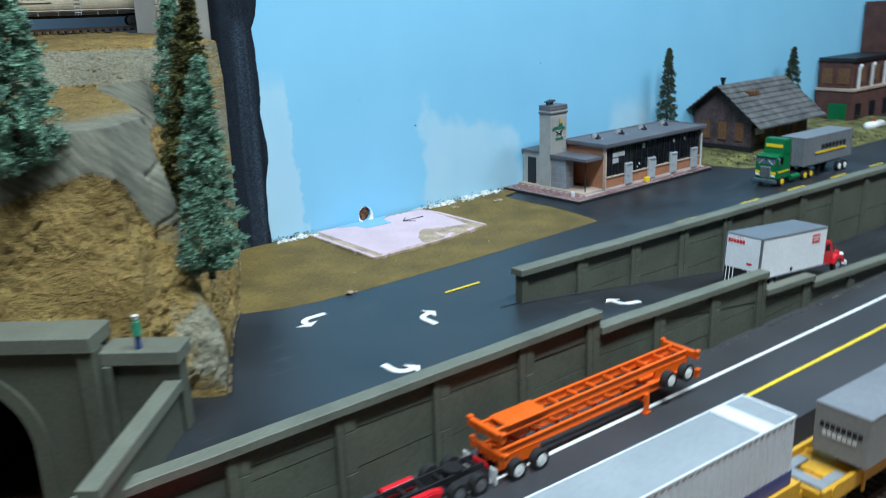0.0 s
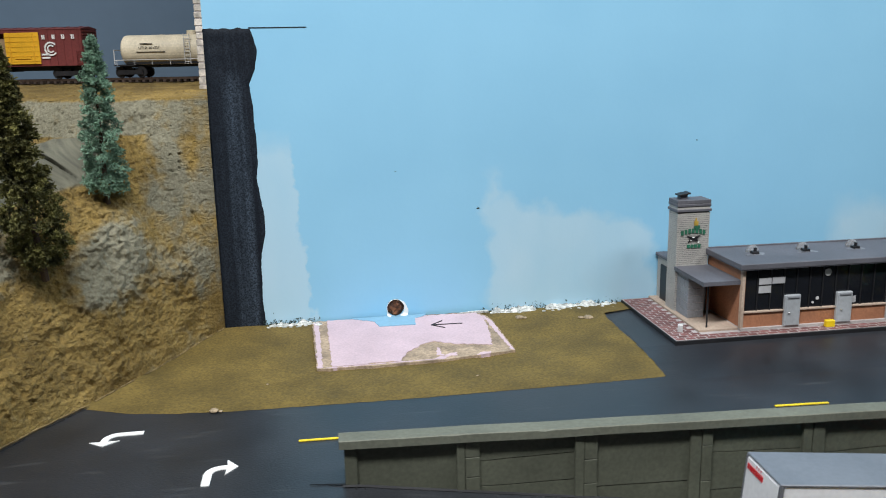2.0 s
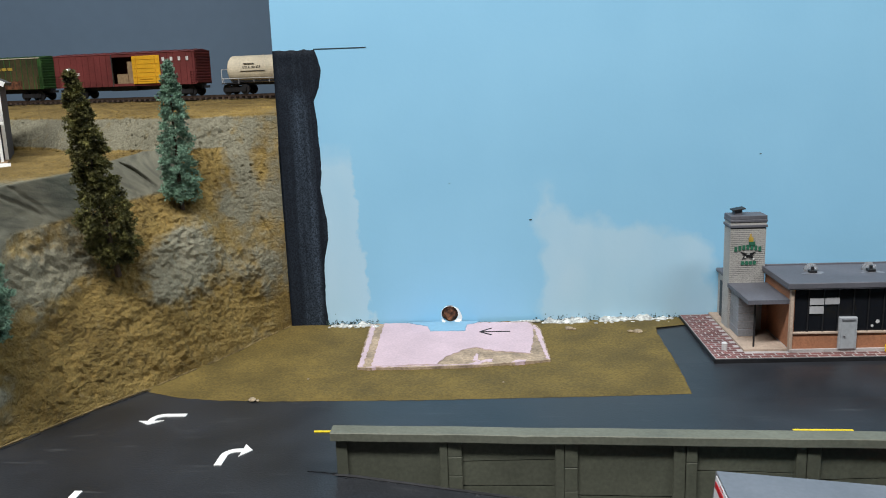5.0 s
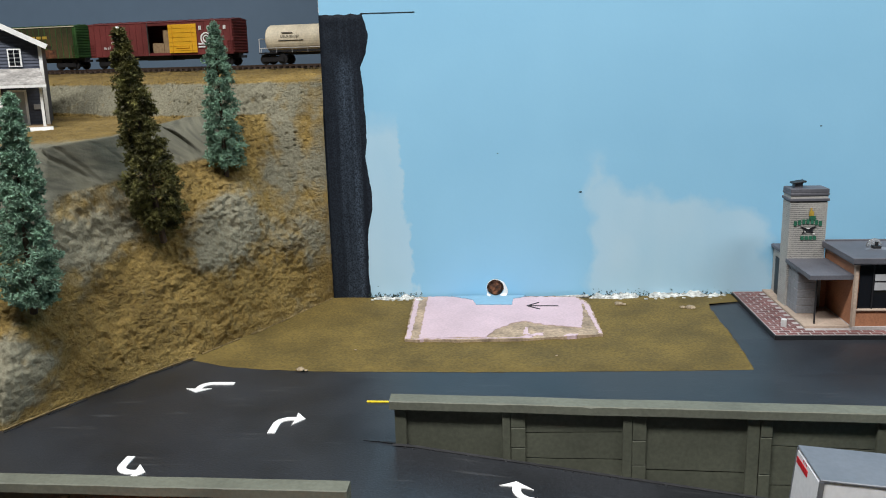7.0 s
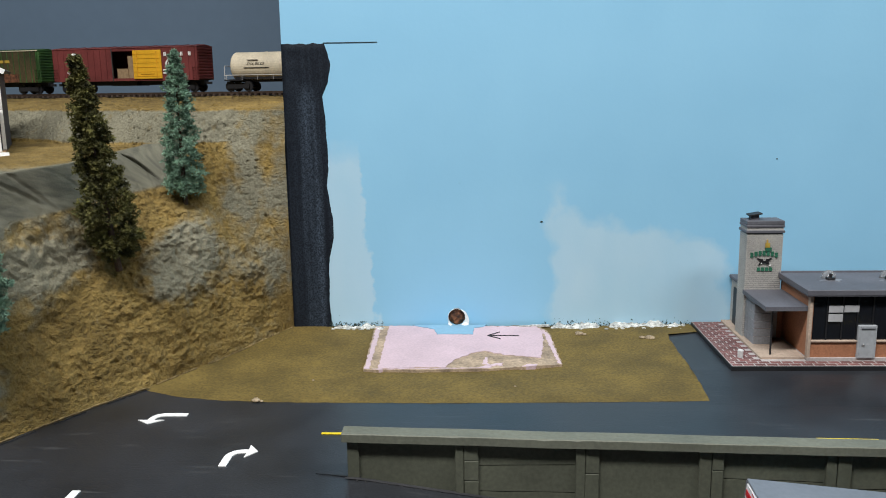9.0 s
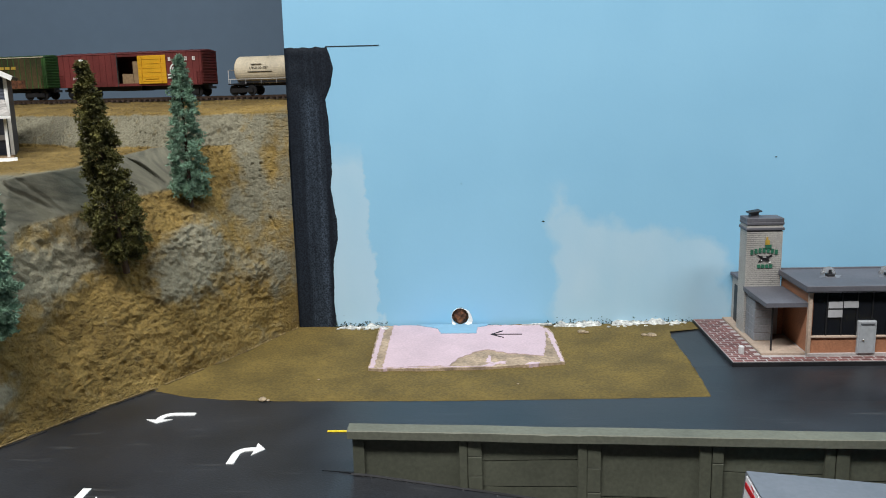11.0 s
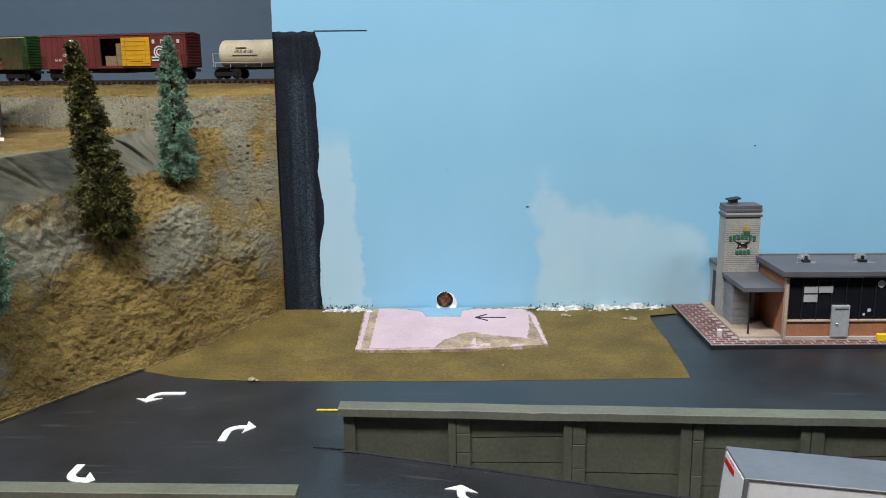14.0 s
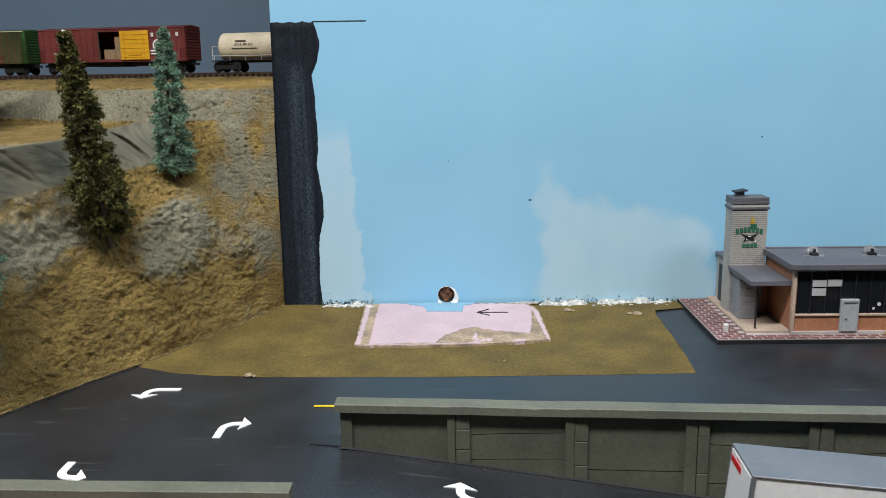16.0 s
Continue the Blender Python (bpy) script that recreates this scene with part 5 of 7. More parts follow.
# ---- brick shop on its paved plinth ----
shop = thing("brick_shop", (0, 0, 0), "low brick shop with pale chimney tower and dark window band", "building")
PZ, SZ = 0.0078, 0.0092
part("plinth", boxes((0.196, -0.1085, 0.002, 0.4337, -0.0008, PZ - 0.0006), bevel=0.0003), DARK, shop, "black plinth edge")
part("mortar_bed", boxes((0.1966, -0.108, PZ - 0.0007, 0.4331, -0.0012, PZ - 0.0003)), MORTAR, shop)
part("step_slab", boxes((0.2195, -0.0945, PZ - 0.0003, 0.252, -0.0012, SZ), bevel=0.0002), STEP, shop)
part("foundation", boxes((0.2495, -0.0985, PZ - 0.0003, 0.4265, -0.0415, SZ + 0.0006), bevel=0.0002), MORTAR, shop)
# tower of pale brick courses
bm = bmesh.new()
box(bm, 0.2222, -0.0456, SZ - 0.001, 0.2474, -0.0304, 0.0865)
part("tower_core", bm, ROOFGREY, shop)
zc, nrow = SZ, 0
while zc < 0.0855:
    bm = bmesh.new()
    z1 = min(zc + 0.00128, 0.0865)
    x0 = 0.2218 - (0.0017 if nrow % 2 else 0.0)
    while x0 < 0.2477:
        a, b = max(x0, 0.2218), min(x0 + 0.0032, 0.2478)
        if b - a > 0.0004:
            box(bm, a, -0.046, zc + 0.0001, b, -0.03, z1)
        x0 += 0.0034
    part("brick_course", bm, BRICKWHITE, shop)
    zc += 0.00148
    nrow += 1
part("tower_band", boxes((0.2209, -0.0469, 0.0868, 0.2487, -0.0291, 0.0888), bevel=0.0003), ROOFGREY, shop)
part("tower_band", boxes((0.2218, -0.046, 0.0888, 0.2478, -0.03, 0.0908)), BRICKWHITE, shop)
part("tower_band", boxes((0.2212, -0.0466, 0.0908, 0.2484, -0.0294, 0.0928), bevel=0.0003), ROOFGREY, shop)
part("tower_cap", boxes((0.2214, -0.0464, 0.0928, 0.2482, -0.0296, 0.0957), bevel=0.0003), ROOFGREY, shop)
flue = part("flue", boxes((0.2255, -0.0415, 0.0957, 0.2312, -0.036, 0.0992)), ROOFGREY, shop)
bm = bmesh.new()
box(bm, 0.2238, -0.0432, 0.0992, 0.2332, -0.0345, 0.1004, bevel=0.0003, m=Matrix.Translation((0.2285, 0, 0.0998)) @ Matrix.Rotation(radians(-9), 4, "Y") @ Matrix.Translation((-0.2285, 0, -0.0998)))
part("flue_hood", bm, DARK, flue, "tilted black metal hood")
# annex behind the tower
part("annex_wall", boxes((0.2265, -0.0305, SZ - 0.001, 0.2495, -0.0012, 0.0435)), BRICKWHITE, shop)
part("annex_roof", boxes((0.2245, -0.033, 0.0435, 0.2505, -0.0008, 0.0462), bevel=0.0004), ROOFGREY, shop)
part("annex_door", boxes((0.2258, -0.021, SZ, 0.2266, -0.009, 0.038)), DARK, shop)
# grey block wall under the canopy
zc = SZ
while zc < 0.04:
    for k in range(3):
        y0 = -0.066 + k * 0.0068
        part("block", boxes((0.2235, y0 + 0.0001, zc + 0.0001, 0.2365, y0 + 0.0067, zc + 0.0056), bevel=0.0003), BLOCK, shop)
    zc += 0.0058
part("block_mortar", boxes((0.224, -0.0655, SZ - 0.0005, 0.236, -0.0462, 0.0415)), MORTAR, shop)
# canopy
bm = bmesh.new()
prism(bm, [(0.221, 0.0418), (0.25, 0.0418), (0.25, 0.0448), (0.221, 0.0448)], -0.0955, -0.0455)
part("canopy", bm, ROOFGREY, shop, "flat grey entrance canopy")
part("canopy_post", cyls(((0.228, -0.089, SZ - 0.0003), (0.228, -0.089, 0.0419), 0.0007), seg=8), DARK, shop)
part("entry_door", boxes((0.238, -0.0502, SZ, 0.2455, -0.049, 0.034), bevel=0.0002), DOORGREY, shop)
part("entry_wall", boxes((0.2362, -0.0498, SZ - 0.0005, 0.2495, -0.0462, 0.0418)), BRICKORANGE, shop)
# main hall
bm = bmesh.new()
box(bm, 0.2497, -0.0965, SZ, 0.2525, -0.0425, 0.0525)
part("side_wall", bm, BRICKORANGE, shop, "orange brick end wall")
part("rear_wall", boxes((0.2525, -0.0435, SZ, 0.4235, -0.042, 0.0525)), BRICKORANGE, shop)
part("side_wall", boxes((0.4235, -0.0965, SZ, 0.426, -0.0425, 0.0525)), BRICKORANGE, shop)
part("front_wall", boxes((0.2497, -0.0972, SZ, 0.426, -0.0945, 0.0208)), BRICKORANGE, shop, "orange brick apron under the windows")
part("sill", boxes((0.2515, -0.0983, 0.0206, 0.4245, -0.0945, 0.0219), bevel=0.0002), STEP, shop)
part("corner_pilaster", boxes((0.2493, -0.0981, SZ, 0.2515, -0.0945, 0.0532), bevel=0.0002), STEP, shop)
part("corner_pilaster", boxes((0.4245, -0.0981, SZ, 0.427, -0.0945, 0.0532), bevel=0.0002), SILVER, shop)
part("inner_room", boxes((0.2527, -0.09, SZ, 0.4233, -0.0435, 0.0525)), DARK, shop)
NP = 17
pw = (0.4245 - 0.2515) / NP
for i in range(NP):
    x0 = 0.2515 + pw * i
    part("window_pane", boxes((x0 + 0.0003, -0.0962, 0.0219, x0 + pw - 0.0003, -0.0952, 0.0532)), WINDOW, shop)
for i in range(NP + 1):
    x0 = 0.2515 + pw * i
    part("mullion", boxes((x0 - 0.0004, -0.097, 0.0219, x0 + 0.0004, -0.0952, 0.0532)), DARK, shop)
for x0, z0, w, h in ((0.2625, 0.0412, 0.0095, 0.0046), (0.2727, 0.0414, 0.0098, 0.0046), (0.2625, 0.0348, 0.0095, 0.0052)):
    part("window_paper", boxes((x0, -0.0971, z0, x0 + w, -0.0967, z0 + h)), PAPER, shop, "white paper notice taped to the glass")
part("window_paper", boxes((0.332, -0.0971, 0.0235, 0.3395, -0.0967, 0.0285)), PAPER, shop, "small pale picture in the window")
for x0, z0, r in ((0.316, 0.0475, 0.0028), (0.309, 0.0285, 0.0014), (0.3055, 0.0255, 0.001), (0.372, 0.046, 0.0022), (0.393, 0.046, 0.0022)):
    bm = bmesh.new()
    bmesh.ops.create_circle(bm, cap_ends=True, segments=12, radius=r, matrix=Matrix.Translation((x0, -0.0968, z0)) @ Matrix.Rotation(radians(90), 4, "X"))
    part("printed_light", bm, SILVER, shop, "pale printed lamp shape on the window film")
for i in range(4):
    x0 = 0.2823 + 0.0409 * i
    dr = part("side_door", boxes((x0, -0.0992, SZ + 0.0002, x0 + 0.0123, -0.0965, 0.0325), bevel=0.0003), DOORGREY, shop, "grey steel door")
    part("door_leaf", boxes((x0 + 0.0012, -0.0996, SZ + 0.0008, x0 + 0.0111, -0.0989, 0.0307), bevel=0.0002), DOORGREY, dr)
    part("door_closer", boxes((x0 + 0.0015, -0.1003, 0.0307, x0 + 0.0108, -0.0992, 0.0317)), BLOCK, dr)
    bm = bmesh.new()
    bmesh.ops.create_icosphere(bm, subdivisions=2, radius=0.0007, matrix=Matrix.Translation((x0 + 0.0035, -0.1, 0.0195)))
    part("door_knob", bm, STEEL, dr, "bright door knob")
bm = bmesh.new()
prism(bm, [(0.2464, 0.0532), (0.4293, 0.0532), (0.4293, 0.0566), (0.2464, 0.0566)], -0.101, -0.0415)
part("roof", bm, ROOFGREY, shop, "flat grey roof")
for (a0, b0, a1, b1) in ((0.246, -0.1014, 0.4297, -0.0996), (0.246, -0.0996, 0.2474, -0.0425), (0.4283, -0.0996, 0.4297, -0.0425), (0.246, -0.0425, 0.4297, -0.041)):
    part("roof_trim", boxes((a0, b0, 0.0538, a1, b1, 0.0577), bevel=0.0003), ROOFGREY, shop)
for i in range(4):
    x0 = 0.2747 + 0.041 * i
    v = part("roof_vent", boxes((x0 - 0.0026, -0.069, 0.0566, x0 + 0.0026, -0.0645, 0.0586), bevel=0.0002), DARK, shop, "small black roof vent")
    bm = bmesh.new()
    bmesh.ops.create_uvsphere(bm, u_segments=14, v_segments=10, radius=0.0054, matrix=Matrix.Translation((x0 + 0.001, -0.061, 0.0568)) @ Matrix.Diagonal((1, 0.5, 1.05, 1)))
    part("vent_hood", bm, CLEARGLUE, v, "clear rounded hood")
    part("glue_stain", ragged_slab(((x0 - 0.0085, -0.0705), (x0 + 0.006, -0.072), (x0 + 0.0075, -0.0655), (x0 - 0.0045, -0.064)), 0.0566, 0.05672, step=0.0012, amp=0.0012, seed=i), GLUE, v, "dull whitish glue stain")
    part("vent_pipe", cyls(((x0, -0.067, 0.0586), (x0, -0.067, 0.0612), 0.0012), seg=8), DARK, v)
# sign on the tower: unreadable green bars, a black star, a small lantern
SIGNGREEN = material("sign_green", (0.02, 0.14, 0.08), 0.6)
SIGNGOLD = material("sign_gold", (0.45, 0.3, 0.05), 0.5)
bm = bmesh.new()
for k in range(7):
    u = (k - 3) / 3
    box(bm, 0.2347 + u * 0.0088 - 0.001, -0.0466, 0.0703 - 0.0014 * u * u, 0.2347 + u * 0.0088 + 0.001, -0.0459, 0.0738 - 0.0014 * u * u)
part("sign_bar", bm, SIGNGREEN, shop, "arched row of small green bars")
bm = bmesh.new()
for k in range(4):
    box(bm, 0.2302 + k * 0.0029, -0.0466, 0.0588, 0.2324 + k * 0.0029, -0.0459, 0.0614)
part("sign_bar", bm, SIGNGREEN, shop, "short row of faded green bars")
bm = bmesh.new()
prism(bm, [(0.2295, 0.0685), (0.2335, 0.0675), (0.2365, 0.0675), (0.2408, 0.0685), (0.238, 0.066), (0.2395, 0.0628), (0.2372, 0.064), (0.235, 0.0648), (0.2328, 0.064), (0.2308, 0.0628), (0.2325, 0.066)], -0.0467, -0.0459)
part("sign_emblem", bm, DARK, shop, "black star-shaped emblem")
part("emblem_flash", boxes((0.2384, -0.0469, 0.0627, 0.2398, -0.0466, 0.0636), (0.2338, -0.0469, 0.0668, 0.2362, -0.0466, 0.0672), (0.2325, -0.0469, 0.0643, 0.2334, -0.0466, 0.065)), WHITE, shop, "pale flashes on the emblem")
part("sign_lantern", boxes((0.2352, -0.0469, 0.0762, 0.2384, -0.0459, 0.0795), (0.236, -0.0469, 0.0795, 0.237, -0.0459, 0.082)), SIGNGOLD, shop, "small gold painted figure above the letters")
part("sign_shadow", boxes((0.2355, -0.0468, 0.0735, 0.2398, -0.0459, 0.0762)), SIGNGREEN, shop)

bm = boxes((0.3135, -0.1035, PZ, 0.3205, -0.0998, PZ + 0.005), bevel=0.0004)
single("yellow_bin", bm, RIMYELLOW, (0, 0, 0), "small yellow box beside a shop door", "bin")
bm = cyls(((0.2075, -0.09, PZ - 0.0002), (0.2075, -0.09, PZ + 0.0048), 0.0019), seg=14)
bmesh.ops.create_uvsphere(bm, u_segments=12, v_segments=6, radius=0.0021, matrix=Matrix.Translation((0.2075, -0.09, PZ + 0.0045)) @ Matrix.Diagonal((1, 1, 0.5, 1)))
single("litter_bin", bm, SILVER, (0, 0, 0), "small grey round litter bin on the brick plinth", "bin")
single("door_mat", boxes((0.395, -0.1065, PZ - 0.0001, 0.406, -0.101, PZ + 0.0003)), TIE, (0, 0, 0), "dark brown door mat on the bricks", "mat")


# ---- vehicles ----
def wheel(bm_t, bm_r, x, y, z, r, w, side):
    cyl(bm_t, (x, y, z), (x, y + w, z), r, seg=18)
    ys = y if side < 0 else y + w
    cyl(bm_r, (x, ys - 0.0002, z), (x, ys + 0.0002, z), r * 0.62, seg=14)
    cyl(bm_r, (x, ys + side * 0.0001, z), (x, ys + side * 0.0006, z), r * 0.25, seg=10)


def add_wheels(root, xs, y0, y1, r, w, rim, both=True):
    for x in xs:
        for side, y in ((-1, y0), (1, y1 - w)):
            t, q = bmesh.new(), bmesh.new()
            wheel(t, q, x, y, r, r, w, side)
            tyre = part("wheel", t, RUBBER, root)
            part("rim", q, rim, tyre)


# white box truck with red cab going down the ramp (its nose to +x)
ang = math.degrees(math.atan(-0.082))
bt = thing("box_truck", Matrix.Translation((0.1397, -0.3198, -0.0202)) @ Matrix.Rotation(radians(-3.0), 4, "Z") @ Matrix.Rotation(radians(-ang), 4, "Y"), "white box truck with a red cab on the ramp", "truck")
BOXWHITE = material("truck_white", (0.78, 0.78, 0.8), 0.4, vary=0.03, big_vary=0.03, bump=0.03)
ROOFALU = material("truck_roof", (0.19, 0.2, 0.225), 0.4, metal=0.3, vary=0.04, big_vary=0.06, bump=0.03)
W = 0.0155
part("cargo_box", boxes((0, -W, 0.0105, 0.096, W, 0.0425), bevel=0.0004), BOXWHITE, bt, "plain white cargo box")
part("box_roof", boxes((-0.0005, -W - 0.0004, 0.0422, 0.0965, W + 0.0004, 0.0434), bevel=0.0003), ROOFALU, bt, "grey aluminium roof")
part("corner_trim", boxes((-0.0006, -W - 0.0005, 0.0105, 0.0012, -W + 0.0008, 0.0424)), ROOFALU, bt)
part("corner_trim", boxes((-0.0006, W - 0.0008, 0.0105, 0.0012, W + 0.0005, 0.0424)), ROOFALU, bt)
part("rear_door", boxes((-0.0006, -W + 0.001, 0.0165, 0.0003, W - 0.001, 0.0415)), BOXWHITE, bt)
part("lower_trim", boxes((0, -W - 0.0004, 0.0102, 0.096, -W + 0.0004, 0.0112)), ROOFALU, bt)
part("sign_panel", boxes((0.0735, -W - 0.0003, 0.0315, 0.0845, -W + 0.0001, 0.0385)), RED, bt, "red square panel on the side")
bm = bmesh.new()
for k in range(4):
    box(bm, 0.0745 + k * 0.0024, -W - 0.0005, 0.0355, 0.0763 + k * 0.0024, -W - 0.0002, 0.0368)
    box(bm, 0.0748 + k * 0.0022, -W - 0.0005, 0.0332, 0.0763 + k * 0.0022, -W - 0.0002, 0.0342)
part("sign_bars", bm, WHITE, bt)
bm = bmesh.new()
for k in range(6):
    box(bm, -0.0009, 0.0115 - k * 0.0025, 0.0365, -0.0004, 0.0134 - k * 0.0025, 0.0392)
part("rear_bars", bm, RED, bt, "red bars in place of writing")
part("rear_bars", boxes((-0.0009, -0.009, 0.0212, -0.0004, -0.0045, 0.0224)), RED, bt)
part("marker_lamps", boxes((-0.0008, 0.003, 0.0402, -0.0002, 0.0036, 0.0412), (-0.0008, 0.005, 0.0402, -0.0002, 0.0056, 0.0412), (-0.0008, 0.001, 0.0402, -0.0002, 0.0016, 0.0412)), RED, bt)
part("placard", boxes((0.0445, -W - 0.0004, 0.0125, 0.0472, -W, 0.0152)), DARK, bt)
bm = bmesh.new()
for k in (-0.0125, -0.0095, -0.0065, 0.0065, 0.0095, 0.0125):
    cyl(bm, (-0.0008, k, 0.0165), (-0.0008, k * 1.02, 0.0035), 0.0004, seg=6)
cyl(bm, (-0.0008, -0.0135, 0.0035), (-0.0008, 0.0135, 0.0035), 0.0004, seg=6)
part("rear_guard", bm, WHITE, bt)
part("chassis", boxes((0.004, -0.0055, 0.0065, 0.13, 0.0055, 0.0105)), DARK, bt)
add_wheels(bt, (0.022, 0.124), -0.0142, 0.0142, 0.0056, 0.0042, BLOCK)
# dark panel behind the guard, standing in for shade under the box
part("rear_shade_panel", boxes((-0.0004, -W + 0.001, 0.0045, 0.0008, W - 0.001, 0.0164)), DARK, bt, "dark panel put in for the shade under the rear door")
bm = bmesh.new()
prism(bm, [(0.0995, 0.007), (0.118, 0.007), (0.118, 0.018), (0.1145, 0.0275), (0.112, 0.029), (0.1, 0.0296), (0.0995, 0.029)], -0.0118, 0.0118)
bmesh.ops.bevel(bm, geom=bm.edges[:], offset=0.0008, segments=2, affect="EDGES")
cab = part("cab", bm, RED, bt, "glossy red cab")
bm = bmesh.new()
prism(bm, [(0.1175, 0.0075), (0.1385, 0.0075), (0.139, 0.0145), (0.137, 0.0165), (0.1175, 0.0182)], -0.0082, 0.0082)
bmesh.ops.bevel(bm, geom=bm.edges[:], offset=0.001, segments=2, affect="EDGES")
part("hood", bm, RED, bt, "red hood")
# reflection on the glass is given by the pale silver colour
part("windshield", boxes((0.1148, -0.0095, 0.0195, 0.1168, 0.0095, 0.0258), bevel=0.0006), SILVER, cab, "windshield coloured pale for its reflection")
for s in (-1, 1):
    part("side_window", boxes((0.1045, s * 0.0119 - 0.0002, 0.0205, 0.1112, s * 0.0119 + 0.0002, 0.0258)), WINDOW, cab)
    part("step", boxes((0.102, s * 0.0119 - 0.0008, 0.0085, 0.111, s * 0.0119 + 0.0008, 0.0095)), STEEL, cab)
    fb = bmesh.new()
    prism(fb, [(0.1165, 0.008), (0.1175, 0.0125), (0.1205, 0.0148), (0.1285, 0.0148), (0.1325, 0.0125), (0.1345, 0.008), (0.1305, 0.008), (0.1285, 0.0115), (0.1215, 0.0115), (0.1195, 0.008)], s * 0.0112 - 0.003, s * 0.0112 + 0.003)
    part("mudguard", fb, RED, bt)
    bm = bmesh.new()
    bmesh.ops.create_uvsphere(bm, u_segments=12, v_segments=8, radius=0.0019, matrix=Matrix.Translation((0.135, s * 0.0105, 0.0138)) @ Matrix.Diagonal((1.3, 1, 1, 1)))
    part("headlight", bm, WHITE, bt, "white round headlight")
    part("mirror", boxes((0.1128, s * 0.0142 - 0.0009, 0.0195, 0.1134, s * 0.0142 + 0.0009, 0.0245)), STEEL, cab)
    part("exhaust_stack", cyls(((0.0982, s * 0.0112, 0.011), (0.0982, s * 0.0112, 0.0335), 0.001), seg=10), RED, bt)
part("grille", boxes((0.1386, -0.0062, 0.0085, 0.1396, 0.0062, 0.0148), bevel=0.0003), STEEL, bt)
part("bumper", boxes((0.1395, -0.0128, 0.004, 0.1425, 0.0128, 0.0078), bevel=0.0004), WHITE, bt, "white front bumper")

# green cab-over tractor with a grey semi-trailer (nose to -x)
gt = thing("tractor_unit", Matrix.Translation((0.4065, -0.1905, 0.0004)) @ Matrix.Rotation(radians(-2.5), 4, "Z") @ Matrix.Scale(0.93, 4), "green cab-over tractor with yellow wheels", "truck")
bm = bmesh.new()
prism(bm, [(0, 0.0085), (0.028, 0.0085), (0.028, 0.037), (0.0035, 0.037), (0.001, 0.0345), (0, 0.024)], -0.0138, 0.0138)
bmesh.ops.bevel(bm, geom=bm.edges[:], offset=0.0012, segments=2, affect="EDGES")
cab = part("cab", bm, GREEN, gt, "green cab")
bm = bmesh.new()
prism(bm, [(0.015, 0.036), (0.0285, 0.036), (0.0285, 0.054), (0.0165, 0.0535)], -0.0135, 0.0135)
bmesh.ops.bevel(bm, geom=bm.edges[:], offset=0.0009, segments=2, affect="EDGES")
fair = part("roof_fairing", bm, GREEN, gt, "tall green roof fairing")
part("name_band", boxes((0.0148, -0.0105, 0.0438, 0.0159, 0.0105, 0.0475)), RIMYELLOW, fair, "yellow band in place of writing")
part("sun_visor", boxes((-0.0022, -0.0125, 0.0345, 0.0025, 0.0125, 0.0357), bevel=0.0003), GREEN, cab)
for s in (-1, 1):
    part("windshield", boxes((-0.0004, s * 0.006 - 0.0054, 0.0262, 0.0012, s * 0.006 + 0.0054, 0.0342), bevel=0.0003), GLASSPALE, cab, "windshield half coloured pale for its reflection")
    part("wiper", cyls(((-0.0009, s * 0.009, 0.0258), (-0.0009, s * 0.003, 0.0318), 0.0003), seg=6), WHITE, cab)
    part("side_window", boxes((0.0038, s * 0.0139 - 0.0003, 0.0262, 0.0125, s * 0.0139 + 0.0003, 0.0342)), WINDOW, cab)
    part("mirror", boxes((0.0005, s * 0.0165 - 0.0011, 0.0265, 0.0012, s * 0.0165 + 0.0011, 0.0335)), STEEL, cab)
    part("mirror_arm", cyls(((0.0009, s * 0.0138, 0.0338), (0.0009, s * 0.0172, 0.0338), 0.0003), seg=6), WHITE, cab)
    part("headlight", boxes((-0.0008, s * 0.0098 - 0.0026, 0.0118, 0.0002, s * 0.0098 + 0.0026, 0.0142), bevel=0.0003), WHITE, cab)
    part("yellow_panel", boxes((-0.0006, s * 0.0098 - 0.003, 0.0148, 0.0004, s * 0.0098 + 0.003, 0.0178)), RIMYELLOW, cab)
    part("yellow_stripe", boxes((0.003, s * 0.0139 - 0.0003, 0.0165, 0.0275, s * 0.0139 + 0.0003, 0.0182)), RIMYELLOW, cab)
    part("stack", cyls(((0.03, s * 0.012, 0.009), (0.03, s * 0.012, 0.047), 0.001), seg=8), STEEL, gt)
    part("fuel_tank", cyls(((0.034, s * 0.011, 0.0068), (0.052, s * 0.011, 0.0068), 0.0032), seg=14), GREEN, gt)
for k in range(7):
    part("grille_bar", boxes((-0.001, -0.0058, 0.0105 + k * 0.0018, 0.0003, 0.0058, 0.0115 + k * 0.0018)), STEEL, cab)
part("grille_frame", boxes((-0.0005, -0.0064, 0.0098, 0.0002, 0.0064, 0.0235)), BLOCK, cab)
part("bumper", boxes((-0.002, -0.0145, 0.0045, 0.0012, 0.0145, 0.0086), bevel=0.0004), STEEL, gt)
part("chassis", boxes((0.006, -0.005, 0.006, 0.088, 0.005, 0.0095)), DARK, gt)
add_wheels(gt, (0.0125, 0.063, 0.0765), -0.0145, 0.0145, 0.0056, 0.0042, RIMYELLOW)
st = thing("semi_trailer", Matrix.Translation((0.4575, -0.193, 0.0002)) @ Matrix.Rotation(radians(-2.5), 4, "Z"), "short ribbed grey semi-trailer behind the green tractor", "trailer")
TL = 0.104
part("body", boxes((0, -0.0148, 0.0155, TL, 0.0148, 0.0468), bevel=0.0004), TRAILERGREY, st)
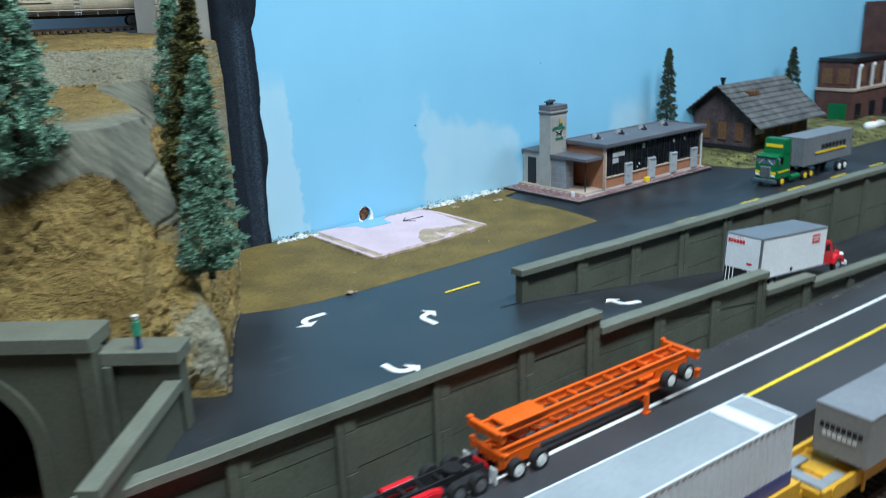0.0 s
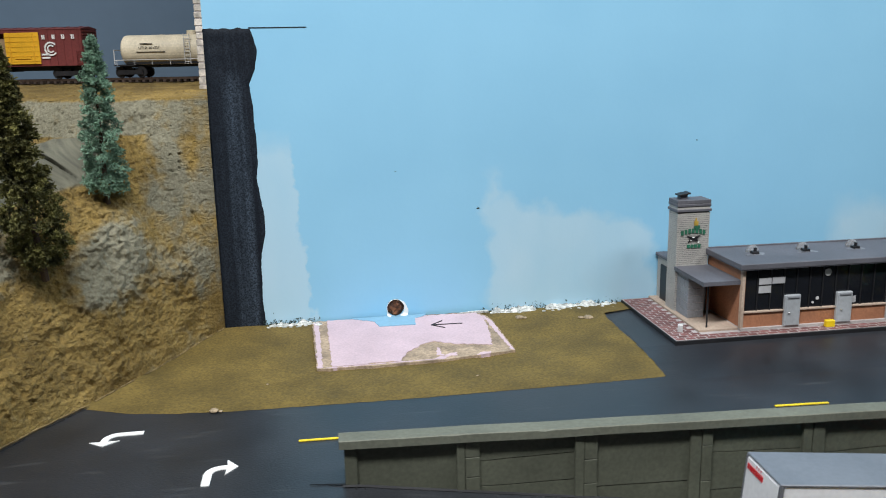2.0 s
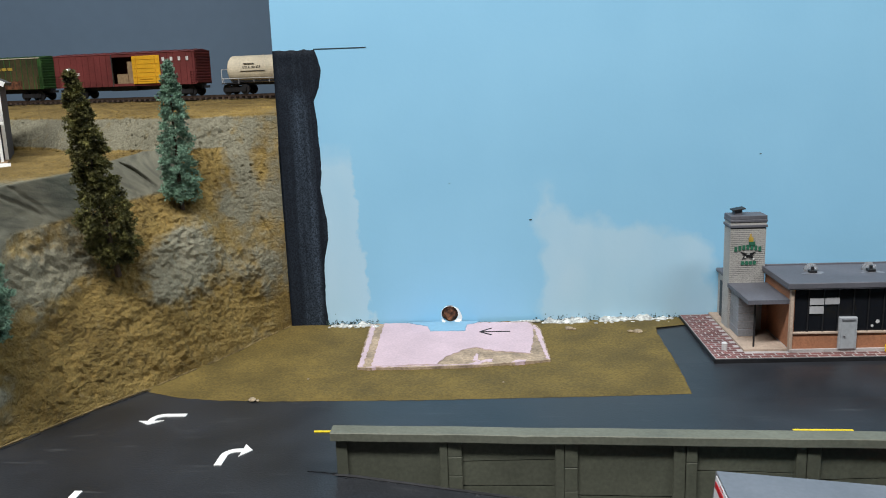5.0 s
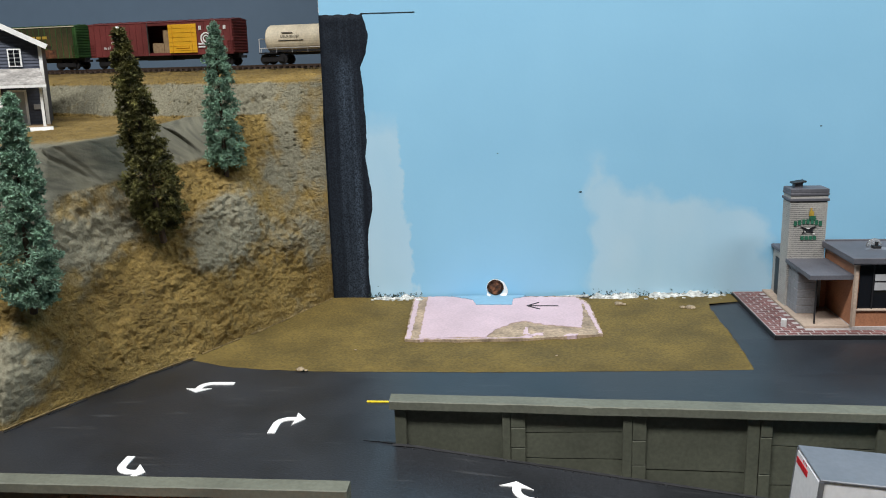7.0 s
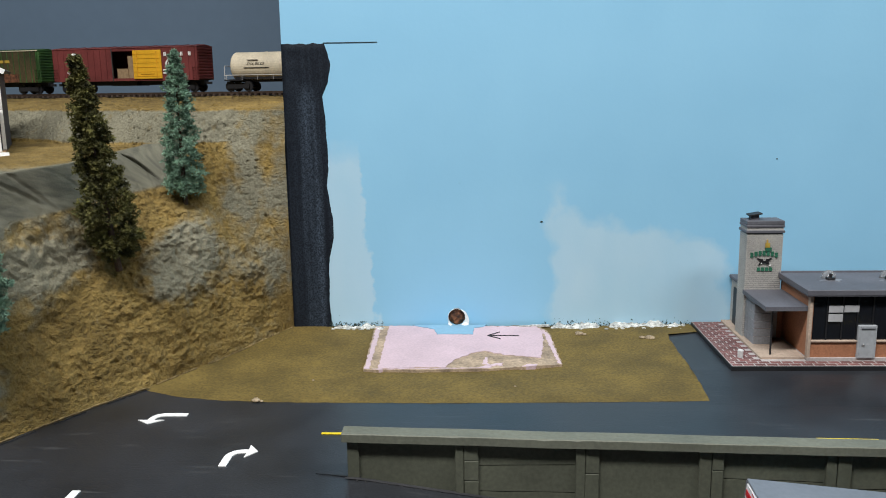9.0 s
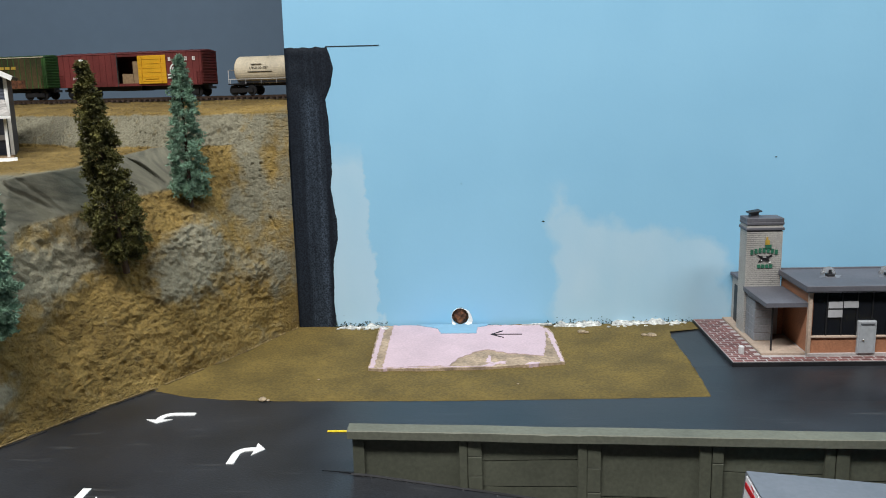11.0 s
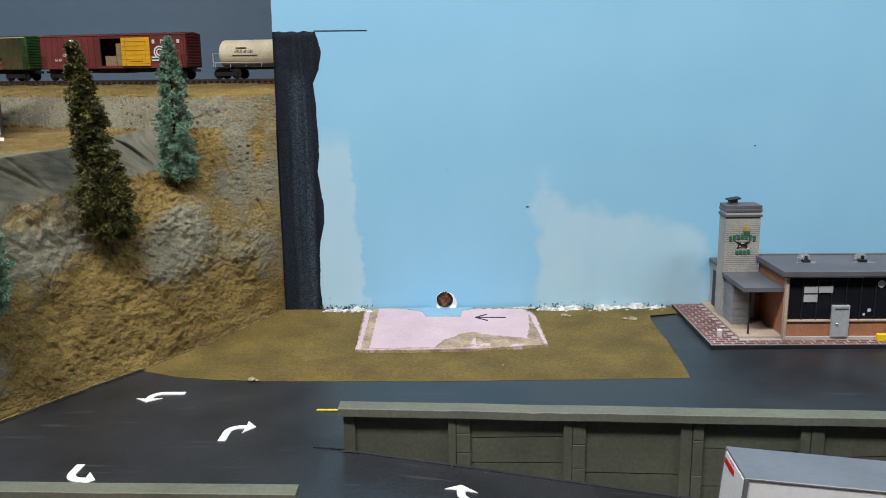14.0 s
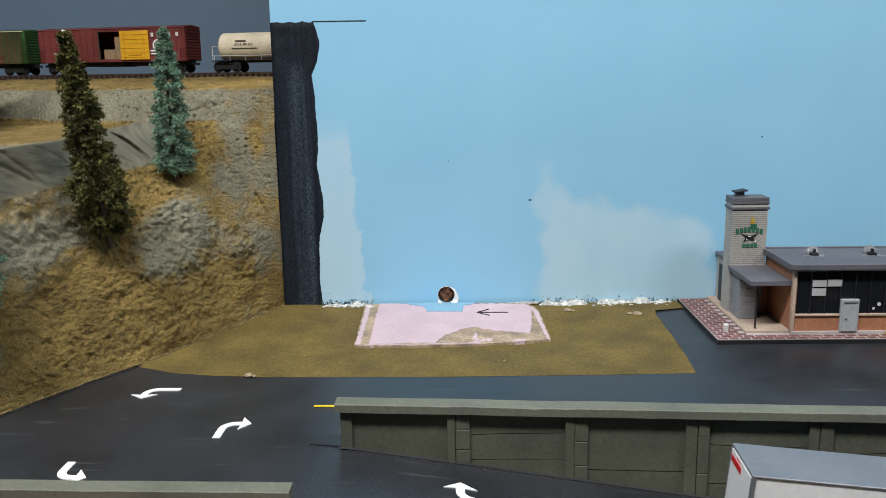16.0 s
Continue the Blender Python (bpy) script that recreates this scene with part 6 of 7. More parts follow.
for k in range(15):
    x = 0.0025 + k * (TL - 0.006) / 14
    part("side_post", boxes((x, -0.0154, 0.0162, x + 0.0013, -0.0146, 0.046)), TRAILERGREY, st)
for k in range(7):
    y = -0.0125 + k * 0.0039
    part("front_post", boxes((-0.0006, y, 0.0162, 0.0002, y + 0.001, 0.046)), TRAILERGREY, st)
part("roof", boxes((-0.0003, -0.0151, 0.0464, TL + 0.0003, 0.0151, 0.0473), bevel=0.0003), TRAILERGREY, st)
part("stripe", boxes((0.022, -0.0158, 0.0275, 0.088, -0.0153, 0.0295)), RIMYELLOW, st, "yellow side stripe")
bm = bmesh.new()
for k in range(7):
    box(bm, 0.034 + k * 0.0078, -0.0158, 0.032, 0.0395 + k * 0.0078, -0.0153, 0.0368)
part("name_bars", bm, DARK, st, "black bars in place of writing")
for y in (-0.0105, 0.0105):
    part("landing_leg", boxes((0.038, y - 0.0012, 0.0004, 0.0402, y + 0.0012, 0.0158)), DARK, st)
part("underframe", boxes((0.02, -0.005, 0.0105, 0.1, 0.005, 0.0158)), DARK, st)
add_wheels(st, (0.08, 0.0925), -0.0145, 0.0145, 0.0056, 0.0042, WHITE)


# two orange container chassis stacked beside the retaining wall
def container_chassis(m, length, label, gear=True):
    ch = thing("container_chassis", m, label, "trailer", "container chassis")
    h = 0.0165
    for s in (-1, 1):
        part("main_rail", boxes((0, s * 0.0058 - 0.0008, h - 0.0055, length, s * 0.0058 + 0.0008, h - 0.0045), (0, s * 0.0058 - 0.0004, h - 0.0046, length, s * 0.0058 + 0.0004, h - 0.0009), (0, s * 0.0058 - 0.0009, h - 0.001, length, s * 0.0058 + 0.0009, h), bevel=0.0), ORANGE, ch)
    n = 11
    for i in range(n):
        x = 0.006 + (length - 0.012) * i / (n - 1)
        part("cross_member", boxes((x - 0.0007, -0.0052, h - 0.0032, x + 0.0007, 0.0052, h - 0.0012)), ORANGE, ch)
    for x in (0.0016, length - 0.0016):
        part("bolster", boxes((x - 0.0016, -0.0142, h - 0.0042, x + 0.0016, 0.0142, h + 0.0004), bevel=0.0003), ORANGE, ch)
        for s in (-1, 1):
            part("twist_lock", boxes((x - 0.0017, s * 0.0135 - 0.0014, h + 0.0002, x + 0.0017, s * 0.0135 + 0.0014, h + 0.0016), bevel=0.0003), ORANGE, ch)
    part("deck_plate", boxes((length * 0.06, -0.0075, h - 0.0004, length * 0.24, 0.0075, h + 0.0004)), ORANGE, ch)
    part("bogie_frame", boxes((length * 0.80, -0.0066, 0.0045, length * 0.985, -0.0048, h - 0.005), (length * 0.80, 0.0048, 0.0045, length * 0.985, 0.0066, h - 0.005)), ORANGE, ch)
    if gear:
        for s in (-1, 1):
            part("landing_leg", boxes((length * 0.26, s * 0.0085 - 0.001, 0.0004, length * 0.26 + 0.003, s * 0.0085 + 0.001, h - 0.004), (length * 0.26 - 0.001, s * 0.0085 - 0.002, 0.0, length * 0.26 + 0.004, s * 0.0085 + 0.002, 0.0008)), ORANGE, ch)
        part("leg_brace", boxes((length * 0.26, -0.0085, 0.006, length * 0.26 + 0.0012, 0.0085, 0.0076)), ORANGE, ch)
    add_wheels(ch, (length * 0.835, length * 0.935), -0.0142, 0.0142, 0.0056, 0.0046, WHITE)
    return ch


yaw = -3.4
container_chassis(Matrix.Translation((-0.003, -0.3645, ROADZ + 0.0002)) @ Matrix.Rotation(radians(180 + yaw), 4, "Z"), 0.164, "bright orange container chassis standing on the road shoulder")
container_chassis(Matrix.Translation((-0.167, -0.3535, ROADZ + 0.0002 + 0.0118)) @ Matrix.Rotation(radians(yaw), 4, "Z"), 0.165, "bright orange container chassis stacked on another", gear=False)

# red tractor chassis in front of them
rt = thing("tractor_unit", Matrix.Translation((-0.171, -0.3525, ROADZ + 0.0002)) @ Matrix.Rotation(radians(180 + yaw), 4, "Z"), "red tractor unit with a long black bare frame", "truck")
for s in (-1, 1):
    part("frame_rail", boxes((0, s * 0.0048 - 0.0006, 0.0085, 0.165, s * 0.0048 + 0.0006, 0.0115)), DARK, rt)
for i in range(13):
    part("cross_member", boxes((0.004 + i * 0.011, -0.0045, 0.009, 0.0055 + i * 0.011, 0.0045, 0.011)), DARK, rt)
part("fifth_wheel", cyls(((0.017, 0, 0.0115), (0.017, 0, 0.0128), 0.0055), seg=18), DARK, rt)
for s in (-1, 1):
    bm = bmesh.new()
    prism(bm, [(0.033, 0.0125), (0.04, 0.0138), (0.058, 0.0138), (0.058, 0.004), (0.038, 0.004)], s * 0.0122 - 0.0024, s * 0.0122 + 0.0024)
    bmesh.ops.bevel(bm, geom=bm.edges[:], offset=0.0007, segments=2, affect="EDGES")
    if s > 0:
        part("side_fairing", bm, RED, rt, "red side fairing")
    else:
        bm.free()
part("fuel_tank", cyls(((0.036, -0.0105, 0.0062), (0.055, -0.0105, 0.0062), 0.0036), ((0.036, 0.0105, 0.0062), (0.055, 0.0105, 0.0062), 0.0036), seg=14), RED, rt)
part("mud_flap", boxes((-0.0015, -0.014, 0.001, -0.0008, -0.0085, 0.01), (-0.0015, 0.0085, 0.001, -0.0008, 0.014, 0.01)), WHITE, rt)
part("tail_lamp", boxes((-0.0022, -0.006, 0.0075, -0.0006, 0.006, 0.0098)), RED, rt)
bm = bmesh.new()
prism(bm, [(0.14, 0.008), (0.182, 0.008), (0.182, 0.02), (0.168, 0.022), (0.162, 0.036), (0.14, 0.036)], -0.0125, 0.0125)
part("cab", bm, RED, rt)
part("windshield", boxes((0.1625, -0.0105, 0.024, 0.1668, 0.0105, 0.034), bevel=0.0012), WINDOW, rt)
add_wheels(rt, (0.0095, 0.0235, 0.173), -0.0142, 0.0142, 0.0056, 0.0046, STEEL)


# ---- stack train on the front track ----
def rails(name, pts, z, label):
    tr = thing(name, (0, 0, 0), label, "railway track", kind="structure")
    for s in (-1, 1):
        bm = bmesh.new()
        for a, b in zip(pts, pts[1:]):
            a, b = Vector(a), Vector(b)
            d = (b - a).normalized()
            n = Vector((-d.y, d.x)) * (0.00825 * s)
            w = Vector((-d.y, d.x)) * 0.0005
            slab(bm, [tuple(a + n - w), tuple(b + n - w), tuple(b + n + w), tuple(a + n + w)], z - 0.0021, z)
        part("rail", bm, RAIL, tr)
    bm = bmesh.new()
    for a, b in zip(pts, pts[1:]):
        a, b = Vector(a), Vector(b)
        d = (b - a).normalized()
        n = Vector((-d.y, d.x)) * 0.0145
        k = int((b - a).length / 0.0068)
        for i in range(k):
            p = a + d * (0.0068 * (i + 0.5))
            w = d * 0.0013
            slab(bm, [tuple(p - n - w), tuple(p + n - w), tuple(p + n + w), tuple(p - n + w)], z - 0.0042, z - 0.002)
    tagged(part("ties", bm, TIE, tr, "dark brown wooden ties"), kind="stuff")
    return tr


rails("track_front", [(-0.7, -0.42), (1.3, -0.6)], -0.059, "railway track beside the highway")
CONTROOF = material("container_roof", (0.25, 0.265, 0.28), 0.45, vary=0.04, big_vary=0.06, bump=0.03)
CONT = material("container_white", (0.6, 0.61, 0.63), 0.4, vary=0.03, big_vary=0.05, bump=0.03)
BLUEBAND = material("container_blue", (0.02, 0.04, 0.2), 0.4)
TR = Matrix.Rotation(radians(-4.5), 4, "Z")
ct = thing("shipping_container", Matrix.Translation((-0.0785, -0.4635, -0.0275)) @ TR, "white ribbed shipping container with a blue lower band", "container")
part("body", boxes((-0.185, -0.0146, 0.0075, 0, 0.0146, 0.0362), bevel=0.0004), CONT, ct)
part("roof", boxes((-0.184, -0.0142, 0.0358, -0.0005, 0.0142, 0.0364)), CONTROOF, ct, "dull grey roof sheet")
part("blue_band", boxes((-0.185, -0.0148, 0.0, 0.0002, 0.0148, 0.0076)), BLUEBAND, ct, "dark blue lower band")
bm = bmesh.new()
for k in range(40):
    box(bm, -0.003 - k * 0.0046, -0.0151, 0.008, -0.0015 - k * 0.0046, -0.0145, 0.0355)
part("side_ribs", bm, CONT, ct)
part("top_rail", boxes((-0.1852, -0.0151, 0.0356, 0.0003, -0.0141, 0.0367), (-0.1852, 0.0141, 0.0356, 0.0003, 0.0151, 0.0367), (-0.0012, -0.0151, 0.0356, 0.0004, 0.0151, 0.0368)), CONT, ct)
part("roof_band", boxes((-0.0275, -0.0147, 0.0362, -0.0165, 0.0147, 0.0369)), CONT, ct, "bright white roof band")
wc = thing("well_car", Matrix.Translation((-0.0785, -0.4635, -0.0585)) @ TR, "yellow double-stack well car carrying the container", "rail car")
WELL = material("rail_yellow", (0.62, 0.33, 0.02), 0.5, vary=0.08, big_vary=0.12, bump=0.05)
part("side_sill", boxes((-0.19, -0.0168, 0.012, 0.006, -0.0154, 0.031), (-0.19, 0.0154, 0.012, 0.006, 0.0168, 0.031)), WELL, wc)
part("floor_pan", boxes((-0.19, -0.0155, 0.026, 0.006, 0.0155, 0.0305)), WELL, wc)
part("truck", boxes((-0.012, -0.011, 0.0005, 0.012, 0.011, 0.0115)), DARK, wc)
part("truck", boxes((-0.19, -0.011, 0.0005, -0.165, 0.011, 0.0115)), DARK, wc)
fc = thing("spine_car", Matrix.Translation((-0.066, -0.4725, -0.0585)) @ TR, "yellow flat spine car with open end platforms", "rail car")
part("centre_sill", boxes((0, -0.005, 0.012, 0.3, 0.005, 0.02)), WELL, fc)
part("deck", boxes((0.02, -0.0145, 0.0195, 0.3, 0.0145, 0.0215)), WELL, fc)
for s in (-1, 1):
    part("side_beam", boxes((0.0, s * 0.016 - 0.0012, 0.0165, 0.3, s * 0.016 + 0.0012, 0.0255), bevel=0.0002), WELL, fc)
for i in range(9):
    part("cross_beam", boxes((0.002 + i * 0.034, -0.0155, 0.0175, 0.0045 + i * 0.034, 0.0155, 0.0225)), WELL, fc)
part("end_plate", boxes((0.006, -0.013, 0.022, 0.0135, 0.013, 0.0232)), CONTROOF, fc, "worn pale deck plate")
part("hitch_plate", boxes((0.0135, -0.013, 0.0222, 0.0275, -0.0075, 0.0234), (0.0135, 0.0075, 0.0222, 0.0275, 0.013, 0.0234)), CONTROOF, fc)
for i in range(10):
    part("side_post", boxes((0.006 + i * 0.03, -0.0182, 0.0125, 0.0085 + i * 0.03, -0.0172, 0.0255)), WELL, fc)
part("truck", boxes((0.008, -0.011, 0.0005, 0.035, 0.011, 0.0118)), DARK, fc)
part("truck", boxes((0.262, -0.011, 0.0005, 0.292, 0.011, 0.0118)), DARK, fc)
pt = thing("semi_trailer", Matrix.Translation((-0.0385, -0.4825, -0.0372)) @ TR, "grey highway trailer riding on the spine car", "trailer")
GTR = material("trailer_dull_grey", (0.22, 0.22, 0.21), 0.5, vary=0.05, big_vary=0.08)
part("body", boxes((0, -0.0148, 0.008, 0.16, 0.0148, 0.0355), bevel=0.0006), GTR, pt)
part("roof", boxes((-0.0002, -0.015, 0.0352, 0.1602, 0.015, 0.0362), bevel=0.0004), TRAILERGREY, pt)
bm = bmesh.new()
for k in range(8):
    box(bm, -0.0005, -0.0112 + k * 0.0029, 0.0235, 0.0001, -0.0092 + k * 0.0029, 0.0262)
part("name_bars", bm, DARK, pt, "dark bars in place of writing")
bm = bmesh.new()
for k in range(7):
    box(bm, -0.0005, -0.0085 + k * 0.0027, 0.0188, 0.0001, -0.0066 + k * 0.0027, 0.0216)
part("name_bars", bm, SILVER, pt, "pale bars in place of writing")
part("underframe", boxes((0.01, -0.006, 0.001, 0.155, 0.006, 0.0082)), DARK, pt)


# ---- freight cars on the upper track ----
UPY = lambda x: 0.262 - 0.23 * (x + 0.34)
RZ = 0.1918
rails("track_upper", [(-1.2, UPY(-1.2)), (0.3, UPY(0.3))], RZ, "weathered track along the hilltop")
UM = lambda x: Matrix.Translation((x, UPY(x), RZ)) @ Matrix.Rotation(math.atan(-0.23), 4, "Z")


def car_truck(root, x, col=DARK):
    part("truck", boxes((x - 0.012, -0.0112, 0.003, x + 0.012, -0.0095, 0.0075), (x - 0.012, 0.0095, 0.003, x + 0.012, 0.0112, 0.0075), (x - 0.003, -0.01, 0.004, x + 0.003, 0.01, 0.009)), col, root)
    for dx in (-0.0102, 0.0102):
        part("wheelset", cyls(((x + dx, -0.0095, 0.0053), (x + dx, -0.007, 0.0053), 0.0053), ((x + dx, 0.007, 0.0053), (x + dx, 0.0095, 0.0053), 0.0053), ((x + dx, -0.007, 0.0053), (x + dx, 0.007, 0.0053), 0.0012), seg=16), DARK, root)


def boxcar(m, mat_, label, length=0.177, door=None, bars=True):
    c = thing("boxcar", m, label, "rail car")
    h0, h1, w = 0.0125, 0.0465, 0.0152
    L = length / 2
    if door:
        d0, d1, d2 = door
        part("side_panel", boxes((-L, -w, h0, d0, -w + 0.0006, h1)), mat_, c)
        part("side_panel", boxes((d1, -w, h0, L, -w + 0.0006, h1)), mat_, c)
        part("door_header", boxes((d0, -w, h1 - 0.003, d1, -w + 0.0006, h1)), mat_, c)
        part("door_sill", boxes((d0, -w - 0.0006, h0, d1, -w + 0.0006, h0 + 0.0028)), mat_, c)
        part("floor_deck", boxes((-L, -w + 0.0006, h0, L, w, h0 + 0.0024)), TIE, c)
        part("back_side", boxes((-L, w - 0.0006, h0, L, w, h1)), mat_, c)
        part("end_wall", boxes((-L, -w, h0, -L + 0.0006, w, h1)), mat_, c)
        part("end_wall", boxes((L - 0.0006, -w, h0, L, w, h1)), mat_, c)
        part("door_post", boxes((d0 - 0.0008, -w - 0.0006, h0, d0 + 0.0002, -w + 0.0008, h1)), STEEL, c)
        dr = part("plug_door", boxes((d2[0], -w - 0.0016, h0 + 0.002, d2[1], -w - 0.0006, h1 - 0.0025), bevel=0.0002), CARYELLOW, c, "bright yellow sliding door")
        bm = bmesh.new()
        for k in range(6):
            z = h0 + 0.0045 + k * 0.0046
            box(bm, d2[0] + 0.0008, -w - 0.002, z, d2[1] - 0.0008, -w - 0.0014, z + 0.0006)
        for x in (d2[0] + 0.005, d2[1] - 0.0055):
            cyl(bm, (x, -w - 0.0022, h0 + 0.003), (x, -w - 0.0022, h1 - 0.0035), 0.0004, seg=6)
        box(bm, d2[0] + 0.009, -w - 0.0024, h0 + 0.007, d2[1] - 0.009, -w - 0.0014, h0 + 0.0085)
        part("door_rib", bm, CARYELLOW, dr)
        part("carton", boxes((d0 + 0.003, -w + 0.003, h0 + 0.0024, d0 + 0.0165, -w + 0.014, h0 + 0.013), (d0 + 0.016, -w + 0.004, h0 + 0.0024, d0 + 0.024, -w + 0.014, h0 + 0.026)), CARTON, c, "brown cardboard cartons")
    else:
        part("body", boxes((-L, -w, h0, L, w, h1), bevel=0.0003), mat_, c)
        part("side_door", boxes((-0.016, -w - 0.0008, h0 + 0.001, 0.012, -w, h1 - 0.002)), mat_, c)
    x = -L + 0.006
    while x < L - 0.003:
        if not door or not (door[0] - 0.002 < x < max(door[1], door[2][1]) + 0.001):
            part("side_post", boxes((x, -w - 0.0006, h0, x + 0.001, -w + 0.0002, h1 - 0.0005)), mat_, c)
        x += 0.0076
    for s in (-1, 1):
        bm = bmesh.new()
        for k in range(11):
            z = h0 + 0.002 + k * 0.003
            cyl(bm, (s * L, -w + 0.001, z), (s * L, w - 0.001, z), 0.0009, seg=6)
        part("end_rib", bm, mat_, c)
    bm = bmesh.new()
    prism(bm, [(-w - 0.0006, h1), (w + 0.0006, h1), (w, h1 + 0.0007), (0, h1 + 0.0026), (-w, h1 + 0.0007)], -L - 0.0006, L + 0.0006)
    bmesh.ops.transform(bm, matrix=Matrix.Rotation(radians(90), 4, "Z"), verts=bm.verts)
    part("roof", bm, mat_, c)
    bm = bmesh.new()
    for k in range(14):
        x = -L + 0.006 + k * (2 * L - 0.012) / 13
        prism(bm, [(-w, h1 + 0.0003), (w, h1 + 0.0003), (w, h1 + 0.0011), (0, h1 + 0.003), (-w, h1 + 0.0011)], x, x + 0.0012)
    bmesh.ops.transform(bm, matrix=Matrix.Rotation(radians(90), 4, "Z"), verts=bm.verts)
    part("roof_rib", bm, mat_, c)
    part("ladder", boxes((L - 0.0065, -w - 0.0012, h0, L - 0.006, -w - 0.0004, h0 + 0.014), (L - 0.001, -w - 0.0012, h0, L - 0.0005, -w - 0.0004, h0 + 0.014), *[(L - 0.0065, -w - 0.0012, h0 + 0.002 + k * 0.0028, L - 0.0005, -w - 0.0006, h0 + 0.0024 + k * 0.0028) for k in range(5)]), mat_, c)
    part("ladder", boxes((-L + 0.006, -w - 0.0012, h0, -L + 0.0065, -w - 0.0004, h0 + 0.014), *[(-L + 0.0005, -w - 0.0012, h0 + 0.002 + k * 0.0028, -L + 0.0065, -w - 0.0006, h0 + 0.0024 + k * 0.0028) for k in range(5)]), mat_, c)
    part("underframe", boxes((-L, -0.004, 0.008, L, 0.004, 0.0126), (-0.02, -0.011, 0.0075, 0.012, 0.011, 0.0125)), DARK, c)
    part("coupler", boxes((L, -0.0012, 0.008, L + 0.006, 0.0012, 0.0105)), DARK, c)
    part("coupler", boxes((-L - 0.006, -0.0012, 0.008, -L, 0.0012, 0.0105)), DARK, c)
    car_truck(c, -L + 0.02)
    car_truck(c, L - 0.02)
    return c


red = boxcar(UM(-0.344), BOXCARRED, "brown-red boxcar with an open doorway and yellow door", door=(-0.0135, 0.0135, (0.0125, 0.0465)))


def lettering(root, text, x, z, size, mat_, y=-0.0161):
    cu = bpy.data.curves.new("lettering", "FONT")
    cu.body, cu.size, cu.extrude = text, size, 0.0001
    tmp = bpy.data.objects.new("tmp", cu)
    scene.collection.objects.link(tmp)
    me = bpy.data.meshes.new_from_object(tmp.evaluated_get(bpy.context.evaluated_depsgraph_get()))
    bpy.data.objects.remove(tmp)
    me.materials.clear()
    me.materials.append(mat_)
    ob = new("lettering", me)
    ob.parent = root
    ob.matrix_local = pose(x, y, z, 90, 0, 0)
    return ob


bm = bmesh.new()
for k, x in enumerate((0.0495, 0.0595, 0.069, 0.0785)):
    box(bm, x, -0.0163, 0.0375, x + 0.0012, -0.0157, 0.0415)
    box(bm, x + 0.0018, -0.0163, 0.0375, x + 0.0028, -0.0157, 0.0415)
part("name_bars", bm, WHITE, red, "white bars in place of the road name")
bm = bmesh.new()
for k in range(20):
    a0, a1 = radians(40 + k * 14), radians(40 + (k + 1) * 14)
    for r0, r1 in ((0.0052, 0.0066), (0.0026, 0.0038)):
        prism(bm, [(0.0575 + r * math.cos(a), 0.0285 + r * math.sin(a)) for r, a in ((r0, a0), (r1, a0), (r1, a1), (r0, a1))], -0.0164, -0.0157)
for k in range(2):
    box(bm, 0.048, -0.0164, 0.0195 + k * 0.003, 0.056, -0.0157, 0.021 + k * 0.003)
part("emblem", bm, WHITE, red, "white round striped emblem")
lettering(red, "CR", -0.0605, 0.0255, 0.0042, WHITE)
lettering(red, "16 67", -0.071, 0.0205, 0.0042, WHITE)
green = boxcar(UM(-0.5335), CARGREEN, "weathered green boxcar with ribbed end")
bm = bmesh.new()
for k in range(4):
    box(bm, 0.02 + k * 0.008, -0.0163, 0.034, 0.026 + k * 0.008, -0.0157, 0.037)
CARSIDE = material("weathered_green_side", (0.035, 0.05, 0.014), 0.7, grain=600, vary=0.2, big=32, big_vary=0.3, bump=0.1, tint=(0.1, 0.062, 0.026))
part("weathered_side", boxes((-0.088, -0.01562, 0.0128, 0.084, -0.0151, 0.0462)), CARSIDE, green, "olive green side stained brown")
part("roof_edge", boxes((-0.0885, -0.0164, 0.0463, 0.0875, -0.0152, 0.0472)), TANK, green, "dusty tan roof edge")
part("faded_bars", bm, SIGNGOLD, green, "faded tan bars in place of writing")
part("rust_patch", boxes((0.03, -0.0162, 0.013, 0.06, -0.0157, 0.022)), RUST, green, "rusty lower side panel")


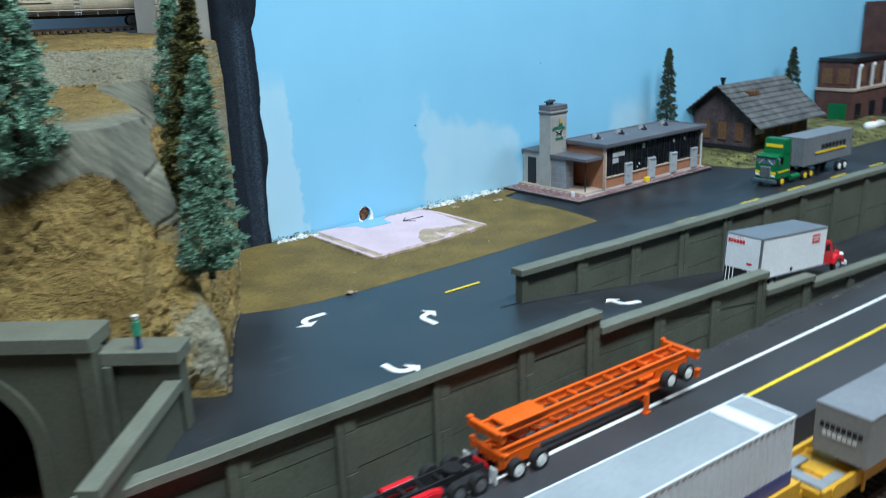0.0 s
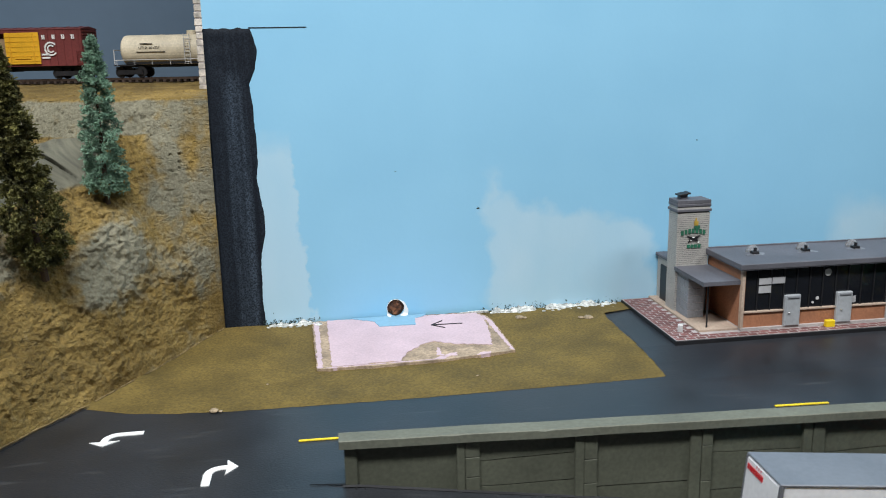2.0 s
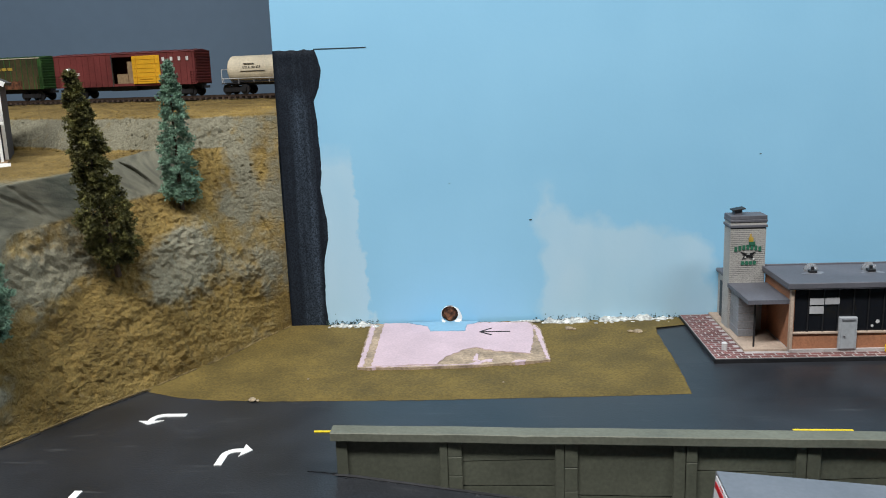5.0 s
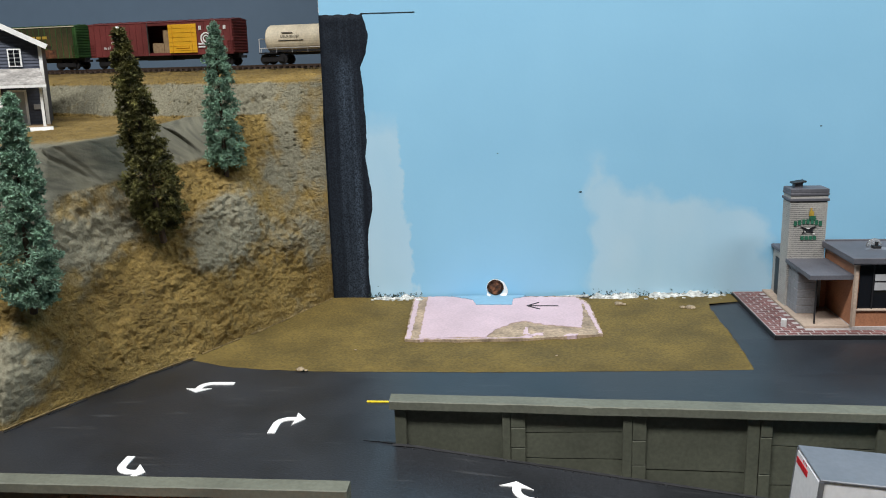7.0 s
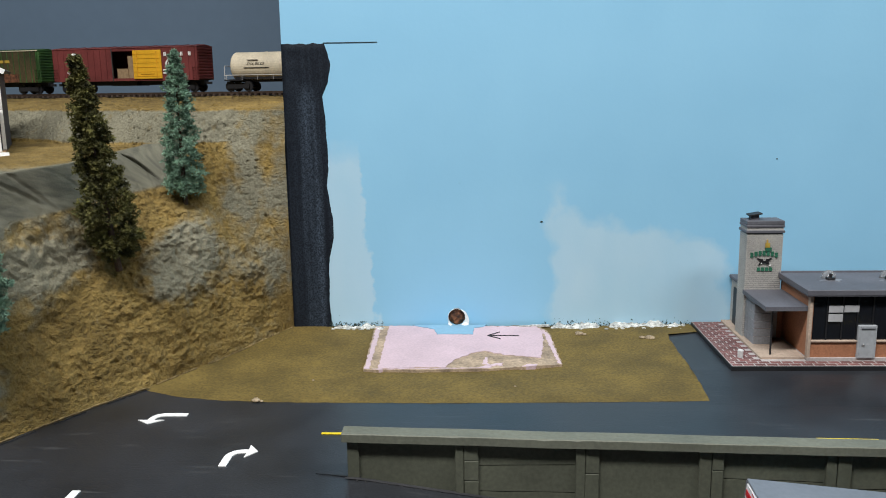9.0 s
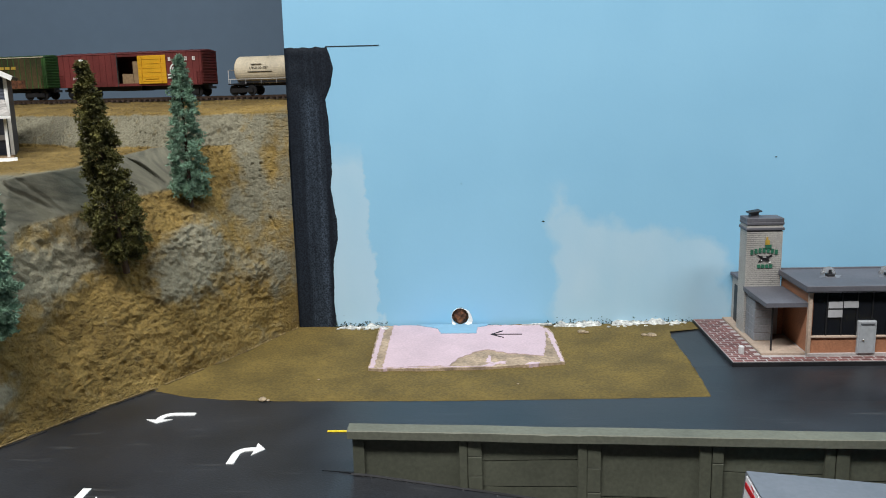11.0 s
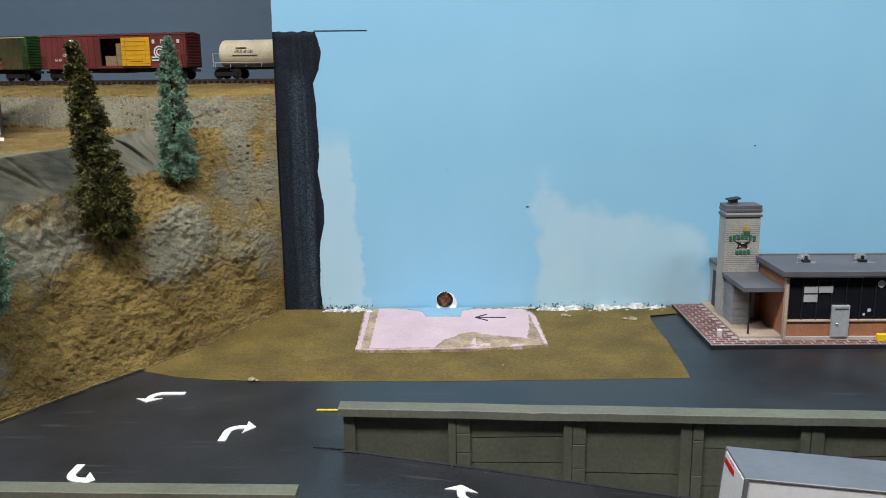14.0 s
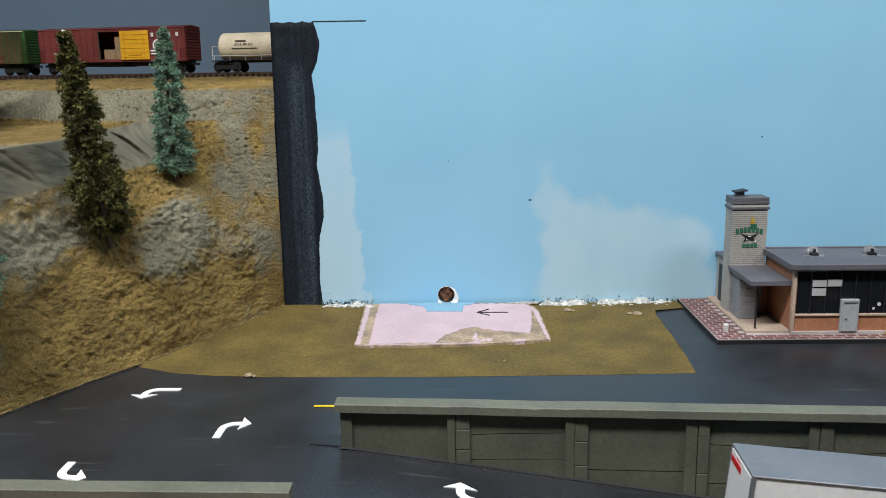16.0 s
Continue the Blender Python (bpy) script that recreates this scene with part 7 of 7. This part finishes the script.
def tank_car(m):
    c = thing("tank_car", m, "cream tank car with black lower half", "rail car")
    L = 0.064
    bm = bmesh.new()
    cyl(bm, (-L, 0, 0.0255), (L, 0, 0.0255), 0.0143, seg=36)
    part("tank", bm, TANK, c, "cream tank shell", smooth_shade=False)
    for s in (-1, 1):
        bm = bmesh.new()
        bmesh.ops.create_uvsphere(bm, u_segments=28, v_segments=14, radius=0.0143, matrix=Matrix.Translation((s * L, 0, 0.0255)) @ Matrix.Diagonal((0.32, 1, 1, 1)))
        part("tank_head", bm, TANK, c, smooth_shade=True)
    for k in range(-1, 2):
        part("strap", cyls(((k * 0.03 - 0.0006, 0, 0.0255), (k * 0.03 + 0.0006, 0, 0.0255), 0.01455), seg=36), TANK, c)
    part("underframe", boxes((-L - 0.008, -0.005, 0.0095, L + 0.008, 0.005, 0.0125), (-L - 0.009, -0.0145, 0.011, -L + 0.012, 0.0145, 0.0122), (L - 0.012, -0.0145, 0.011, L + 0.009, 0.0145, 0.0122)), DARK, c)
    bm = bmesh.new()
    for x0 in (-L - 0.0085, L + 0.0085):
        for y in (-0.0135, 0.0135):
            cyl(bm, (x0, y, 0.0118), (x0, y, 0.026), 0.0004, seg=6)
        cyl(bm, (x0, -0.0135, 0.026), (x0, 0.0135, 0.026), 0.0004, seg=6)
    cyl(bm, (-L - 0.0085, -0.0145, 0.0165), (L + 0.0085, -0.0145, 0.0165), 0.0004, seg=6)
    for k in range(9):
        x0 = -L - 0.006 + k * (2 * L + 0.012) / 8
        cyl(bm, (x0, -0.0145, 0.0118), (x0, -0.0145, 0.0165), 0.0003, seg=5)
    part("handrail", bm, SILVER, c, "thin grey handrails")
    part("dome", cyls(((0.0, 0, 0.0385), (0.0, 0, 0.0435), 0.0045), seg=20), TANK, c)
    part("ladder", boxes((-0.003, -0.0152, 0.012, -0.0025, -0.0145, 0.04), (0.0025, -0.0152, 0.012, 0.003, -0.0145, 0.04), *[(-0.003, -0.0152, 0.014 + k * 0.003, 0.003, -0.0147, 0.0145 + k * 0.003) for k in range(9)]), SILVER, c)
    part("lower_jacket", boxes((-L + 0.002, -0.0095, 0.0125, L - 0.002, 0.0095, 0.0165)), DARK, c)
    part("coupler", boxes((L + 0.008, -0.0012, 0.008, L + 0.0135, 0.0012, 0.0105)), DARK, c)
    part("coupler", boxes((-L - 0.0135, -0.0012, 0.008, -L - 0.008, 0.0012, 0.0105)), DARK, c)
    car_truck(c, -L + 0.005)
    car_truck(c, L - 0.005)
    lettering(c, "UTLX 301327", -0.0475, 0.0265, 0.0036, DARK, y=-0.0146)
    part("data_bars", boxes((-0.046, -0.0147, 0.0312, -0.034, -0.0137, 0.0318), (-0.05, -0.0148, 0.0235, -0.022, -0.0138, 0.0241)), DARK, c)
    return c


tank_car(UM(-0.1585))

# stone pier behind the backdrop edge
pier = thing("stone_pier", (-0.1285, 0.075, 0.183), "pale rough stone pier by the hilltop track", "stone pier")
rnd = random.Random(5)
bm = bmesh.new()
STONE = material("pale_stone", (0.66, 0.6, 0.54), 0.85, grain=300, vary=0.2, big=120, big_vary=0.2, bump=0.5, rand=0.15)
part("core", boxes((-0.0055, -0.0145, -0.004, 0.0055, 0.0145, 0.13)), MORTAR, pier)
z = -0.002
while z < 0.125:
    h = rnd.uniform(0.005, 0.007)
    y = -0.015
    while y < 0.0145:
        w_ = rnd.uniform(0.006, 0.011)
        y1 = min(y + w_, 0.015)
        bm = bmesh.new()
        box(bm, -0.006 - rnd.uniform(0, 0.0007), y + 0.0002, z + 0.0002, 0.006, y1 - 0.0002, z + h - 0.0002, bevel=0.0006)
        part("stone", bm, STONE, pier)
        y = y1
    z += h


# ---- house on the terrace ----
PORCHGREY = material("porch_shingle", (0.33, 0.31, 0.29), 0.85, grain=500, vary=0.2, big=120, big_vary=0.2, bump=0.4)


def build_house(m):
    hs = thing("frame_house", m, "slate grey clapboard house with white trim and porch", "house")
    Wd, D, E = 0.082, 0.07, 0.0588
    pk = E + Wd / 2 * 0.52
    bm = bmesh.new()
    prism(bm, [(-Wd, 0), (0, 0), (0, E), (-Wd / 2, pk), (-Wd, E)], 0.0006, D)
    part("wall", bm, SIDING, hs, "slate blue-grey walls")
    z = 0.0005
    while z < pk - 0.003:
        half = Wd / 2 if z < E else Wd / 2 * (pk - z) / (pk - E)
        bm = bmesh.new()
        v = [bm.verts.new(q) for q in ((-Wd / 2 - half, 0.0003, z), (-Wd / 2 + half, 0.0003, z), (-Wd / 2 + half, 0.0008, z + 0.0023), (-Wd / 2 - half, 0.0008, z + 0.0023), (-Wd / 2 - half, 0.001, z), (-Wd / 2 + half, 0.001, z))]
        bm.faces.new((v[0], v[1], v[2], v[3]))
        bm.faces.new((v[0], v[4], v[5], v[1]))
        bm.faces.new((v[4], v[3], v[2], v[5]))
        bm.faces.new((v[1], v[5], v[2]))
        bm.faces.new((v[0], v[3], v[4]))
        bmesh.ops.recalc_face_normals(bm, faces=bm.faces[:])
        part("clapboard", bm, SIDING, hs)
        z += 0.0022
    part("corner_board", boxes((-0.0016, -0.0006, 0, 0.0006, 0.002, E)), WHITE, hs)
    part("corner_board", boxes((-Wd - 0.0006, -0.0006, 0, -Wd + 0.003, 0.003, E)), WHITE, hs)
    sl = math.atan(0.52)
    for s in (-1, 1):
        bm = bmesh.new()
        ln = Wd / 2 / math.cos(sl) + 0.0042
        box(bm, 0, -0.006, 0, ln, D + 0.004, 0.0022, m=Matrix.Translation((-Wd / 2, 0, pk)) @ (Matrix.Identity(4) if s > 0 else Matrix.Diagonal((-1, 1, 1, 1))) @ Matrix.Rotation(sl, 4, "Y"))
        bmesh.ops.recalc_face_normals(bm, faces=bm.faces[:])
        part("roof", bm, SHINGLE, hs)
        bm = bmesh.new()
        box(bm, 0, -0.0066, -0.001, ln + 0.0004, -0.0052, 0.0024, m=Matrix.Translation((-Wd / 2, 0, pk)) @ (Matrix.Identity(4) if s > 0 else Matrix.Diagonal((-1, 1, 1, 1))) @ Matrix.Rotation(sl, 4, "Y"))
        bmesh.ops.recalc_face_normals(bm, faces=bm.faces[:])
        part("fascia", bm, WHITE, hs, "white gable fascia")
    wn = part("window", boxes((-0.0206, -0.0012, 0.0445, -0.0122, 0.0008, 0.0565)), WHITE, hs, "white framed sash window")
    for cx in range(2):
        for cz in range(4):
            part("pane", boxes((-0.0198 + cx * 0.0035, -0.0015, 0.0453 + cz * 0.0027, -0.0198 + cx * 0.0035 + 0.003, -0.001, 0.0453 + cz * 0.0027 + 0.0022)), WINDOW, wn)
    # porch
    part("porch_floor", boxes((-0.046, -0.0235, 0.0025, 0.001, 0.0, 0.0052)), CARTON, hs, "tan porch floor")
    part("porch_base", boxes((-0.045, -0.0225, -0.004, 0.0, 0.0, 0.0026)), CARTON, hs)
    bm = bmesh.new()
    v = [bm.verts.new(q) for q in ((-0.052, -0.0275, 0.0332), (0.0022, -0.0275, 0.0332), (-0.002, 0.0, 0.0432), (-0.048, 0.0, 0.0432), (-0.052, -0.0275, 0.0318), (0.0022, -0.0275, 0.0318), (-0.002, 0.0, 0.0416), (-0.048, 0.0, 0.0416))]
    for f in ((0, 1, 2, 3), (7, 6, 5, 4), (0, 4, 5, 1), (1, 5, 6, 2), (2, 6, 7, 3), (3, 7, 4, 0)):
        bm.faces.new([v[q] for q in f])
    bmesh.ops.recalc_face_normals(bm, faces=bm.faces[:])
    part("porch_roof", bm, PORCHGREY, hs, "pale grey porch roof")
    part("porch_trim", boxes((-0.052, -0.028, 0.0308, 0.0022, -0.0268, 0.0326)), WHITE, hs)
    for x0 in (-0.045, -0.0275, -0.0028):
        part("porch_post", boxes((x0, -0.0228, 0.0052, x0 + 0.0018, -0.021, 0.0318)), WHITE, hs)
    dr = part("front_door", boxes((-0.0235, -0.0008, 0.0052, -0.012, 0.0008, 0.029)), WHITE, hs, "white front door with frame")
    part("door_panel", boxes((-0.022, -0.0011, 0.0062, -0.0135, -0.0006, 0.0275)), DOORGREY, dr)
    part("porch_window", boxes((-0.0085, -0.001, 0.0155, -0.003, 0.0008, 0.019)), PAPER, hs)
    return hs


build_house(Matrix.Translation((-0.3245, -0.036, 0.147)) @ Matrix.Rotation(radians(26), 4, "Z") @ Matrix.Scale(1.08, 4))
chair = thing("porch_bench", Matrix.Translation((-0.309, -0.068, 0.1478)) @ Matrix.Rotation(radians(26), 4, "Z"), "tiny white bench beside the porch", "bench")
part("seat", boxes((-0.016, -0.002, 0.002, 0.004, 0.001, 0.0028)), WHITE, chair)
part("backrest", boxes((-0.016, 0.0008, 0.0028, 0.004, 0.0012, 0.0048)), WHITE, chair)
for x0 in (-0.0155, 0.0025):
    part("leg", boxes((x0, -0.0018, -0.0005, x0 + 0.001, 0.001, 0.002)), WHITE, chair)


# ---- old depot, brick works, rough grass at the far end ----
dp = thing("wooden_depot", (0, 0, 0), "old weathered wooden depot with boarded windows and patched roof", "building")
x0, x1, ya, yb, zr, ze = 0.553, 0.70, -0.088, -0.004, 0.0885, 0.053
ym = -0.043
bm = bmesh.new()
v = []
for x in (x0, x1):
    v.append([bm.verts.new((x, y, z)) for y, z in ((ya, 0.003), (ya, ze), (ym, zr), (yb, ze), (yb, 0.003))])
bm.faces.new(v[0])
bm.faces.new(v[1][::-1])
for j in range(5):
    bm.faces.new((v[0][j], v[0][(j + 1) % 5], v[1][(j + 1) % 5], v[1][j]))
bmesh.ops.recalc_face_normals(bm, faces=bm.faces[:])
part("wall", bm, DEPOTWOOD, dp, "faded purple-grey board walls")
sl = (zr - ze) / (ym - ya)
for s, yedge in ((-1, ya - 0.02), (1, yb + 0.012)):
    n = 9
    for k in range(n):
        u0, u1 = k / n, (k + 1) / n
        y0_, y1_ = ym + (yedge - ym) * u0, ym + (yedge - ym) * u1
        z0_, z1_ = zr + 0.001 - abs(y0_ - ym) * sl, zr + 0.001 - abs(y1_ - ym) * sl
        bm = bmesh.new()
        q = [bm.verts.new(p) for p in ((x0 - 0.014, y0_, z0_ + 0.0003), (x1 + 0.012, y0_, z0_ + 0.0003), (x1 + 0.012, y1_, z1_ + 0.0022), (x0 - 0.014, y1_, z1_ + 0.0022), (x0 - 0.014, y0_, z0_ - 0.001), (x1 + 0.012, y0_, z0_ - 0.001), (x1 + 0.012, y1_, z1_), (x0 - 0.014, y1_, z1_))]
        for f in ((0, 1, 2, 3), (7, 6, 5, 4), (0, 4, 5, 1), (1, 5, 6, 2), (2, 6, 7, 3), (3, 7, 4, 0)):
            bm.faces.new([q[i] for i in f])
        bmesh.ops.recalc_face_normals(bm, faces=bm.faces[:])
        part("roof_course", bm, SHINGLE, dp)
bm = bmesh.new()
for k in range(6):
    box(bm, 0.583 + k * 0.004, -0.0665 + 0.001 * (k % 2), 0.0742 - 0.0004 * k, 0.5865 + k * 0.004, -0.0575, 0.0795, bevel=0.0002, m=None)
part("roof_hole", bm, BOARDUP, dp, "broken patch of bare roof boards")
ch = part("chimney", cyls(((0.5545, ym, 0.086), (0.5545, ym, 0.0945), 0.0022), seg=12), DARK, dp)
part("chimney_cap", cyls(((0.5545, ym, 0.094), (0.5545, ym, 0.0985), 0.0028, 0.0038), seg=12), DARK, ch)
for k in range(3):
    yc = -0.072 + k * 0.0245
    part("boarded_window", boxes((x0 - 0.0012, yc - 0.006, 0.019, x0 - 0.0002, yc + 0.006, 0.042)), BOARDUP, dp, "brown boarded window")
for k in range(3):
    part("boarded_window", boxes((0.575 + k * 0.04, ya - 0.0012, 0.016, 0.588 + k * 0.04, ya - 0.0002, 0.04)), BOARDUP, dp, "brown boarded window")
part("notice_board", boxes((0.5595, ya - 0.0035, 0.028, 0.5785, ya - 0.0013, 0.036)), PAPER, dp, "pale sign board with no readable words")
part("foundation", boxes((x0 - 0.002, ya - 0.002, 0.0, x1 + 0.002, yb + 0.002, 0.0125)), DARK, dp)

bw = thing("brick_works", (0.02, 0, -0.003), "red brick works with white pipes and a green door", "building")
part("wall", boxes((0.872, -0.062, 0.0, 1.25, -0.003, 0.055)), BRICKRED, bw)
part("upper_wall", boxes((0.878, -0.056, 0.055, 1.25, -0.003, 0.1)), BRICKRED, bw)
part("belt_course", boxes((0.870, -0.064, 0.0535, 1.25, -0.0025, 0.0572)), STEP, bw)
part("cornice", boxes((0.875, -0.059, 0.0985, 1.25, -0.0025, 0.1035)), DARK, bw)
part("stair_tower", boxes((1.02, -0.052, 0.1, 1.2, -0.003, 0.185)), BRICKRED, bw)
part("smoke_stack", cyls(((1.0, -0.068, 0.09), (1.0, -0.068, 0.19), 0.008), seg=16), DARK, bw)
for k in range(5):
    part("window", boxes((0.884 + k * 0.05, -0.0632, 0.01, 0.902 + k * 0.05, -0.0618, 0.034)), WINDOW, bw)
    part("blind_panel", boxes((0.897 + k * 0.05, -0.0572, 0.064, 0.92 + k * 0.05, -0.0558, 0.088)), BOARDUP, bw)
for k in range(3):
    x_ = 0.888 + k * 0.046
    part("vent_pipe", cyls(((x_, -0.0615, 0.057), (x_, -0.0615, 0.089), 0.0026), ((x_, -0.0615, 0.0885), (x_ + 0.007, -0.0615, 0.092), 0.0026), ((x_ + 0.0065, -0.0615, 0.092), (x_ + 0.012, -0.0585, 0.0885), 0.0026), seg=12), SILVER, bw, "pale bent vent pipe")
# the side that faces the yard, seen end-on
part("green_door", boxes((0.8705, -0.054, 0.0, 0.8722, -0.026, 0.034)), GREEN, bw, "green loading door")
for k in range(2):
    part("blind_panel", boxes((0.8765, -0.052 + k * 0.026, 0.064, 0.8782, -0.034 + k * 0.026, 0.088)), BOARDUP, bw)

WEED = material("rough_weed", (0.075, 0.08, 0.02), 0.9, grain=500, vary=0.4, big=70, big_vary=0.45, bump=0.5, tint=(0.19, 0.175, 0.05))
bm = bmesh.new()
rows = []
for i in range(70):
    x = 0.449 + 0.0075 * i
    row = []
    for j in range(16):
        y0_ = lerp_list([(0.449, -0.085), (0.47, -0.13), (0.55, -0.152), (0.98, -0.165)], x)
        y = y0_ + (-0.001 - y0_) * j / 15
        z = 0.0015 + yard_z(x, y) + 0.0025 * abs(noise.noise((x * 60, y * 60, 0))) + 0.002 * noise.noise((x * 150, y * 150, 2))
        row.append(bm.verts.new((x, y, z if 0 < j and 0 < i else yard_z(x, y))))
    rows.append(row)
for a, b in zip(rows, rows[1:]):
    for j in range(15):
        bm.faces.new((a[j], b[j], b[j + 1], a[j + 1]))
bmesh.ops.recalc_face_normals(bm, faces=bm.faces[:])
if sum(f.normal.z for f in bm.faces) < 0:
    bmesh.ops.reverse_faces(bm, faces=bm.faces[:])
single("weed_patch", bm, WEED, (0, 0, 0), "patchy yellow-green weed ground around the depot", "grass", kind="structure", smooth_shade=True)
rnd = random.Random(77)
verts, faces = [], []
for i in range(1500):
    x = rnd.uniform(0.452, 0.8)
    y0_ = lerp_list([(0.449, -0.08), (0.47, -0.125), (0.55, -0.147), (0.98, -0.16)], x)
    y = rnd.uniform(y0_, -0.012)
    if 0.55 < x < 0.702 and y > -0.09:
        continue
    s, hgt, n, a = rnd.uniform(0.0008, 0.002), rnd.uniform(0.001, 0.0035), len(verts), rnd.uniform(0, 6.28)
    zb = 0.0015 + yard_z(x, y)
    verts += [(x - s * math.cos(a), y - s * math.sin(a), zb), (x + s * math.cos(a), y + s * math.sin(a), zb), (x + rnd.gauss(0, s), y + rnd.gauss(0, s), zb + hgt)]
    faces.append((n, n + 1, n + 2))
me = bpy.data.meshes.new("weed_tufts")
me.from_pydata(verts, [], faces)
me.materials.append(WEED)
tagged(new("weed_tufts", me), "small yellow-green weed tufts by the depot", "grass", kind="stuff")
pt_ = cyls(((0.83, -0.115, 0.009), (0.868, -0.118, 0.009), 0.006), seg=18)
for e in ((0.83, -0.115, 0.009), (0.868, -0.118, 0.009)):
    bmesh.ops.create_uvsphere(pt_, u_segments=14, v_segments=8, radius=0.006, matrix=Matrix.Translation(e))
gas = thing("gas_tank", (0, 0, 0), "white horizontal gas tank with a red cap", "gas tank")
part("tank", pt_, WHITE, gas, smooth_shade=True)
part("cradle", boxes((0.837, -0.121, 0.002, 0.841, -0.111, 0.006), (0.857, -0.123, 0.002, 0.861, -0.113, 0.006)), DARK, gas)
part("red_cap", cyls(((0.849, -0.1165, 0.014), (0.849, -0.1165, 0.0175), 0.002), seg=12), RED, gas)

# ---- brick pavers of the shop plinth ----
def paver_mesh(length):
    bm = bmesh.new()
    box(bm, 0, 0, 0, length, 0.0038, 0.0006)
    for v_ in bm.verts:
        if v_.co.z > 0.0003:
            v_.co.x += 0.0001 * (1 if v_.co.x < length / 2 else -1)
            v_.co.y += 0.0001 * (1 if v_.co.y < 0.002 else -1)
    return to_mesh("paver", bm, PAVER)


PV = paver_mesh(0.0069)
HALF = paver_mesh(0.003)
plinth = bpy.data.objects["plinth"]
count = 0
rnd = random.Random(9)
nrow = 0
y = -0.1077
while y < -0.003:
    xx = 0.197 + (-0.0039 if nrow % 2 else 0)
    xmax = 0.432 if y < -0.1 else 0.2185
    if nrow % 2:
        ob = new("brick", HALF)
        ob.parent = plinth
        ob.matrix_local = pose(0.197, y, PZ - 0.00078)
    while xx < xmax - 0.004:
        if xx > 0.1965 and not (y > -0.1005 and xx > 0.2135):
            if count < 290:
                ob = new("brick", PV)
                ob.parent = plinth
                ob.matrix_local = pose(xx, y, PZ - 0.00078 + rnd.uniform(0, 0.0001), 0, 0, rnd.uniform(-1.5, 1.5))
                count += 1
        xx += 0.0078
    y += 0.0046
    nrow += 1
